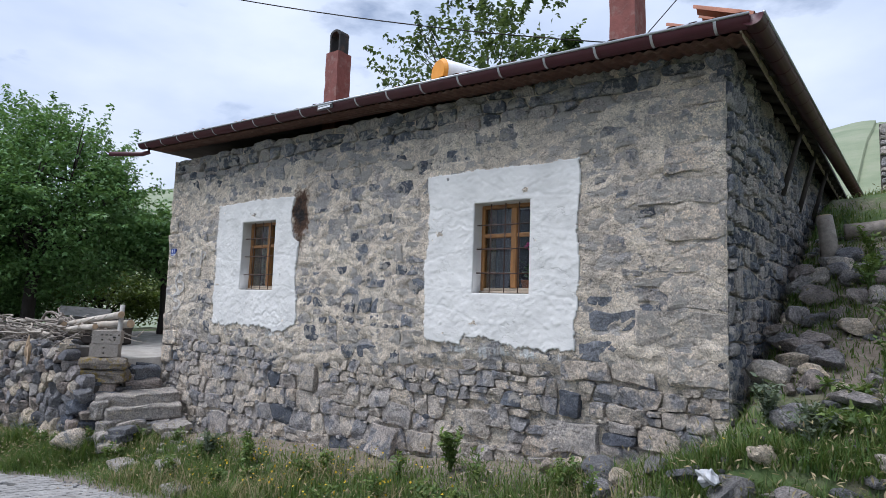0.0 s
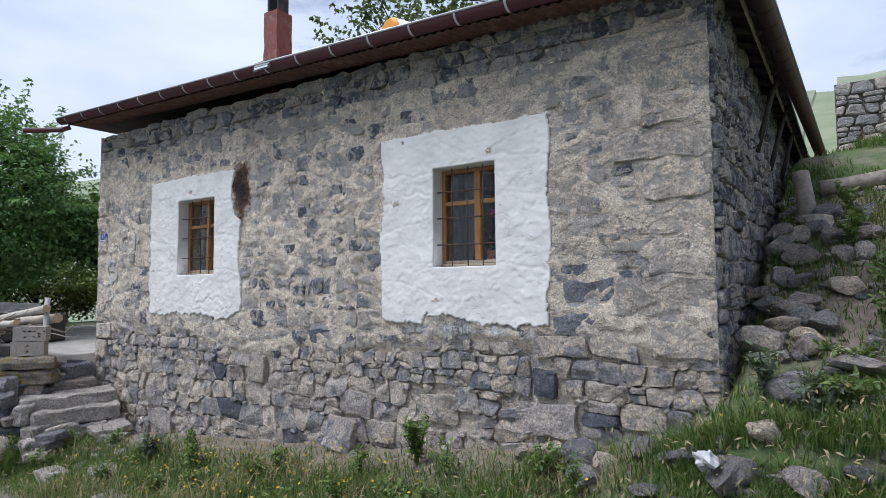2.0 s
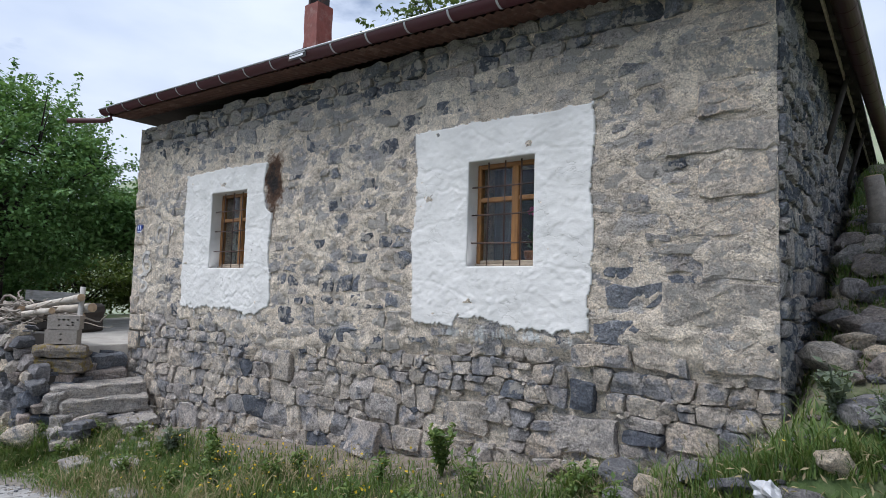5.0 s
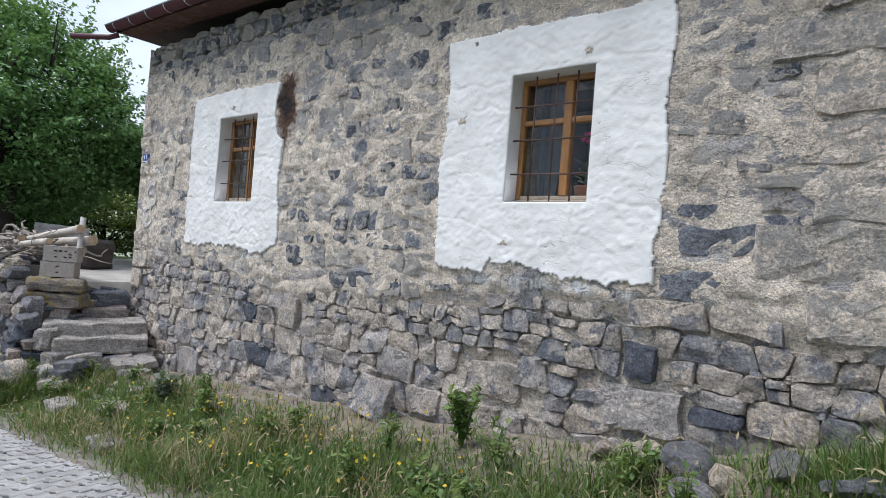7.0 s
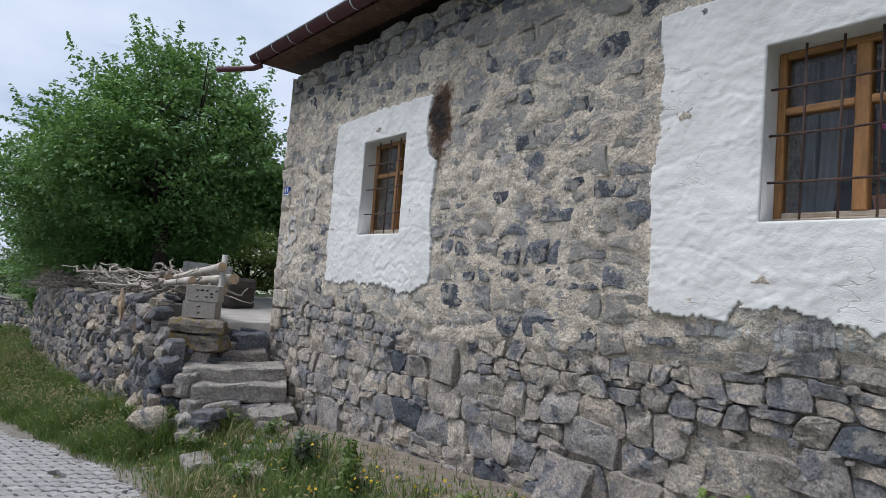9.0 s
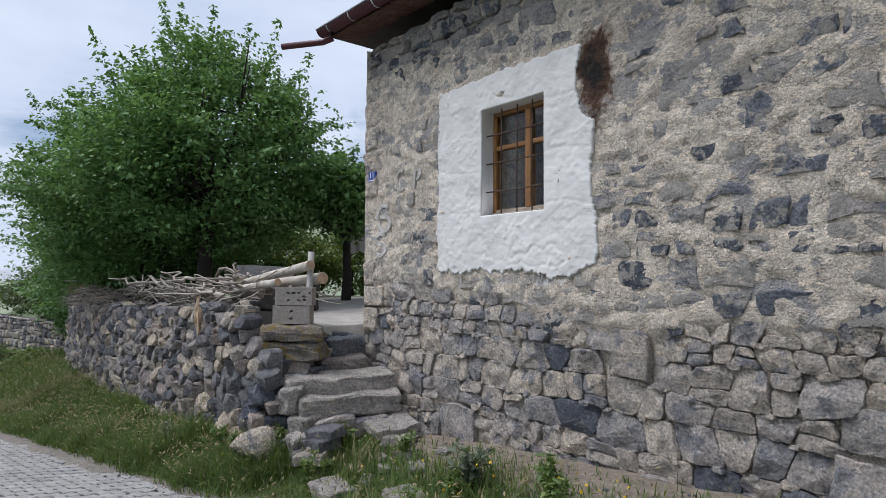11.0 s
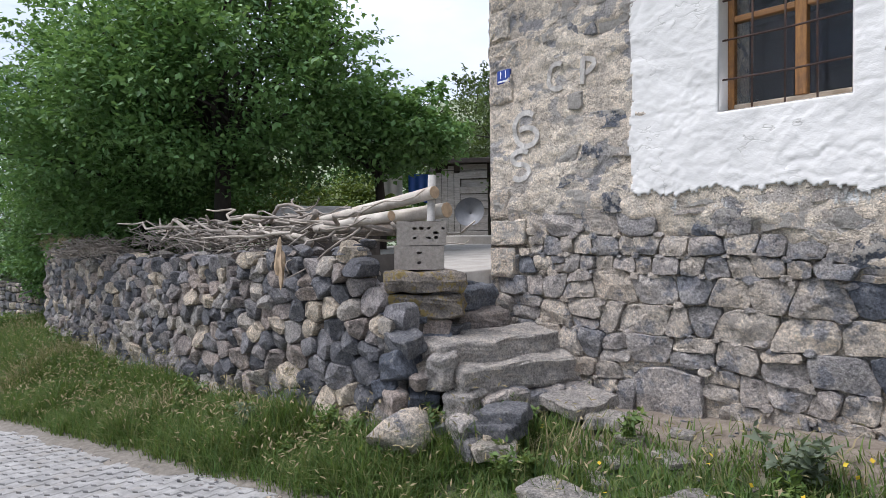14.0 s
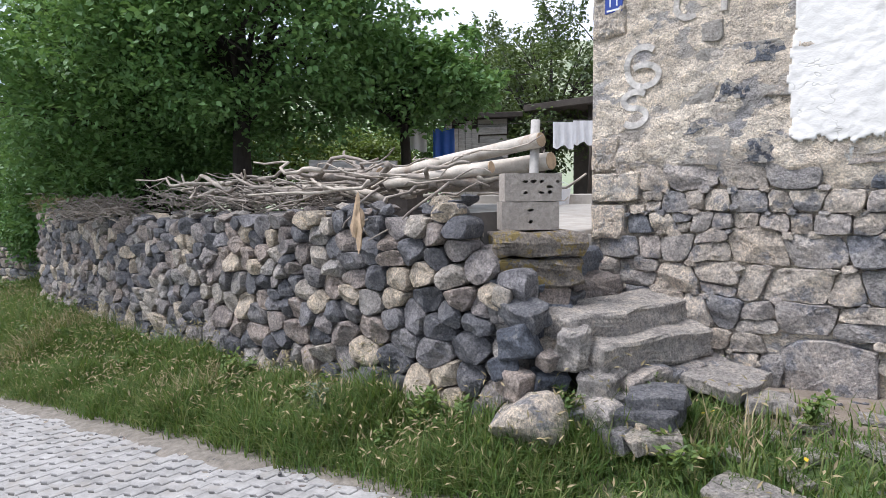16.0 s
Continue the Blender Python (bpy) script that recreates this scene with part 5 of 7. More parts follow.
# ---- windows ----
def window(name, w, open_side):
    """Varnished two-light casement deep in the reveal, rusty bars in front."""
    x0, x1, z0, z1 = w[0] + 0.006, w[1] - 0.006, w[2] + 0.006, w[3] - 0.006
    yf = WY + 0.13
    win = thing(name, pose((x0 + x1) / 2, yf, z0), "orange varnished wooden window with dark panes", "window", "house windows", "structure")
    back = win.matrix_basis.inverted()

    def bar(nm, a, b, c, d, mt, y0=yf, y1=yf + 0.07, label="", bevel=0.006):
        bm = bmesh.new()
        box(bm, a, b, y0, y1, c, d, bevel)
        ob = part(nm, bm, mt, win, label)
        ob.matrix_basis = back
        return ob

    t = 0.042
    zs = z0 + 0.025
    bar("window_sill", x0, x1, z0, zs, M_SILLW, yf - 0.03, yf + 0.1, "weathered pale wooden sill")
    bar("window_frame", x0, x0 + t, zs, z1, M_WOOD)
    bar("window_frame", x1 - 0.002, x1 + 0.05, zs, z1, M_WOOD)
    bar("window_frame", x0 + t, x1 - 0.012, z1 - t, z1, M_WOOD_H)
    bar("window_frame", x0 + t, x1 - 0.012, zs, zs + t * 0.8, M_SILLW, label="weathered bare bottom rail")
    xm = (x0 + x1) / 2 + 0.075
    bar("mullion", xm - 0.035, xm + 0.035, zs + t * 0.8, z1 - t, M_WOOD, yf - 0.008, yf + 0.07)
    zt = zs + (z1 - zs) * 0.64
    bar("transom", x0 + t, xm - 0.035, zt - 0.022, zt + 0.022, M_WOOD_H)
    bar("transom", xm + 0.035, x1 - 0.012, zt - 0.022, zt + 0.022, M_WOOD_H)
    for a, b in ((x0 + t, xm - 0.035), (xm + 0.035, x1 - 0.012)):
        for c, d in ((zs + t * 0.8, zt - 0.022), (zt + 0.022, z1 - t)):
            ob = bar("pane", a, b, c, d, M_GLASS, yf + 0.03, yf + 0.036, "dark reflecting glass", 0)
            ob.visible_shadow = False
    # wrought bars, a little uneven
    rng = random.Random(int(x0 * 100))
    grille = thing("window_grille", pose((x0 + x1) / 2, WY + 0.05, z0), "rusty hand-made iron window bars", "window bars", "window bars")
    gb = grille.matrix_basis.inverted()
    for k in range(3):
        x = x0 + (x1 - x0) * (k + 1) / 4 + rng.uniform(-0.01, 0.01)
        ob = tube("upright_bar", [(x, WY + 0.06, z0 + 0.0), (x + rng.uniform(-0.006, 0.006), WY + 0.055, (z0 + z1) / 2), (x + 0.004, WY + 0.06, z1)], 0.007, M_IRON, grille, 6)
        ob.matrix_basis = gb
    for k in range(3):
        z = z0 + (z1 - z0) * (0.22 + 0.27 * k)
        ob = tube("cross_bar", [(x0 - 0.012, WY + 0.048, z + 0.004), ((x0 + x1) / 2, WY + 0.046, z - 0.004), (x1 + 0.012, WY + 0.05, z + rng.uniform(-0.006, 0.006))], 0.007, M_IRON, grille, 6)
        ob.matrix_basis = gb


M_CURT = plain("grey_net_curtain", (0.15, 0.155, 0.175), 0.95, 0.0, 9, 0.3, 0.2)
M_PINK = plain("pink_petals", (0.62, 0.05, 0.22), 0.7, 0.0, 30, 0.4, 0.2)
M_LEAFDK = plain("house_plant_leaf", (0.05, 0.1, 0.03), 0.6, 0.0, 30, 0.4, 0.1)
M_CLAY = plain("clay_pot", (0.3, 0.12, 0.06), 0.85, 0.0, 12, 0.4, 0.2)


def curtain(x0, x1, z0, z1, y):
    n = 40
    verts, faces = [], []
    for j, z in enumerate((z0, (z0 * 2 + z1) / 3, z1)):
        for i in range(n + 1):
            s = i / n
            xx = x0 + (x1 - x0) * s * (1.0 if j == 2 else 0.86 if j == 1 else 0.62)
            verts.append((xx, y + 0.018 * math.sin(s * 34), z))
    for j in range(2):
        for i in range(n):
            a = j * (n + 1) + i
            faces.append((a, a + 1, a + n + 2, a + n + 1))
    v2 = [(a, b + 0.003, c) for a, b, c in verts]
    o = len(verts)
    faces += [tuple(reversed([i + o for i in f])) for f in faces]
    ob = new("curtain", to_mesh("curtain", verts + v2, faces, M_CURT, True))
    tagged(ob, "pale grey net curtain drawn behind the window", "curtain", "curtains")


def flower_pot(x, y, z):
    rng = random.Random(2)
    pot = thing("flower_pot", pose(x, y, z), "pink flowers in a clay pot behind the window", "flower pot")
    v, f = tube_data([(0, 0, 0), (0, 0, 0.02), (0, 0, 0.14), (0, 0, 0.16)], [0.05, 0.055, 0.075, 0.08], 14)
    child("pot", to_mesh("pot", v, f, M_CLAY, True), pot)
    v, f = tube_data([(0, 0, 0.14), (0.02, 0, 0.3), (0.03, -0.02, 0.54)], [0.006, 0.005, 0.004], 6)
    child("stem", to_mesh("stem", v, f, M_LEAFDK), pot)
    petals = []
    for _ in range(11):
        ox, oy, oz = rng.uniform(-0.055, 0.055), rng.uniform(-0.04, 0.04), rng.uniform(-0.055, 0.055)
        pv, pf = rock_data(0.03, 0.025, 0.03, rng, 0.4, 1)
        petals.append(([(0.03 + ox + a, -0.02 + oy + b, 0.56 + oz + c) for a, b, c in pv], pf))
    v, f = merge(petals)
    child("bloom", to_mesh("bloom", v, f, M_PINK), pot, label="pink bloom")
    vv = []
    for k in range(16):
        a = rng.uniform(0, 6.3)
        r, zc = rng.uniform(0.03, 0.11), rng.uniform(0.2, 0.36)
        c = Vector((r * math.cos(a), r * math.sin(a), zc))
        d = Vector((math.cos(a), math.sin(a), 0.5)).normalized() * 0.05
        s = Vector((-math.sin(a), math.cos(a), 0)) * 0.028
        vv.append(([c - d, c + s, c + d, c - s], [(0, 1, 2, 3)]))
    v, f = merge(vv)
    child("leaves", to_mesh("leaves", v, f, M_LEAFDK), pot)
    return pot


def dirt_verge():
    """A ragged strip of bare dirt between the pavers and the grass."""
    verts, faces, n = [], [], 260
    for i in range(n + 1):
        x = -30 + 31.5 * i / n
        e = lerp_table(x, EDGE)
        lo = e - 0.28 - 0.2 * (x < -11) + 0.16 * n3(x * 1.6, 0, 2) + 0.08 * n3(x * 6, 0, 5)
        hi = e + 0.16 + 0.14 * n3(x * 1.9, 4, 2) + 0.07 * n3(x * 7, 2, 5)
        for k in range(5):
            y = lo + (hi - lo) * k / 4
            verts.append((x, y, max(ground_z(x, y), road_z(x)) + (0.014 if 0 < k < 4 else -0.02) + 0.008 * n3(x * 9, y * 9, 1)))
    for i in range(n):
        for k in range(4):
            a = i * 5 + k
            faces.append((a, a + 5, a + 6, a + 1))
    tagged(new("dirt_verge", to_mesh("dirt_verge", verts, faces, M_DIRT, True)), "bare grey-brown dirt along the pavers", "ground", kind="structure")


M_DIRT = plain("dusty_dirt", (0.18, 0.16, 0.135), 1.0, 0.0, 14, 1.0, 1.0, dirt=(0.15, 0.13, 0.1))
house_masonry()
dirt_verge()
field_wall()
steps()
step_fill()
loose_rocks()
paving()
window("window_1", W1, 1)
window("window_2", W2, 1)
curtain(-3.34, -3.1, 1.77, 2.74, WY + 0.36)
flower_pot(-2.89, WY + 0.32, 1.765)


# ---- yard ----
def yard():
    verts = []
    xs, ys = np.linspace(-17.0, -10.02, 40), np.linspace(4.55, 15.0, 50)
    for y in ys:
        for x in xs:
            yy = max(y, lerp_table(x, ((-17, 3.9), (-12.4, 4.3), (-10.2, 4.62))))
            verts.append((x, yy, yard_z(x, yy) + 0.01 * n3(x, yy) + 0.008))
    w = len(xs)
    faces = [(j * w + i, j * w + i + 1, (j + 1) * w + i + 1, (j + 1) * w + i) for j in range(len(ys) - 1) for i in range(w - 1)]
    o = len(verts)
    for j, y in enumerate(ys):
        verts.append((xs[-1], verts[j * w + w - 1][1], -0.1))
    faces += [(j * w + w - 1, o + j, o + j + 1, (j + 1) * w + w - 1) for j in range(len(ys) - 1)]
    ob = new("yard_slab", to_mesh("yard_slab", verts, faces, M_CONC, True))
    tagged(ob, "worn grey-brown concrete yard slab", "ground", kind="structure")
    bm = bmesh.new()
    box(bm, -10.02, -9.8, 5.5, 15, 0.2, 0.53)
    tagged(part("yard_strip", bm, M_CONC), "concrete strip along the house wall", "ground", kind="structure")


yard()


def hollow_block(name, m, rows, label):
    """A pumice block with moulded hollows in its face: cells of the face sunk into pockets."""
    L, D, H = 0.42, 0.2, 0.2
    verts, faces = [], []

    def quad(a, b, c, d):
        o = len(verts)
        verts.extend((a, b, c, d))
        faces.append((o, o + 1, o + 2, o + 3))

    cols = 7
    us = [L * i / cols for i in range(cols + 1)]
    vs = [H * i / 5 for i in range(6)]
    shape = random.Random(14)
    for i in range(cols):
        for j in range(5):
            hole = (i, j) in rows
            a, b, c, d = us[i], us[i + 1], vs[j], vs[j + 1]
            if not hole:
                quad((a, 0, c), (b, 0, c), (b, 0, d), (a, 0, d))
            else:
                e = 0.09
                mu, mv, ru, rv = (a + b) / 2, (c + d) / 2, (b - a) * shape.uniform(0.3, 0.47), (d - c) * shape.uniform(0.22, 0.4)
                rim = []
                for k in range(8):
                    t = math.radians(-157.5 + 45 * k)
                    rim.append((mu + ru * math.cos(t) * shape.uniform(0.8, 1.05), mv + rv * math.sin(t) * shape.uniform(0.8, 1.05)))
                corner = ((a, c), (b, c), (b, d), (a, d))
                for k in range(4):
                    p, q, r0, r1, r2 = corner[k], corner[(k + 1) % 4], rim[(2 * k) % 8], rim[(2 * k + 1) % 8], rim[(2 * k + 2) % 8]
                    quad((p[0], 0, p[1]), (q[0], 0, q[1]), (r1[0], 0, r1[1]), (r0[0], 0, r0[1]))
                    o = len(verts)
                    verts.extend(((q[0], 0, q[1]), (r2[0], 0, r2[1]), (r1[0], 0, r1[1])))
                    faces.append((o, o + 1, o + 2))
                for k in range(8):
                    p, q = rim[k], rim[(k + 1) % 8]
                    quad((p[0], 0, p[1]), (q[0], 0, q[1]), (q[0], e, q[1]), (p[0], e, p[1]))
                o = len(verts)
                verts.extend((p[0], e, p[1]) for p in rim)
                faces.append(tuple(range(o, o + 8)))
    quad((L, D, 0), (0, D, 0), (0, D, H), (L, D, H))
    quad((0, D, 0), (0, 0, 0), (0, 0, H), (0, D, H))
    quad((L, 0, 0), (L, D, 0), (L, D, H), (L, 0, H))
    quad((0, 0, H), (L, 0, H), (L, D, H), (0, D, H))
    quad((0, D, 0), (L, D, 0), (L, 0, 0), (0, 0, 0))
    rng = random.Random(6)
    bm = bmesh.new()
    bm.from_mesh(to_mesh(name, verts, faces, M_BLOCK))
    bmesh.ops.remove_doubles(bm, verts=bm.verts, dist=0.0005)
    for v in bm.verts:
        v.co += Vector((n3(v.co.x * 23, v.co.z * 23, 1), n3(v.co.x * 23, v.co.z * 23, 5) * 0.6, n3(v.co.x * 23, v.co.z * 23, 9))) * 0.006
    ob = part(name, bm, M_BLOCK)
    ob.matrix_basis = m
    return tagged(ob, label, "building block", "hollow blocks")


hollow_block("hollow_block", pose(-9.92, 4.22, 0.635, 0, 0, 50), {(3, 3), (3, 1)}, "grey pumice building block on the mossy slabs")
hollow_block("hollow_block", pose(-9.91, 4.24, 0.842, 0, 0, 51), {(2, 3), (3, 3), (4, 3), (6, 3), (2, 1), (4, 1), (5, 1), (5, 2)}, "grey pumice block with broken hollows, stacked on another")


# ---- plants ----
def leaf_mat(name, tones, rough=0.55):
    m, N, L, b = mat(name, rough)
    rnd = N.new("ShaderNodeNewGeometry").outputs["Random Per Island"]
    k = len(tones)
    col = ramp(N, L, rnd, [(i / max(1, k - 1), t) for i, t in enumerate(tones)])
    L.new(col, b.inputs["Base Color"])
    tr = N.new("ShaderNodeBsdfTranslucent")
    L.new(mix(N, L, 0.5, col, (0.16, 0.22, 0.03)), tr.inputs["Color"])
    mx = N.new("ShaderNodeMixShader")
    mx.inputs[0].default_value = 0.36
    L.new(b.outputs[0], mx.inputs[1])
    L.new(tr.outputs[0], mx.inputs[2])
    L.new(mx.outputs[0], N["Material Output"].inputs["Surface"])
    return m


M_LEAF = leaf_mat("broad_leaf", ((0.075, 0.16, 0.05), (0.13, 0.26, 0.08), (0.2, 0.35, 0.12)))
M_LEAF2 = leaf_mat("yellow_green_leaf", ((0.06, 0.1, 0.018), (0.12, 0.17, 0.03), (0.17, 0.2, 0.045)))
M_LEAF3 = leaf_mat("grey_green_leaf", ((0.04, 0.07, 0.028), (0.075, 0.11, 0.045), (0.1, 0.14, 0.06)))
M_GRASS = leaf_mat("grass_blade", ((0.04, 0.088, 0.016), (0.07, 0.135, 0.026), (0.105, 0.175, 0.036), (0.15, 0.19, 0.05), (0.21, 0.21, 0.085)), 0.7)
M_STRAW = leaf_mat("dry_grass", ((0.33, 0.27, 0.15), (0.42, 0.34, 0.2), (0.25, 0.2, 0.12)), 0.8)
M_BARK = plain("dark_bark", (0.035, 0.028, 0.024), 0.95, 0.0, 9, 0.8, 0.9, (2, 2, 0.5))
M_TWIG = plain("grey_brown_branch", (0.27, 0.235, 0.2), 0.9, 0.0, 14, 0.8, 0.5, (1, 1, 1), dirt=(0.15, 0.11, 0.085))
M_BIRCH = plain("pale_poplar_bark", (0.5, 0.45, 0.385), 0.8, 0.0, 7, 0.6, 0.5, (1, 1, 1), dirt=(0.3, 0.22, 0.16))
M_CUT = plain("cut_log_end", (0.46, 0.33, 0.21), 0.85, 0.0, 14, 0.7, 0.4)


def leaves_mesh(name, centres, sizes, rng, material, droop=0.35, ratio=0.62):
    """Folded, pointed leaves: six vertices and four triangles each."""
    n = len(centres)
    C = np.array(centres)
    g = np.random.default_rng(rng.randrange(1 << 30))
    a = g.uniform(0, 2 * np.pi, n)
    pitch = g.normal(-droop, 0.45, n)
    d = np.stack([np.cos(a) * np.cos(pitch), np.sin(a) * np.cos(pitch), np.sin(pitch)], 1)
    up = np.stack([g.normal(0, 0.45, n), g.normal(0, 0.45, n), np.ones(n)], 1)
    s = np.cross(d, up)
    s /= np.linalg.norm(s, axis=1)[:, None]
    nrm = np.cross(s, d)
    S = np.array(sizes)[:, None]
    base = C
    tip = C + d * S
    mid = C + d * S * 0.42
    l, r = mid + s * S * ratio * 0.5 + nrm * S * 0.1, mid - s * S * ratio * 0.5 + nrm * S * 0.1
    V = np.stack([base, l, tip, r, mid], 1).reshape(-1, 3)
    o = (np.arange(n) * 5)[:, None]
    F = np.concatenate([o + np.array([[0, 4, 1]]), o + np.array([[1, 4, 2]]), o + np.array([[0, 3, 4]]), o + np.array([[3, 2, 4]])], 0)
    me = bpy.data.meshes.new(name)
    me.vertices.add(len(V))
    me.vertices.foreach_set("co", V.ravel())
    me.loops.add(F.size)
    me.loops.foreach_set("vertex_index", F.ravel().astype(np.int32))
    me.polygons.add(len(F))
    me.polygons.foreach_set("loop_start", np.arange(0, F.size, 3, dtype=np.int32))
    me.materials.append(material)
    me.update(calc_edges=True)
    return me


def tree(x, y, z, h, r, label, material, rng, trunk_r=0.14, bottom=0.9, leaves=20000, leaf=0.11, clumps=330, lean=(0, 0), category="tree", sparse=0.0, shoots=10, squash=(1, 1), stems=1):
    """Tapered trunk and limbs; a crown of many clumps of separate leaves with gaps and upright shoots."""
    t = thing("tree" if category == "tree" else "bush", pose(x, y, z), label, category)
    fork = max(0.35, bottom * 0.9)
    limbs = []
    for s in range(stems):
        off = Vector((0.25 * (s - (stems - 1) / 2) * 1.2, 0.1 * s, 0))
        limbs.append(tube_data([off, off + Vector((0.03, 0.02, fork * 0.5)), off + Vector((lean[0] * 0.4, lean[1] * 0.4, fork)), off + Vector((lean[0], lean[1], h * 0.55)), off + Vector((lean[0] * 1.1, lean[1] * 1.1, h * 0.85))], [trunk_r * 1.25, trunk_r, trunk_r * 0.9, trunk_r * 0.5, trunk_r * 0.15], 9))
    c0 = Vector((lean[0], lean[1], bottom + (h - bottom) * 0.47))
    rad = Vector((r * squash[0], r * squash[1], (h - bottom) * 0.53))
    ends = []
    for k in range(16 if category == "tree" else 8):
        a = k * 2.4 + rng.uniform(-0.3, 0.3)
        e = rng.uniform(-0.35, 0.95)
        d = Vector((math.cos(a) * math.cos(e), math.sin(a) * math.cos(e), math.sin(e)))
        end = c0 + Vector((d.x * rad.x, d.y * rad.y, d.z * rad.z)) * rng.uniform(0.75, 0.95)
        st = Vector((lean[0] * 0.6, lean[1] * 0.6, fork + (h * 0.5 - fork) * rng.random()))
        m1 = st + (end - st) * 0.45 + Vector((rng.uniform(-0.2, 0.2), rng.uniform(-0.2, 0.2), 0.25))
        limbs.append(tube_data([st, m1, end], [trunk_r * 0.42, trunk_r * 0.24, trunk_r * 0.06], 6))
        ends.append(end)
        for q in range(3):
            s0 = st + (end - st) * rng.uniform(0.4, 0.9)
            e2 = s0 + Vector((rng.uniform(-1, 1), rng.uniform(-1, 1), rng.uniform(-0.3, 0.9))) * r * 0.33
            limbs.append(tube_data([s0, (s0 + e2) / 2 + Vector((0, 0, 0.06)), e2], [trunk_r * 0.16, trunk_r * 0.1, trunk_r * 0.04], 5))
    v, f = merge(limbs)
    child("trunk", to_mesh("trunk", v, f, M_BARK, True), t, label="dark rough bark")
    g = np.random.default_rng(rng.randrange(1 << 30))
    pts, sz = [], []
    per = leaves // clumps
    for k in range(clumps):
        d = g.normal(0, 1, 3)
        d /= np.linalg.norm(d)
        rr = 0.92 * g.uniform(0.3, 1.0) ** 0.5 * (1 + 0.2 * n3(d[0] * 2 + x, d[1] * 2 + y, d[2] * 2))
        cone = 1 - 0.42 * max(0.0, d[2] * rr)
        c = np.array(c0) + d * np.array(rad) * rr * np.array([cone, cone, 1.0])
        if sparse and n3(c[0] * 0.8 + x, c[1] * 0.8, c[2] * 0.9) < sparse - 0.5:
            continue
        w = np.array([0.22, 0.22, 0.13]) * g.uniform(0.7, 1.3) * (r / 3.0) ** 0.5
        q = c + g.normal(0, 1, (per, 3)) * w
        pts.append(q)
        sz.append(g.uniform(0.7, 1.2, per) * leaf)
    n_spray = clumps // 5
    for k in range(n_spray):
        d = g.normal(0, 1, 3)
        d[2] = abs(d[2]) * 0.9 - 0.25
        d /= np.linalg.norm(d)
        cone = 1 - 0.42 * max(0.0, d[2])
        a0 = np.array(c0) + d * np.array(rad) * np.array([cone, cone, 1.0]) * 0.6
        a1 = np.array(c0) + d * np.array(rad) * np.array([cone, cone, 1.0]) * g.uniform(1.0, 1.24) + np.array([0, 0, 0.12 * r * g.uniform(-0.2, 1.0)])
        m = max(30, leaves // clumps)
        s = g.uniform(0, 1, m) ** 0.7
        q = a0 + (a1 - a0) * s[:, None] + g.normal(0, 1, (m, 3)) * np.array([0.14, 0.14, 0.06]) * (1.2 - s)[:, None] - np.array([0, 0, 0.05])
        pts.append(q)
        sz.append(g.uniform(0.7, 1.15, m) * leaf)
    for k in range(shoots):
        a, rr = g.uniform(0, 6.28), g.uniform(0.0, 0.75)
        b = np.array(c0) + np.array([math.cos(a) * rr * rad.x, math.sin(a) * rr * rad.y, rad.z * math.sqrt(1 - rr * rr) * 0.86])
        m = 70
        s = g.uniform(0, 1, m)
        ln = g.uniform(0.5, 1.0) * r * 0.32
        q = b + np.stack([s * math.cos(a) * ln * 0.4, s * math.sin(a) * ln * 0.4, s * ln], 1) + g.normal(0, 0.09, (m, 3)) * (1.15 - s)[:, None]
        pts.append(q)
        sz.append(g.uniform(0.7, 1.1, m) * leaf)
    child("crown", leaves_mesh("crown", np.concatenate(pts), np.concatenate(sz), rng, material), t, label="dense leafy crown")
    return t


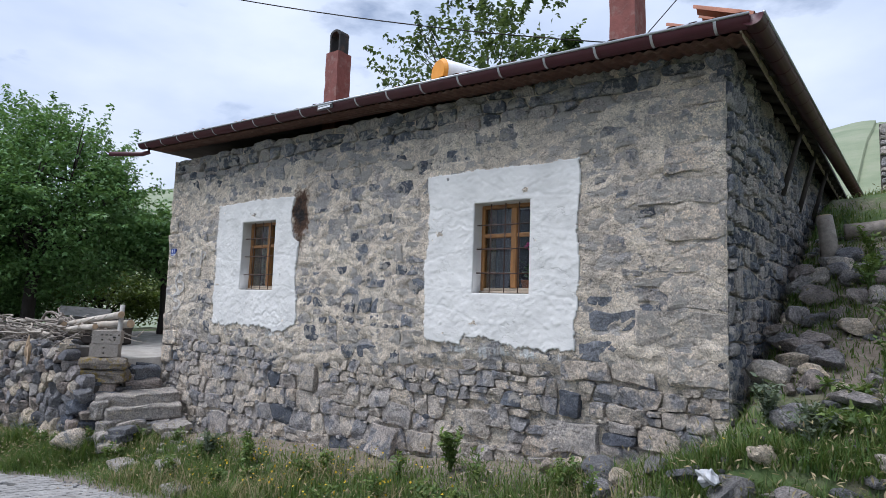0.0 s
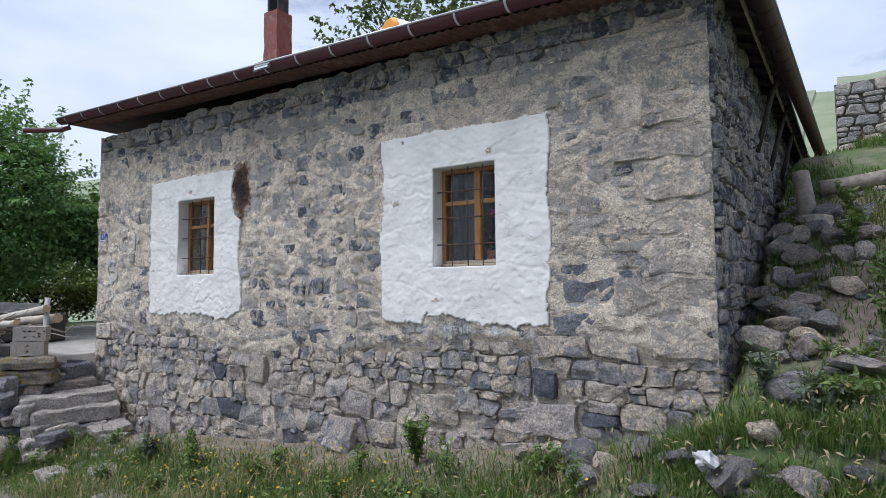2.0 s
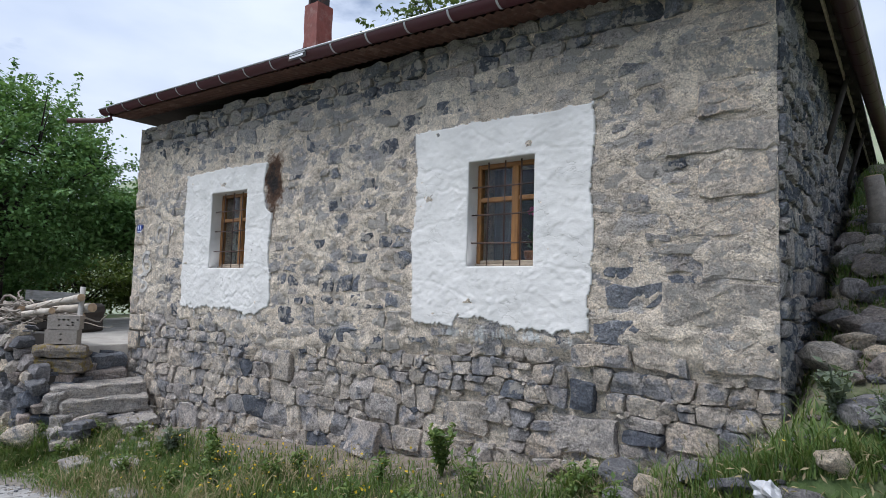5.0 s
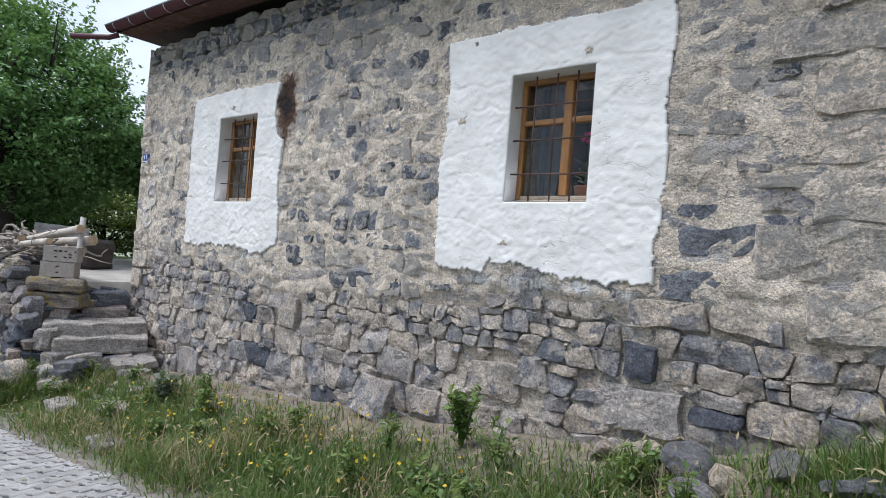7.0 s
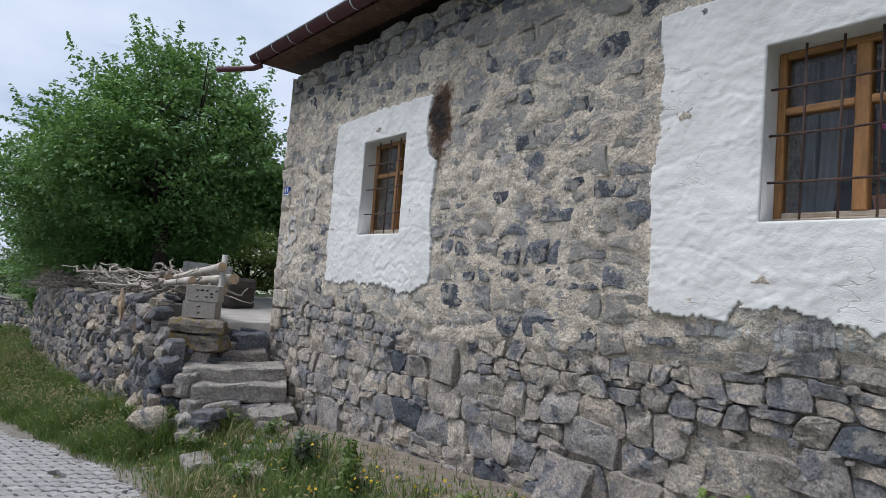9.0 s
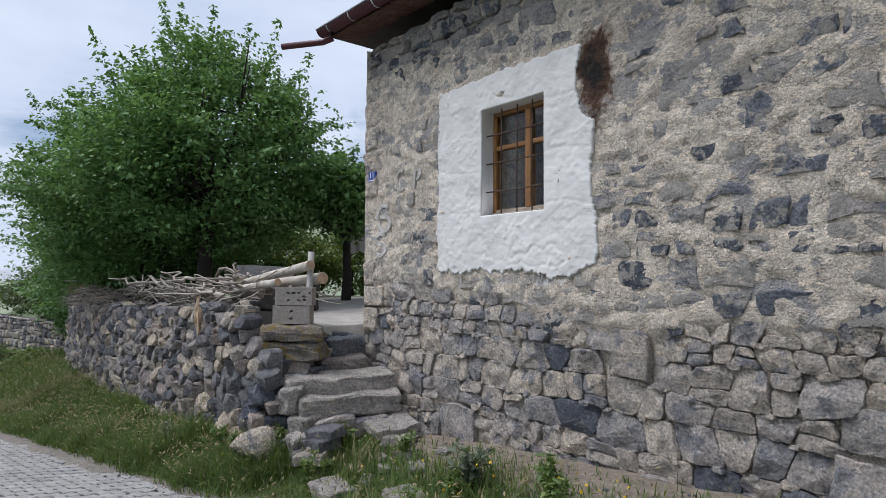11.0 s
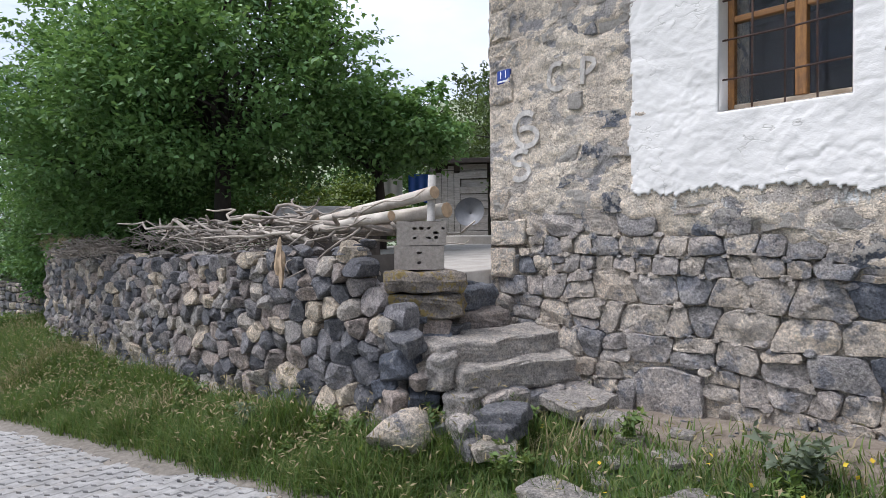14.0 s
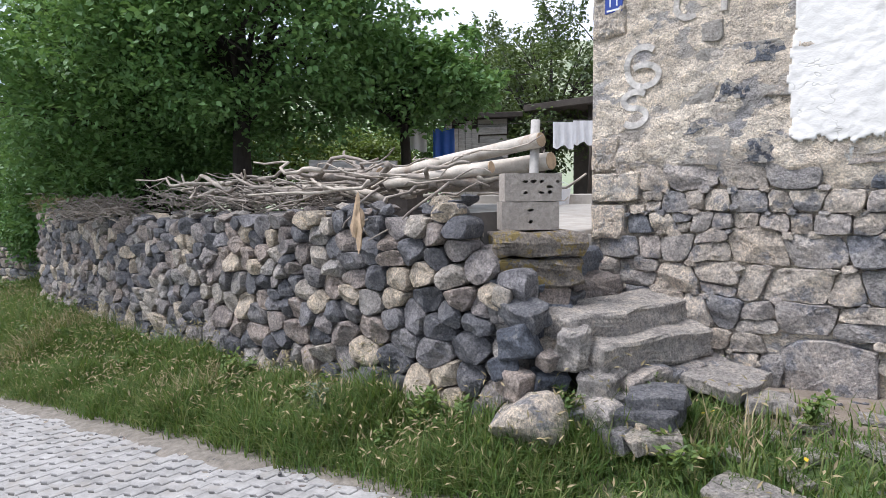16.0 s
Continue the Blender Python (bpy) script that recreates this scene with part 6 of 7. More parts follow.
def trees():
    rng = random.Random(17)
    tree(-15.9, 5.3, 0.5, 5.3, 2.75, "broad leafy mulberry tree behind the dry-stone wall", M_LEAF, rng, 0.15, 1.15, 46000, 0.108, 600, (0.0, 0.1), shoots=34, sparse=0.2)
    tree(-17.8, 4.9, 0.4, 4.9, 2.5, "leafy green tree leaning out over the dry-stone wall", M_LEAF, rng, 0.09, 0.5, 30000, 0.108, 380, (-0.3, -0.45), shoots=16, sparse=0.2)
    tree(-15.6, 8.4, 0.5, 3.3, 1.75, "leafy green tree shading the concrete yard", M_LEAF, rng, 0.1, 1.6, 13000, 0.14, 220, (0.0, 0.0), shoots=8)
    tree(-20.6, 5.6, 0.2, 5.6, 3.0, "leafy green young tree behind the wall's end", M_LEAF, rng, 0.08, 0.2, 36000, 0.12, 480, shoots=20)
    tree(-22.0, 9.6, 0.2, 2.8, 2.2, "yellow-green leafy tree further back in the garden", M_LEAF2, rng, 0.1, 0.3, 10000, 0.13, 200, shoots=8)
    tree(-23.4, 5.7, -0.5, 4.9, 3.0, "dense dark green bush past the wall's end", M_LEAF, rng, 0.06, 0.15, 30000, 0.13, 420, category="bush", shoots=14)
    tree(-27.0, 5.6, -0.6, 2.6, 2.2, "dense green hedge bush along the lane wall", M_LEAF, rng, 0.06, 0.1, 16000, 0.14, 260, category="bush", shoots=6)
    tree(-24.2, 4.9, -0.8, 2.0, 1.5, "dense green bush on the lane verge", M_LEAF, rng, 0.05, 0.1, 9000, 0.12, 160, category="bush", shoots=6)
    tree(-32.0, 5.0, -0.8, 2.6, 2.6, "dense green hedge bush along the lane wall", M_LEAF3, rng, 0.06, 0.1, 9000, 0.14, 180, category="bush", shoots=6)
    tree(-16.6, 14.5, 0.6, 5.0, 2.6, "grey-green willow tree behind the yard", M_LEAF3, rng, 0.12, 0.8, 14000, 0.12, 220, shoots=10)
    tree(-20.5, 16.5, 0.6, 5.6, 2.8, "grey-green willow tree behind the yard", M_LEAF3, rng, 0.12, 0.8, 10000, 0.14, 200, shoots=10)
    tree(-18.8, 14.6, 0.5, 2.6, 1.7, "dark green garden bush behind the shed", M_LEAF, rng, 0.05, 0.1, 7000, 0.14, 140, category="bush", shoots=5)
    tree(-23.5, 14.5, 0.5, 3.4, 2.6, "dark green garden bush behind the shed", M_LEAF, rng, 0.05, 0.1, 8000, 0.16, 150, category="bush", shoots=5)
    tree(-14.2, 17.5, 0.7, 4.4, 2.4, "grey-green willow tree behind the yard", M_LEAF3, rng, 0.1, 0.5, 10000, 0.14, 180, shoots=8)
    tree(-21.5, 12.0, 0.5, 2.3, 2.0, "yellow-green garden bush beyond the yard", M_LEAF2, rng, 0.05, 0.1, 8000, 0.12, 150, category="bush", shoots=5)
    tree(-12.9, 19.8, 0.8, 13.0, 4.6, "tall airy ash tree behind the house", M_LEAF3, rng, 0.22, 7.2, 8000, 0.24, 200, sparse=0.5, shoots=16)
    tree(-10.4, 22.0, 1.4, 11.2, 1.5, "tall airy ash tree behind the house", M_LEAF3, rng, 0.16, 7.6, 3000, 0.26, 60, sparse=0.3, shoots=8)


trees()


def blade_mesh(name, base, height, lean_dir, lean, width, material):
    """Bent blades of three segments; arrays of equal length."""
    n = len(base)
    B = np.array(base)
    side = np.stack([-np.sin(lean_dir), np.cos(lean_dir), np.zeros(n)], 1)
    fwd = np.stack([np.cos(lean_dir), np.sin(lean_dir), np.zeros(n)], 1)
    up = np.array([0, 0, 1.0])
    rows = []
    for s, w in ((0.0, 1.0), (0.5, 0.8), (1.0, 0.0)):
        c = B + up * (height * (s - 0.35 * lean * s * s))[:, None] + fwd * (height * lean * s * s)[:, None]
        if w > 0:
            rows += [c + side * (width * w / 2)[:, None], c - side * (width * w / 2)[:, None]]
        else:
            rows.append(c)
    V = np.stack(rows, 1).reshape(-1, 3)
    o = (np.arange(n) * 5)[:, None]
    F = np.concatenate([o + np.array([[0, 1, 3]]), o + np.array([[0, 3, 2]]), o + np.array([[2, 3, 4]])], 0)
    me = bpy.data.meshes.new(name)
    me.vertices.add(len(V))
    me.vertices.foreach_set("co", V.ravel())
    me.loops.add(F.size)
    me.loops.foreach_set("vertex_index", F.ravel().astype(np.int32))
    me.polygons.add(len(F))
    me.polygons.foreach_set("loop_start", np.arange(0, F.size, 3, dtype=np.int32))
    me.materials.append(material)
    me.update(calc_edges=True)
    return me


def grass_density(x, y):
    """How thickly grass grows: on the verge and the bank, thin on the trodden strip under the house."""
    e, f = lerp_table(x, EDGE), lerp_table(x, FOOT)
    if x > -0.9:
        if y < e - 0.05 or y > 12:
            return 0.0
        patch = n3(x * 0.8, y * 0.8, 14)
        return 0.9 if y < 4.9 else max(0.0, 0.5 + 1.3 * patch) * (0.25 if x < 0.25 and y > 5.3 else 1.0)
    if not e - 0.26 < y < f + (0.02 if x > -21.6 else 1.6):
        return 0.0
    s = (y - e) / max(f - e, 0.3)
    edge = sstep(y, e - 0.3 + 0.12 * n3(x * 1.7, 3.0, 9), e + 0.08)
    if x > -8.9:
        trod = sstep(y, 5.05 if x < -2.2 else 5.35, 4.45 if x < -2.2 else 5.0)
        steps_gap = 0.75 if x < -7.4 else 1.0
        return edge * (0.12 + 0.88 * trod) * (0.85 + 0.6 * n3(x * 1.1, y * 1.1, 6)) * steps_gap
    return edge * (0.95 + 0.3 * n3(x, y, 6))


def grass():
    rng = random.Random(9)
    pts, hs = [], []
    dry, dh = [], []
    target = 215000
    tries = 0
    while len(pts) < target and tries < target * 6:
        tries += 1
        p = rng.random()
        x = rng.uniform(-24, 2.6) if p < 0.55 else rng.uniform(-17.5, -8.6) if p < 0.8 else rng.uniform(-0.9, 3.0)
        y = rng.uniform(0.3, 5.4) if x < -0.9 else rng.uniform(2.8, 11.5)
        d = grass_density(x, y)
        if rng.random() > d:
            continue
        h = rng.uniform(0.12, 0.4) * (0.75 + 0.5 * n3(x * 1.5, y * 1.5, 20)) * (0.6 + 0.5 * min(d, 1.0)) * (0.72 if x > -8.9 else 1.0)
        p = (x, y, ground_z(x, y) - 0.01)
        if n3(x * 0.9, y * 0.9, 40) > (0.12 if -7.6 < x < -2.6 else 0.3) and rng.random() < 0.3:
            dry.append(p)
            dh.append(h * 1.2)
        else:
            pts.append(p)
            hs.append(h)
    for name, P, H, material, label in (("grass", pts, hs, M_GRASS, "long green wild grass on the verge"), ("dry_grass", dry, dh, M_STRAW, "dry straw-coloured grass stalks on the verge")):
        n = len(P)
        g = np.random.default_rng(1)
        H = np.array(H)
        me = blade_mesh(name, P, H * g.uniform(0.8, 1.4, n), g.uniform(0, 6.283, n), g.uniform(0.2, 1.15, n), g.uniform(0.006, 0.013, n), material)
        tagged(new(name, me), label, "grass", kind="stuff")
    # nodding seed heads of wild barley
    g = np.random.default_rng(7)
    heads, sizes = [], []
    for k in range(0, len(pts), 26):
        x, y, z = pts[k]
        heads.append((x, y, z + hs[k] * 1.35))
        sizes.append(0.06)
    me = leaves_mesh("seed_heads", heads, sizes, rng, M_STRAW, -0.4, 0.26)
    tagged(new("seed_heads", me), "pale nodding barley grass seed heads", "grass", kind="stuff")


grass()


# ---- firewood on the wall ----
def branch(p0, p1, r0, r1, rng, wobble, name, material, label, category, group, steps_n=9, cut=False):
    p0, p1 = Vector(p0), Vector(p1)
    n = steps_n
    o = rng.uniform(0, 90)
    pts = []
    for i in range(n):
        s = i / (n - 1)
        p = p0.lerp(p1, s)
        p += Vector((noise.noise((s * 3 + o, 0, 0)), noise.noise((0, s * 3 + o, 0)), 0.45 * noise.noise((0, 0, s * 3 + o)))) * wobble
        pts.append(p)
    v, f = tube_data(pts, [r0 + (r1 - r0) * i / (n - 1) for i in range(n)], 8 if r0 > 0.03 else 5)
    ob = new(name, to_mesh(name, v, f, material, True))
    tagged(ob, label, category, group)
    if cut:
        d = (pts[0] - pts[1]).normalized()
        v, f = tube_data([pts[0] + d * 0.002, pts[0] + d * 0.008], [r0 * 0.93, r0 * 0.93], 10)
        child("cut_end", to_mesh("cut_end", v, f, M_CUT), ob, label="orange-brown sawn end")
    return ob


M_PALE = plain("pale_peeled_branch", (0.42, 0.37, 0.31), 0.9, 0.0, 14, 0.8, 0.5, (1, 1, 1), dirt=(0.22, 0.17, 0.13))


def firewood():
    rng = random.Random(31)
    logs = (((-9.9, 4.66, 1.3), (-12.2, 4.5, 1.0), 0.06, 0.045), ((-9.93, 4.84, 1.15), (-12.8, 4.75, 0.97), 0.075, 0.06), ((-10.15, 4.38, 1.1), (-11.3, 4.3, 0.99), 0.05, 0.045),
            ((-10.3, 4.8, 0.99), (-13.4, 5.0, 1.0), 0.08, 0.06), ((-11.5, 4.42, 1.08), (-12.9, 4.6, 1.12), 0.06, 0.05))
    for k, (a, b, r0, r1) in enumerate(logs):
        branch(a, b, r0, r1, rng, 0.06, "log", M_BIRCH if k < 3 else M_TWIG, "pale peeled poplar log on the firewood pile" if k < 3 else "grey weathered log on the firewood pile", "log", "firewood logs", 10, True)
    for k in range(64):
        x = rng.uniform(-14.4, -10.6)
        y = rng.uniform(3.95, 4.8) - (x + 10.6) * -0.05
        z = 0.86 + rng.uniform(0.0, 0.3) * (1 - abs(x + 12) / 4.5)
        a = rng.gauss(0.1, 0.4) + (math.pi if rng.random() < 0.5 else 0)
        ln = rng.uniform(0.5, 1.6)
        r0 = rng.choice((0.01, 0.014, 0.018, 0.024, 0.032))
        branch((x, y, z), (x + math.cos(a) * ln, y + math.sin(a) * ln * 0.5, z + rng.uniform(-0.05, 0.22)), r0, r0 * 0.35, rng, 0.34, "branch", M_TWIG if k % 3 else M_PALE, "crooked grey-brown dry branch on the firewood pile", "branch", "dry branches", 10)
    # branches that hang over the wall's face
    for x in (-10.9, -11.3, -11.9, -12.3, -10.45):
        y = lerp_table(x, tuple((p[0], p[1]) for p in reversed(FACE)))
        branch((x, y + 0.3, 0.98), (x - rng.uniform(-0.1, 0.5), y - 0.14, 0.55 + rng.uniform(-0.1, 0.2)), 0.014, 0.006, rng, 0.16, "branch", M_TWIG, "dry branch hanging over the stone wall", "branch", "dry branches", 9)
    v, f = rock_data(0.07, 0.05, 0.24, rng, 0.7, 3)
    stub = new("split_wood", to_mesh("split_wood", v, f, M_CUT))
    stub.matrix_basis = pose(-10.95, 3.72, 0.72, 0, 6, 0)
    tagged(stub, "splintered orange-brown piece of stump wood", "wood")
    # twigs and straw heaped on the wall's far end
    bits = []
    for k in range(420):
        a, rr = rng.uniform(0, 6.28), rng.uniform(0, 1) ** 0.6
        x, y = -16.6 + math.cos(a) * rr * 1.1, 3.62 + math.sin(a) * rr * 0.5
        z = 0.62 + 0.3 * (1 - rr * rr) * rng.uniform(0.4, 1.0)
        b = rng.uniform(0, 6.28)
        ln = rng.uniform(0.2, 0.55)
        p0 = Vector((x, y, z))
        p1 = p0 + Vector((math.cos(b) * ln, math.sin(b) * ln * 0.7, rng.uniform(-0.12, 0.12)))
        bits.append(tube_data([p0, (p0 + p1) / 2 + Vector((0, 0, rng.uniform(-0.03, 0.05))), p1], [0.006, 0.005, 0.003], 4))
    v, f = merge(bits)
    tagged(new("brushwood", to_mesh("brushwood", v, f, M_TWIG)), "heap of thin dry twigs on the wall's far end", "brushwood", kind="stuff")
    bits = []
    for k in range(340):
        x = rng.uniform(-15.8, -12.2)
        y = lerp_table(x, tuple((p[0], p[1]) for p in reversed(FACE))) + rng.uniform(0.15, 0.9)
        b = rng.gauss(0.0, 0.5) + (math.pi if rng.random() < 0.5 else 0)
        ln = rng.uniform(0.3, 0.9)
        p0 = Vector((x, y, rng.uniform(0.66, 0.95)))
        p1 = p0 + Vector((math.cos(b) * ln, math.sin(b) * ln * 0.5, rng.uniform(-0.1, 0.2)))
        bits.append(tube_data([p0, (p0 + p1) / 2 + Vector((0, 0, rng.uniform(-0.04, 0.08))), p1], [0.008, 0.006, 0.003], 4))
    v, f = merge(bits)
    tagged(new("brushwood", to_mesh("brushwood", v, f, M_TWIG)), "tangle of thin dry twigs along the wall top", "brushwood", kind="stuff")
    # weathered post standing behind the blocks
    tube("post", [(-9.98, 4.66, 0.1), (-10.0, 4.7, 0.8), (-9.99, 4.72, 1.46)], [0.038, 0.04, 0.037], plain("weathered_grey_post", (0.42, 0.4, 0.37), 0.9, 0, 9, 0.6, 0.5), None, 8)
    tagged(bpy.data.objects["post"], "weathered grey wooden post beside the steps", "post")


firewood()

def brush_heap():
    rng = random.Random(83)
    twigs, straw = [], []
    for k in range(150):
        x, y = rng.uniform(-21.6, -18.2), rng.uniform(3.75, 4.5)
        z = 0.68 + rng.random() * 0.3 * sstep(x, -18.0, -20.0)
        a, n = rng.gauss(0.1, 0.5), rng.uniform(0.5, 1.3)
        d = Vector((math.cos(a), math.sin(a) * 0.6, rng.uniform(-0.12, 0.12))) * n
        p = Vector((x, y, z))
        bend = Vector((0, rng.uniform(-0.1, 0.1), rng.uniform(-0.05, 0.12)))
        r = rng.uniform(0.006, 0.016)
        twigs.append(tube_data([p - d / 2, p + bend, p + d / 2 - Vector((0, 0, 0.06))], [r, r * 0.8, r * 0.3], 5))
    v, f = merge(twigs)
    tagged(new("brush_heap", to_mesh("brush_heap", v, f, M_TWIG, True)), "heap of thin dry grey twigs on the stone wall", "brushwood", kind="stuff")
    g = np.random.default_rng(5)
    n = 2600
    P = np.stack([g.uniform(-21.7, -19.6, n), g.uniform(3.7, 4.5, n), g.uniform(0.62, 0.9, n)], 1)
    me = blade_mesh("straw", P, g.uniform(0.08, 0.2, n), g.uniform(0, 6.283, n), g.uniform(0.8, 1.6, n), g.uniform(0.005, 0.01, n), M_STRAW)
    tagged(new("straw", me), "dry straw matted on the end of the wall", "straw", kind="stuff")


brush_heap()


# ---- on the roof ----
def chimney(x, y, w, d, z0, z1, label, pot):
    ch = thing("chimney", pose(x, y, z0), label, "chimney", "chimneys")
    bm = bmesh.new()
    box(bm, -w / 2, w / 2, -d / 2, d / 2, 0, z1 - z0)
    bmesh.ops.subdivide_edges(bm, edges=list(bm.edges), cuts=7, use_grid_fill=True)
    for v in bm.verts:
        v.co += Vector((n3(v.co.z * 9, v.co.y * 9, x), n3(v.co.x * 9, v.co.z * 9, 4 + x), 0)) * 0.018
    part("chimney_body", bm, M_BRICKRED, ch)
    if pot:
        # an arched cowl: two cheeks and a curved cap, open in front and behind
        zt = z1 - z0
        bm = bmesh.new()
        box(bm, -0.13, -0.085, -0.1, 0.1, zt, zt + 0.3, 0.01)
        part("cowl_cheek", bm, M_SOOT, ch)
        bm = bmesh.new()
        box(bm, 0.085, 0.13, -0.1, 0.1, zt, zt + 0.3, 0.01)
        part("cowl_cheek", bm, M_SOOT, ch)
        v, f = [], []
        for i in range(9):
            t = math.pi * i / 8
            for r in (0.085, 0.13):
                for yy in (-0.1, 0.1):
                    v.append((math.cos(t) * r, yy, zt + 0.3 + math.sin(t) * r * 0.8))
        for i in range(8):
            a = i * 4
            f += [(a, a + 4, a + 5, a + 1), (a + 2, a + 3, a + 7, a + 6), (a, a + 2, a + 6, a + 4), (a + 1, a + 5, a + 7, a + 3)]
        child("cowl_cap", to_mesh("cowl_cap", v, f, M_SOOT), ch, label="sooty arched cowl")


chimney(-7.0, 6.5, 0.29, 0.3, 4.4, 5.72, "red-painted brick chimney with a sooty arched cowl", True)
chimney(-2.08, 6.5, 0.3, 0.34, 4.3, 6.2, "tall red-painted rendered brick chimney", False)


def water_tank():
    t = thing("water_tank", pose(-5.7, 7.6, 5.2), "white solar water tank with an orange end cap on the roof", "water tank")
    bm = bmesh.new()
    bmesh.ops.create_cone(bm, cap_ends=True, segments=28, radius1=0.24, radius2=0.24, depth=1.5, matrix=Matrix.Translation((0.26, 0.7, 0.3)) @ pose(0, 0, 0, 0, 90, 70))
    part("tank", bm, M_PLATEW, t, smooth=True)
    bm = bmesh.new()
    bmesh.ops.create_cone(bm, cap_ends=True, segments=28, radius1=0.245, radius2=0.2, depth=0.06, matrix=Matrix.Translation((-0.005, -0.03, 0.3)) @ pose(0, 0, 0, 0, -90, 70))
    part("end_cap", bm, plain("orange_plastic", (0.72, 0.3, 0.02), 0.5, 0, 9, 0.2, 0.0), t, "orange plastic end cap")
    for k in (0.02, 0.3):
        bm = bmesh.new()
        box(bm, k - 0.02, k + 0.02, 0.1, 0.14, -0.6, 0.25)
        part("leg", bm, M_GALV, t)
        bm = bmesh.new()
        box(bm, k - 0.02, k + 0.02, 0.5, 0.54, -0.5, 0.25)
        part("leg", bm, M_GALV, t)


water_tank()


def rafters():
    rng = random.Random(12)
    for k in range(22):
        y = 5.3 + k * 0.45
        v, f = tube_data([(-1.0, y + rng.uniform(-0.04, 0.04), 4.07), (-0.52, y + rng.uniform(-0.04, 0.04), 3.94)], [0.05, 0.045], 7)
        child("rafter", to_mesh("rafter", v, f, M_RAFTER, True), ROOF)
    for y in (8.2, 9.6, 11.0):
        v, f = tube_data([(-0.77, y, 3.1), (-0.56, y + 0.1, 3.93)], [0.035, 0.03], 6)
        child("brace", to_mesh("brace", v, f, M_RAFTER, True), ROOF)
    bm = bmesh.new()
    box(bm, -0.592, -0.575, 5.0, 15.3, 3.885, 3.945)
    part("verge_board", bm, M_SILLW, ROOF, "pale weathered verge board")


rafters()


# ---- signs and painted writing ----
def text_mesh(name, body, size, extrude=0.002):
    cu = bpy.data.curves.new(name, "FONT")
    cu.body, cu.size, cu.extrude = body, size, extrude
    cu.align_x, cu.align_y = "CENTER", "CENTER"
    ob = bpy.data.objects.new(name, cu)
    me = bpy.data.meshes.new_from_object(ob)
    bpy.data.objects.remove(ob)
    me.name = name
    return me


def signs():
    plate = thing("house_number_plate", pose(-9.7, WY - 0.03, 2.39, 90, 0, 0), "small blue enamel house number plate with white 11", "number plate")
    bm = bmesh.new()
    box(bm, -0.078, 0.078, -0.062, 0.062, -0.02, 0.004, 0.004)
    part("plate", bm, M_BLUE, plate)
    for x in (-0.03, 0.03):
        me = text_mesh("digit", "1", 0.095)
        me.materials.append(M_PLATEW)
        child("digit", me, plate, pose(x, 0.014, 0.006))
    bm = bmesh.new()
    box(bm, -0.06, 0.06, -0.05, -0.036, 0.004, 0.006)
    part("line_of_text", bm, M_PLATEW, plate)
    # strokes of the numerals and letters daubed on the stones
    def daub(name, strokes, material, label, r=0.028):
        bits = []
        for pts in strokes:
            q = [Vector((x, WY - (wall_offset(x, z) + 0.011), z)) for x, z in pts]
            v, f = [], []
            for i, p in enumerate(q):
                d = (q[min(i + 1, len(q) - 1)] - q[max(i - 1, 0)]).normalized()
                s = Vector((d.z, 0, -d.x)) * r
                for e in (s, -s):
                    v += [p + e, p + e + Vector((0, 0.04, 0))]
            for i in range(len(q) - 1):
                a = i * 4
                f += [(a, a + 4, a + 6, a + 2), (a, a + 1, a + 5, a + 4), (a + 2, a + 6, a + 7, a + 3)]
            bits.append((v, f))
        v, f = merge(bits)
        tagged(new(name, to_mesh(name, v, f, material)), label, "painted writing")

    def arc(cx, cz, rx, rz, a0, a1, n=14):
        return [(cx + rx * math.cos(math.radians(a0 + (a1 - a0) * i / n)), cz + rz * math.sin(math.radians(a0 + (a1 - a0) * i / n))) for i in range(n + 1)]

    daub("painted_numeral", [arc(-9.45, 1.87, 0.14, 0.15, 50, 262, 14) + arc(-9.45, 1.8, 0.13, 0.085, -90, 130, 11)], M_CHALK2, "faded white numeral 6 daubed on the wall", 0.024)
    daub("painted_numeral", [arc(-9.51, 1.62, 0.1, 0.065, 40, 255, 10) + arc(-9.52, 1.49, 0.1, 0.07, 80, -140, 10)], M_CHALK2, "faded white numeral 5 daubed on the wall", 0.024)
    daub("painted_letters", [arc(-9.1, 2.28, 0.1, 0.11, 60, 300, 12)], M_CHALK3, "washed-out letters painted on the wall", 0.022)
    daub("painted_letters", [[(-8.85, 2.17), (-8.85, 2.38)] + arc(-8.85, 2.32, 0.12, 0.06, 90, -90, 8)], M_CHALK3, "washed-out letters painted on the wall", 0.022)
    # maker's sticker on the gutter: a plain pale shape with bars
    st = thing("gutter_sticker", pose(-5.42, 4.893, gz(-5.4) - 0.03, 90, 0, 0), "small dark maker's sticker with pale bars on the gutter", "sticker")
    bm = bmesh.new()
    box(bm, -0.15, 0.15, -0.05, 0.05, 0.0, 0.003)
    part("backing", bm, M_SOOT, st)
    for a, b, c in ((-0.13, 0.13, 0.012), (-0.13, 0.1, -0.02)):
        bm = bmesh.new()
        box(bm, a, b, c - 0.008, c + 0.016, 0.003, 0.005)
        part("bar", bm, M_PLATEW, st)


signs()


# ---- wires ----
def cable(name, p0, p1, sag, r, label):
    p0, p1 = Vector(p0), Vector(p1)
    pts = [p0.lerp(p1, s / 24) - Vector((0, 0, sag * 4 * (s / 24) * (1 - s / 24))) for s in range(25)]
    ob = tube(name, pts, r, M_SOOT, None, 5)
    tagged(ob, label, "cable")


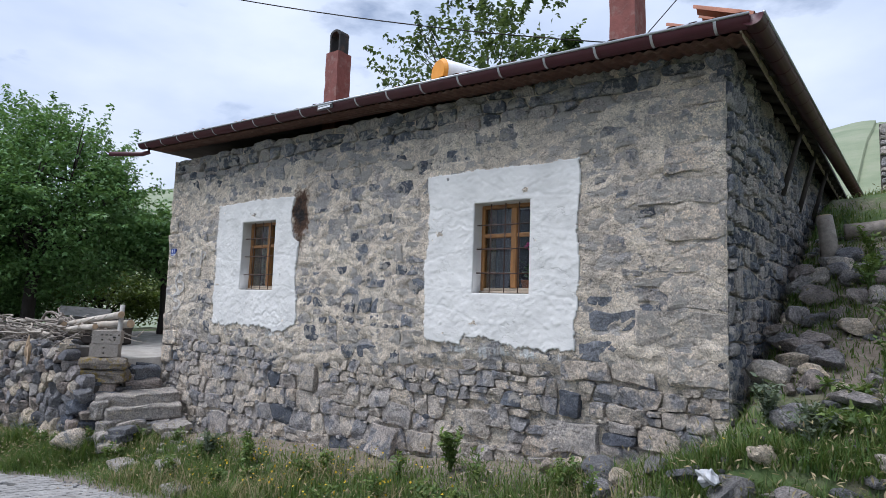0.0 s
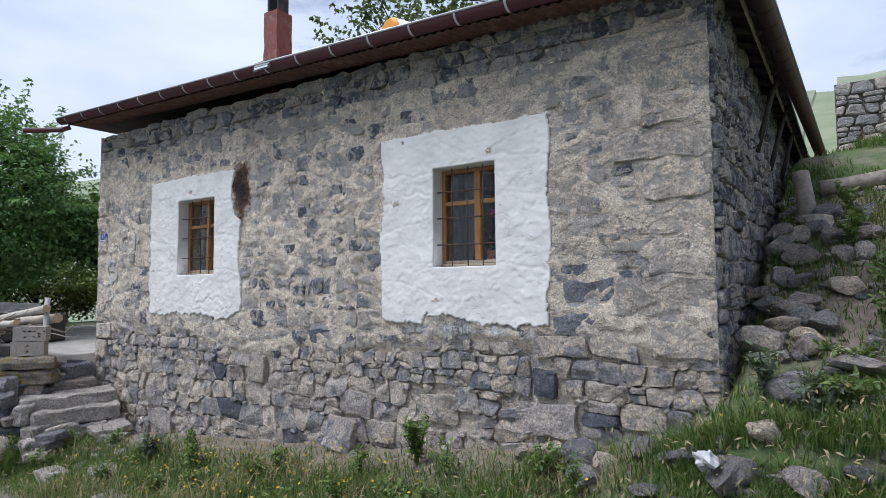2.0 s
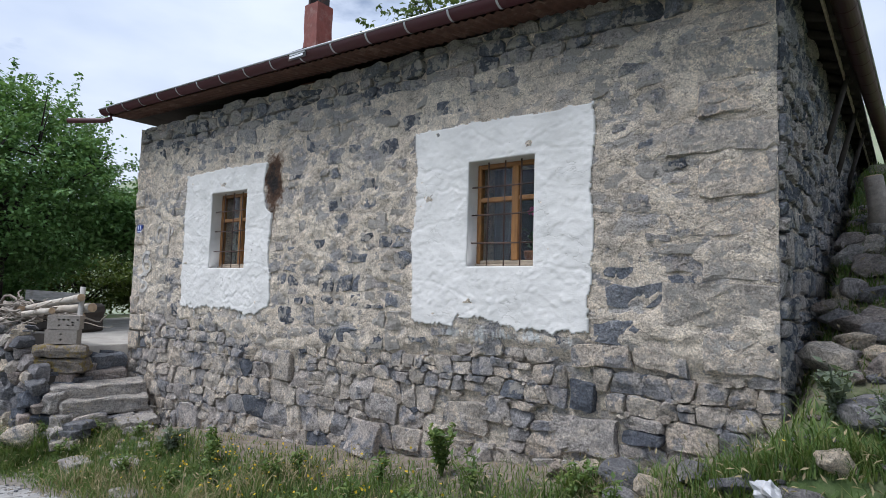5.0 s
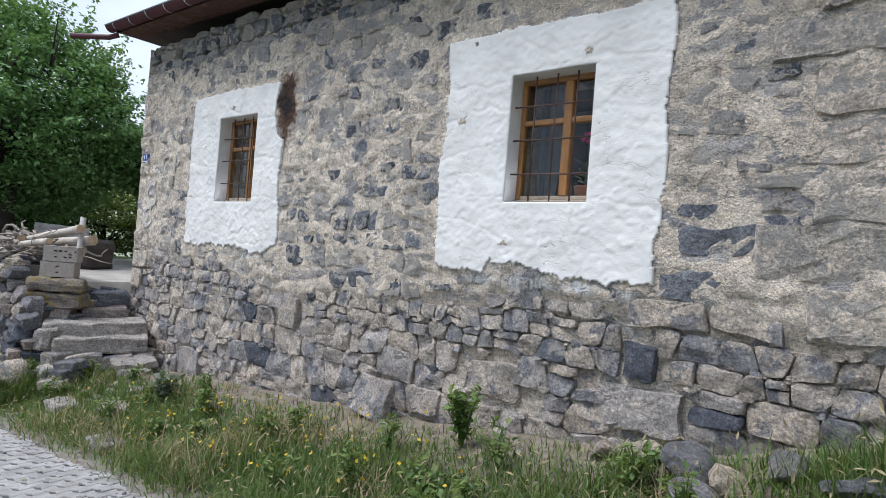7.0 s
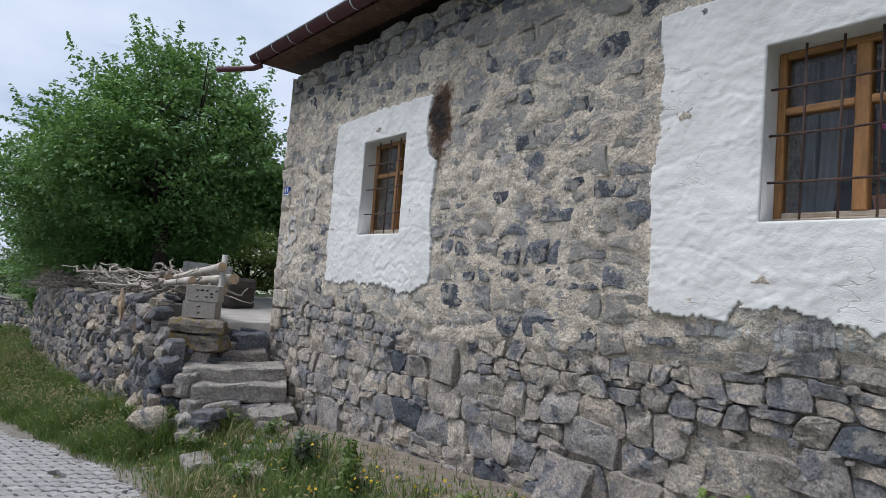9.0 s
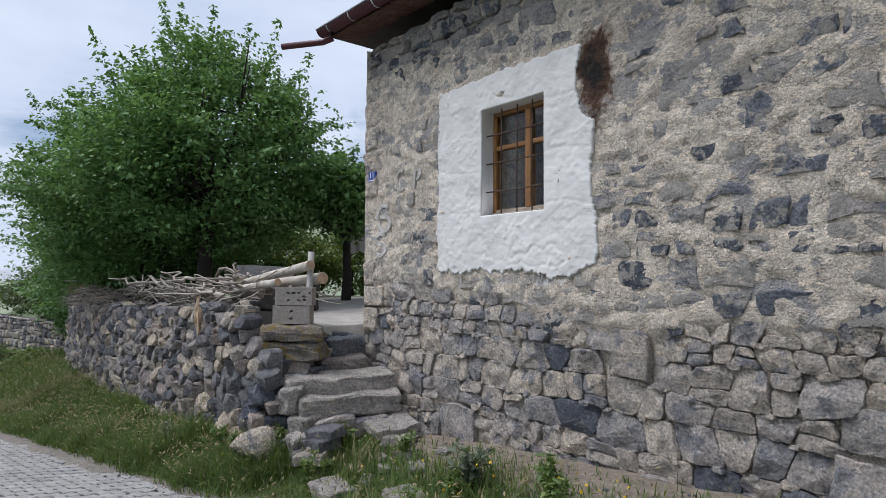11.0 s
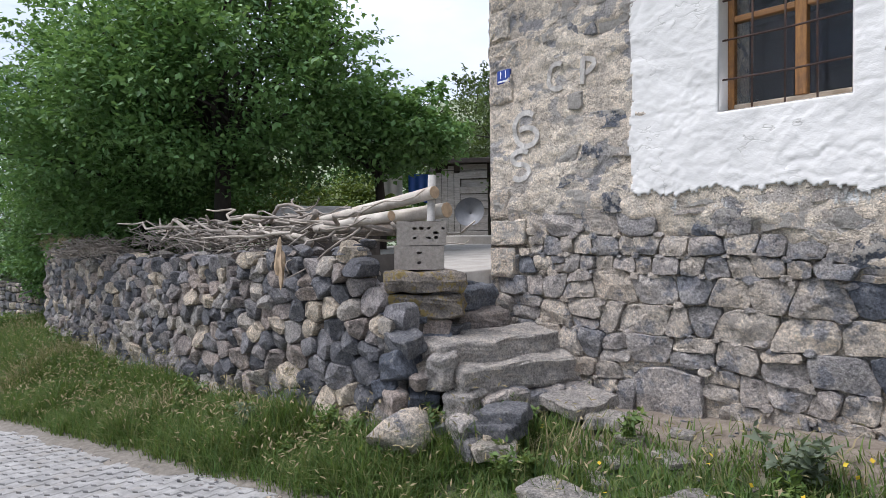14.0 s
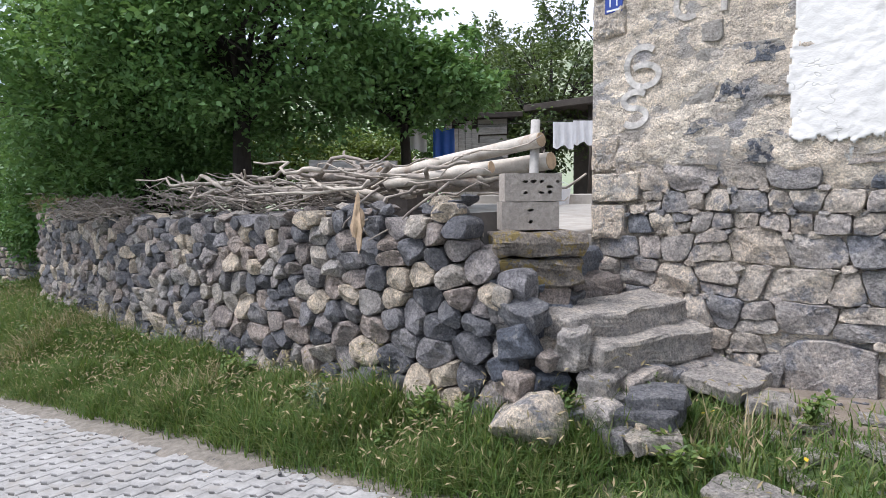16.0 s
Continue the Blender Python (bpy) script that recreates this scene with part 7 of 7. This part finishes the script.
cable("power_cable", (-22.0, 8.0, 12.9), (-3.2, 16.5, 8.6), 0.5, 0.018, "thin dark power cable strung over the house")
cable("power_cable", (-4.6, 12.5, 7.0), (1.5, 14.0, 14.5), 0.2, 0.012, "thin dark service cable rising from the roof")


# ---- far lane wall, side building, things in the yard ----
def joined_wall(name, p0, p1, z0, z1, thick, material, label, seed, heights=(0.16, 0.28)):
    """A rubble wall seen far off: a core with joined stones on its face."""
    rng = random.Random(seed)
    p0, p1 = Vector((*p0, 0)), Vector((*p1, 0))
    d = (p1 - p0).normalized()
    out = Vector((d.y, -d.x, 0))
    n = (p1 - p0).length
    verts = []
    for p in (p0, p1):
        for e in (0.02, thick):
            for z in (z0, z1):
                q = p - out * e
                verts.append((q.x, q.y, z))
    faces = [(0, 4, 5, 1), (2, 3, 7, 6), (1, 5, 7, 3), (0, 1, 3, 2), (4, 6, 7, 5)]
    w = new(name, to_mesh(name, verts, faces, M_FACE))
    tagged(w, label, "wall", kind="structure")
    bits = []
    for (su, sv), poly in rubble_cells(0, n, z0, z1, heights, (0.8, 1.9), rng, 0.25, 0.2):
        poly = [(min(max(a, 0), n), min(b, z1 + 0.05)) for a, b in poly]
        if max(a for a, _ in poly) - min(a for a, _ in poly) < 0.06:
            continue
        (cu, cv), v, f = stone_data(poly, 0.012, rng.uniform(0.03, 0.08), rng, 0.24, 0.06, 9)
        bits.append(([p0 + d * (cu + a) + out * c + Vector((0, 0, cv + b)) for a, b, c in v], f))
    v, f = merge(bits)
    tagged(child("wall_stones", to_mesh("wall_stones", v, f, material), w), "grey rubble stones", kind="stuff")
    return w


joined_wall("lane_wall", (-36.0, 1.6), (-23.4, 4.4), -2.6, -0.35, 0.5, M_FIELD_J, "low dry-stone wall along the lane further on", 3)
joined_wall("lane_wall_bend", (-47.0, -9.0), (-36.0, 1.6), -3.4, -0.6, 0.5, M_FIELD_J, "dry-stone wall where the lane bends away", 6)
joined_wall("neighbour_wall", (-0.05, 18.5), (5.0, 18.5), 3.4, 6.6, 0.5, M_ROUGH_J, "squared grey stone wall of a neighbouring building", 4, (0.26, 0.36))
M_PLANK = plain("weathered_grey_plank", (0.34, 0.32, 0.295), 0.9, 0.0, 5, 0.7, 0.4, (1, 1, 6), dirt=(0.2, 0.17, 0.14))
M_CLOTH = plain("white_cotton", (0.78, 0.78, 0.8), 0.95, 0.0, 9, 0.2, 0.2)
M_BLUEP = plain("blue_plastic", (0.03, 0.12, 0.5), 0.45, 0.0, 9, 0.2, 0.0)
M_DISH = plain("grey_enamel", (0.16, 0.165, 0.175), 0.6, 0.2, 9, 0.3, 0.0)


def yard_things():
    rng = random.Random(44)
    # plank shed
    shed = thing("shed", pose(-17.2, 11.9, 0.6), "small weathered grey plank shed in the yard", "shed")
    for k in range(11):
        bm = bmesh.new()
        box(bm, 0.25, 0.95, -0.02, 0.02, k * 0.19, k * 0.19 + 0.178, 0.006, pose(0, 0, 0, rng.uniform(-2, 2), rng.uniform(-0.8, 0.8), 38))
        part("plank", bm, M_PLANK, shed)
    for k in range(5):
        bm = bmesh.new()
        box(bm, -0.55 + k * 0.16, -0.4 + k * 0.16, -0.03, 0.0, 0, 1.95 + rng.uniform(-0.1, 0.1), 0.006, pose(0, 0, 0, 0, 0, 38))
        part("upright_plank", bm, M_PLANK, shed)
    bm = bmesh.new()
    box(bm, -0.7, 1.3, -0.15, 1.4, 2.1, 2.22, 0.01, pose(0, 0, 0, 3, 0, 38))
    part("shed_roof", bm, M_RAFTER, shed, "dark sagging roof boards")
    bm = bmesh.new()
    box(bm, -0.6, 0.95, 0.05, 1.3, 0.0, 2.1, 0.01, pose(0, 0, 0, 0, 0, 38))
    part("shed_body", bm, M_RAFTER, shed, "dark shed interior walls")
    # open lean-to beside it, its deep shade put into a near-black back wall
    lean = thing("lean_to", pose(-15.7, 13.0, 0.6), "dark open lean-to of rough poles", "lean-to")
    for a in (0.0, 1.3, 2.6):
        v, f = tube_data([(a, -0.2, 0), (a + 0.05, -0.2, 1.2), (a, -0.2, 2.2)], [0.06, 0.055, 0.05], 7)
        child("pole", to_mesh("pole", v, f, M_RAFTER, True), lean)
    bm = bmesh.new()
    box(bm, -0.3, 2.9, -0.5, 1.8, 2.2, 2.35, 0.01)
    part("lean_to_roof", bm, M_RAFTER, lean)
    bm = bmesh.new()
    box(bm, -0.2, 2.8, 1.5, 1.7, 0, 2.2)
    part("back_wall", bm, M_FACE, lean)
    # dish leaning against the pole
    v, f = [], []
    for r, w in ((0.02, 0.1), (0.2, 0.08), (0.29, 0.03), (0.35, -0.02), (0.355, -0.03)):
        for i in range(20):
            t = 2 * math.pi * i / 20
            v.append((r * math.cos(t), w, r * math.sin(t)))
    f = [(a * 20 + i, a * 20 + (i + 1) % 20, (a + 1) * 20 + (i + 1) % 20, (a + 1) * 20 + i) for a in range(4) for i in range(20)] + [tuple(range(20))]
    dish = new("metal_tray", to_mesh("metal_tray", v, f, M_DISH, True))
    dish.matrix_basis = pose(-15.9, 11.25, 1.42, -18, 0, 30)
    tagged(dish, "large round grey metal tray leaning on a pole", "tray")
    bm = bmesh.new()
    box(bm, -16.6, -13.2, 11.0, 11.5, 0.55, 0.87, 0.02)
    tagged(part("kerb", bm, M_CONC), "low concrete kerb at the back of the yard", "kerb", kind="structure")
    bucket = thing("bucket", pose(-13.7, 10.7, 0.66), "white plastic bucket on the yard slab", "bucket")
    v, f = tube_data([(0, 0, 0.0), (0, 0, 0.02), (0, 0, 0.3), (0, 0, 0.32)], [0.11, 0.115, 0.145, 0.15], 16)
    child("pail", to_mesh("pail", v, f, M_CLOTH, True), bucket)
    hoop = tube("handle", [(0.15 * math.cos(t / 8 * math.pi), 0, 0.31 + 0.12 * math.sin(t / 8 * math.pi)) for t in range(9)], 0.005, M_GALV, bucket, 5)
    # washing on a line
    cable("clothes_line", (-16.6, 8.2, 2.25), (-12.6, 13.2, 2.55), 0.12, 0.006, "thin washing line across the yard")
    for x, y, z, w, h, cloth in ((-15.95, 8.95, 2.16, 0.5, 0.42, M_CLOTH), (-15.6, 9.42, 2.17, 0.42, 0.56, M_BLUEP), (-14.1, 11.3, 2.3, 0.42, 0.5, M_CLOTH), (-13.85, 11.62, 2.33, 0.4, 0.46, M_CLOTH)):
        d = Vector((4.0, 5.0, 0)).normalized()
        v, f, n = [], [], 14
        for j in range(6):
            for i in range(n + 1):
                s = i / n
                p = Vector((x, y, z)) + d * (s - 0.5) * w - Vector((0, 0, h * j / 5 * (1 + 0.08 * math.sin(s * 9))))
                v.append(p + Vector((d.y, -d.x, 0)) * 0.03 * math.sin(s * 15) * (0.3 + j / 5))
        f = [(j * (n + 1) + i, j * (n + 1) + i + 1, (j + 1) * (n + 1) + i + 1, (j + 1) * (n + 1) + i) for j in range(5) for i in range(n)]
        o = len(v)
        v2 = [p + Vector((0.003, -0.003, 0)) for p in v]
        ob = new("laundry", to_mesh("laundry", v + v2, f + [tuple(reversed([q + o for q in a])) for a in f], cloth, True))
        tagged(ob, "blue cloth drying on the washing line" if cloth is M_BLUEP else "white cloth drying on the washing line", "laundry", "washing")
    # weathered board behind the firewood
    ob = part("board", slab_data(1.25, 0.05, 0.2, rng, 2, 0.008), M_PLANK)
    ob.matrix_basis = pose(-13.5, 5.6, 1.24, 0, 2, 25)
    tagged(ob, "weathered grey board lying on the firewood", "board")
    ob = part("timber_block", slab_data(1.5, 0.6, 0.56, rng, 3, 0.03), M_RAFTER)
    ob.matrix_basis = pose(-13.4, 5.75, 0.85, 0, 0, 25)
    tagged(ob, "dark block of old timber on the yard", "timber")


yard_things()


M_BAG = plain("dirty_white_plastic", (0.45, 0.45, 0.46), 0.6, 0.0, 9, 0.6, 0.4, dirt=(0.3, 0.27, 0.24))


def bank_things():
    rng = random.Random(52)
    z = ground_z(-0.3, 8.4)
    stump = tube("stump", [(-0.3, 8.4, z - 0.1), (-0.32, 8.4, z + 0.25), (-0.36, 8.4, z + 0.55)], [0.11, 0.095, 0.09], M_TWIG, None, 11)
    tagged(stump, "weathered grey wooden stump post on the bank", "stump")
    v, f = tube_data([(-0.36, 8.4, z + 0.55), (-0.361, 8.4, z + 0.56)], [0.085, 0.08], 11)
    child("sawn_top", to_mesh("sawn_top", v, f, M_CUT), stump, label="pale sawn top")
    branch((-0.2, 9.0, ground_z(-0.2, 9.0) + 0.12), (1.6, 9.3, ground_z(1.6, 9.3) + 0.1), 0.11, 0.09, rng, 0.05, "fallen_log", M_TWIG, "weathered grey log lying across the bank", "log", "")
    # crumpled white bag on the rubble
    v, f = rock_data(0.1, 0.08, 0.06, rng, 0.9, 3)
    bag = new("plastic_bag", to_mesh("plastic_bag", v, f, M_BAG))
    bag.matrix_basis = pose(-0.72, 4.5, ground_z(-0.72, 4.5) + 0.2, 20, 30, 10)
    tagged(bag, "crumpled white plastic bag among the rubble", "bag")


bank_things()
M_FLOWER = leaf_mat("yellow_petal", ((0.62, 0.4, 0.02), (0.7, 0.5, 0.03)), 0.7)
M_WEED = leaf_mat("weed_leaf", ((0.07, 0.12, 0.03), (0.12, 0.19, 0.05), (0.2, 0.25, 0.06)), 0.6)
M_THISTLE = leaf_mat("grey_weed_leaf", ((0.11, 0.14, 0.09), (0.17, 0.2, 0.14)), 0.7)


def weed(x, y, h, r, material, label, rng, leaf=0.07, stems=7, per=26):
    z = ground_z(x, y)
    w = thing("weed", pose(x, y, z), label, "weed", "weeds")
    g = np.random.default_rng(rng.randrange(1 << 30))
    bits, pts = [], []
    for k in range(stems):
        a = g.uniform(0, 6.28)
        e = Vector((math.cos(a) * r * g.uniform(0.2, 1), math.sin(a) * r * g.uniform(0.2, 1), h * g.uniform(0.65, 1.1)))
        bits.append(tube_data([(0, 0, -0.02), e * 0.5 + Vector((0, 0, 0.04)), e], [0.006, 0.005, 0.002], 5))
        for s in g.uniform(0.12, 1.0, per):
            p = np.array(e) * s + np.array([0, 0, 0.04 * math.sin(s * 3.1)])
            pts.append(p + g.normal(0, 0.012, 3))
    v, f = merge(bits)
    tagged(child("stem_tuft", to_mesh("stem_tuft", v, f, material), w), "tuft of thin green stems", kind="stuff")
    child("foliage", leaves_mesh("foliage", pts, g.uniform(0.5, 1.2, len(pts)) * leaf, rng, material, -0.2, 0.5), w)


def weeds():
    rng = random.Random(61)
    for k in range(22):
        x = rng.uniform(-27, -22)
        e = lerp_table(x, EDGE)
        weed(x, e + rng.uniform(0.5, 2.4), rng.uniform(0.25, 0.5), rng.uniform(0.2, 0.4), M_WEED, "leafy green weed on the lane verge", rng, 0.1, 9, 20)
    for k in range(44):
        x = rng.uniform(-20.5, -9.4)
        e, f = lerp_table(x, EDGE), lerp_table(x, FOOT)
        weed(x, e + 0.2 + (f - e - 0.3) * rng.random() ** 0.7, rng.uniform(0.18, 0.36), rng.uniform(0.14, 0.26), M_WEED, "leafy green weed below the stone wall", rng, 0.06, 7, 18)
    weed(-3.3, 4.95, 0.42, 0.2, M_WEED, "tall yellow-green dock plant at the wall's foot", rng, 0.08, 9, 36)
    weed(-6.15, 4.55, 0.36, 0.16, M_WEED, "tall yellow-green dock plant on the verge", rng, 0.07, 8, 32)
    weed(-7.0, 4.55, 0.28, 0.26, M_THISTLE, "grey-green thistle on the verge", rng, 0.1, 12, 16)
    weed(-0.45, 5.2, 0.34, 0.26, M_THISTLE, "grey-green thistle beside the house corner", rng, 0.07, 12, 22)
    weed(-0.15, 5.0, 0.3, 0.24, M_THISTLE, "grey-green thistle beside the house corner", rng, 0.07, 10, 22)
    weed(-11.2, 3.45, 0.34, 0.16, M_THISTLE, "grey-green weed at the foot of the stone wall", rng, 0.05, 9, 26)
    weed(-9.25, 4.05, 0.3, 0.12, M_WEED, "yellow-green weed beside the steps", rng, 0.05, 8, 24)
    weed(-8.72, 5.25, 0.16, 0.1, M_WEED, "small broad-leaved weed rooted in the steps", rng, 0.11, 4, 4)
    for k in range(26):
        x = rng.uniform(-8.8, -1.2)
        weed(x, rng.uniform(3.9, 4.75), rng.uniform(0.16, 0.3), rng.uniform(0.1, 0.2), M_WEED, "leafy green weed in the long grass", rng, 0.06, 7, 18)
    for k in range(34):
        x, y = rng.uniform(-0.1, 2.0), rng.uniform(4.9, 9.0)
        weed(x, y, rng.uniform(0.15, 0.32), rng.uniform(0.14, 0.26), M_WEED, "leafy green weed on the stony bank", rng, 0.07, 8, 20)
    pts = [(x, y, ground_z(x, y) + rng.uniform(0.12, 0.32)) for x, y in ((rng.gauss(-5.0, 1.2), rng.uniform(3.75, 4.75)) for _ in range(180))]
    tagged(new("yellow_flowers", leaves_mesh("yellow_flowers", pts, [0.03] * len(pts), rng, M_FLOWER, -0.5, 0.9)), "small yellow wild flowers in the grass", "flowers", kind="stuff")


weeds()
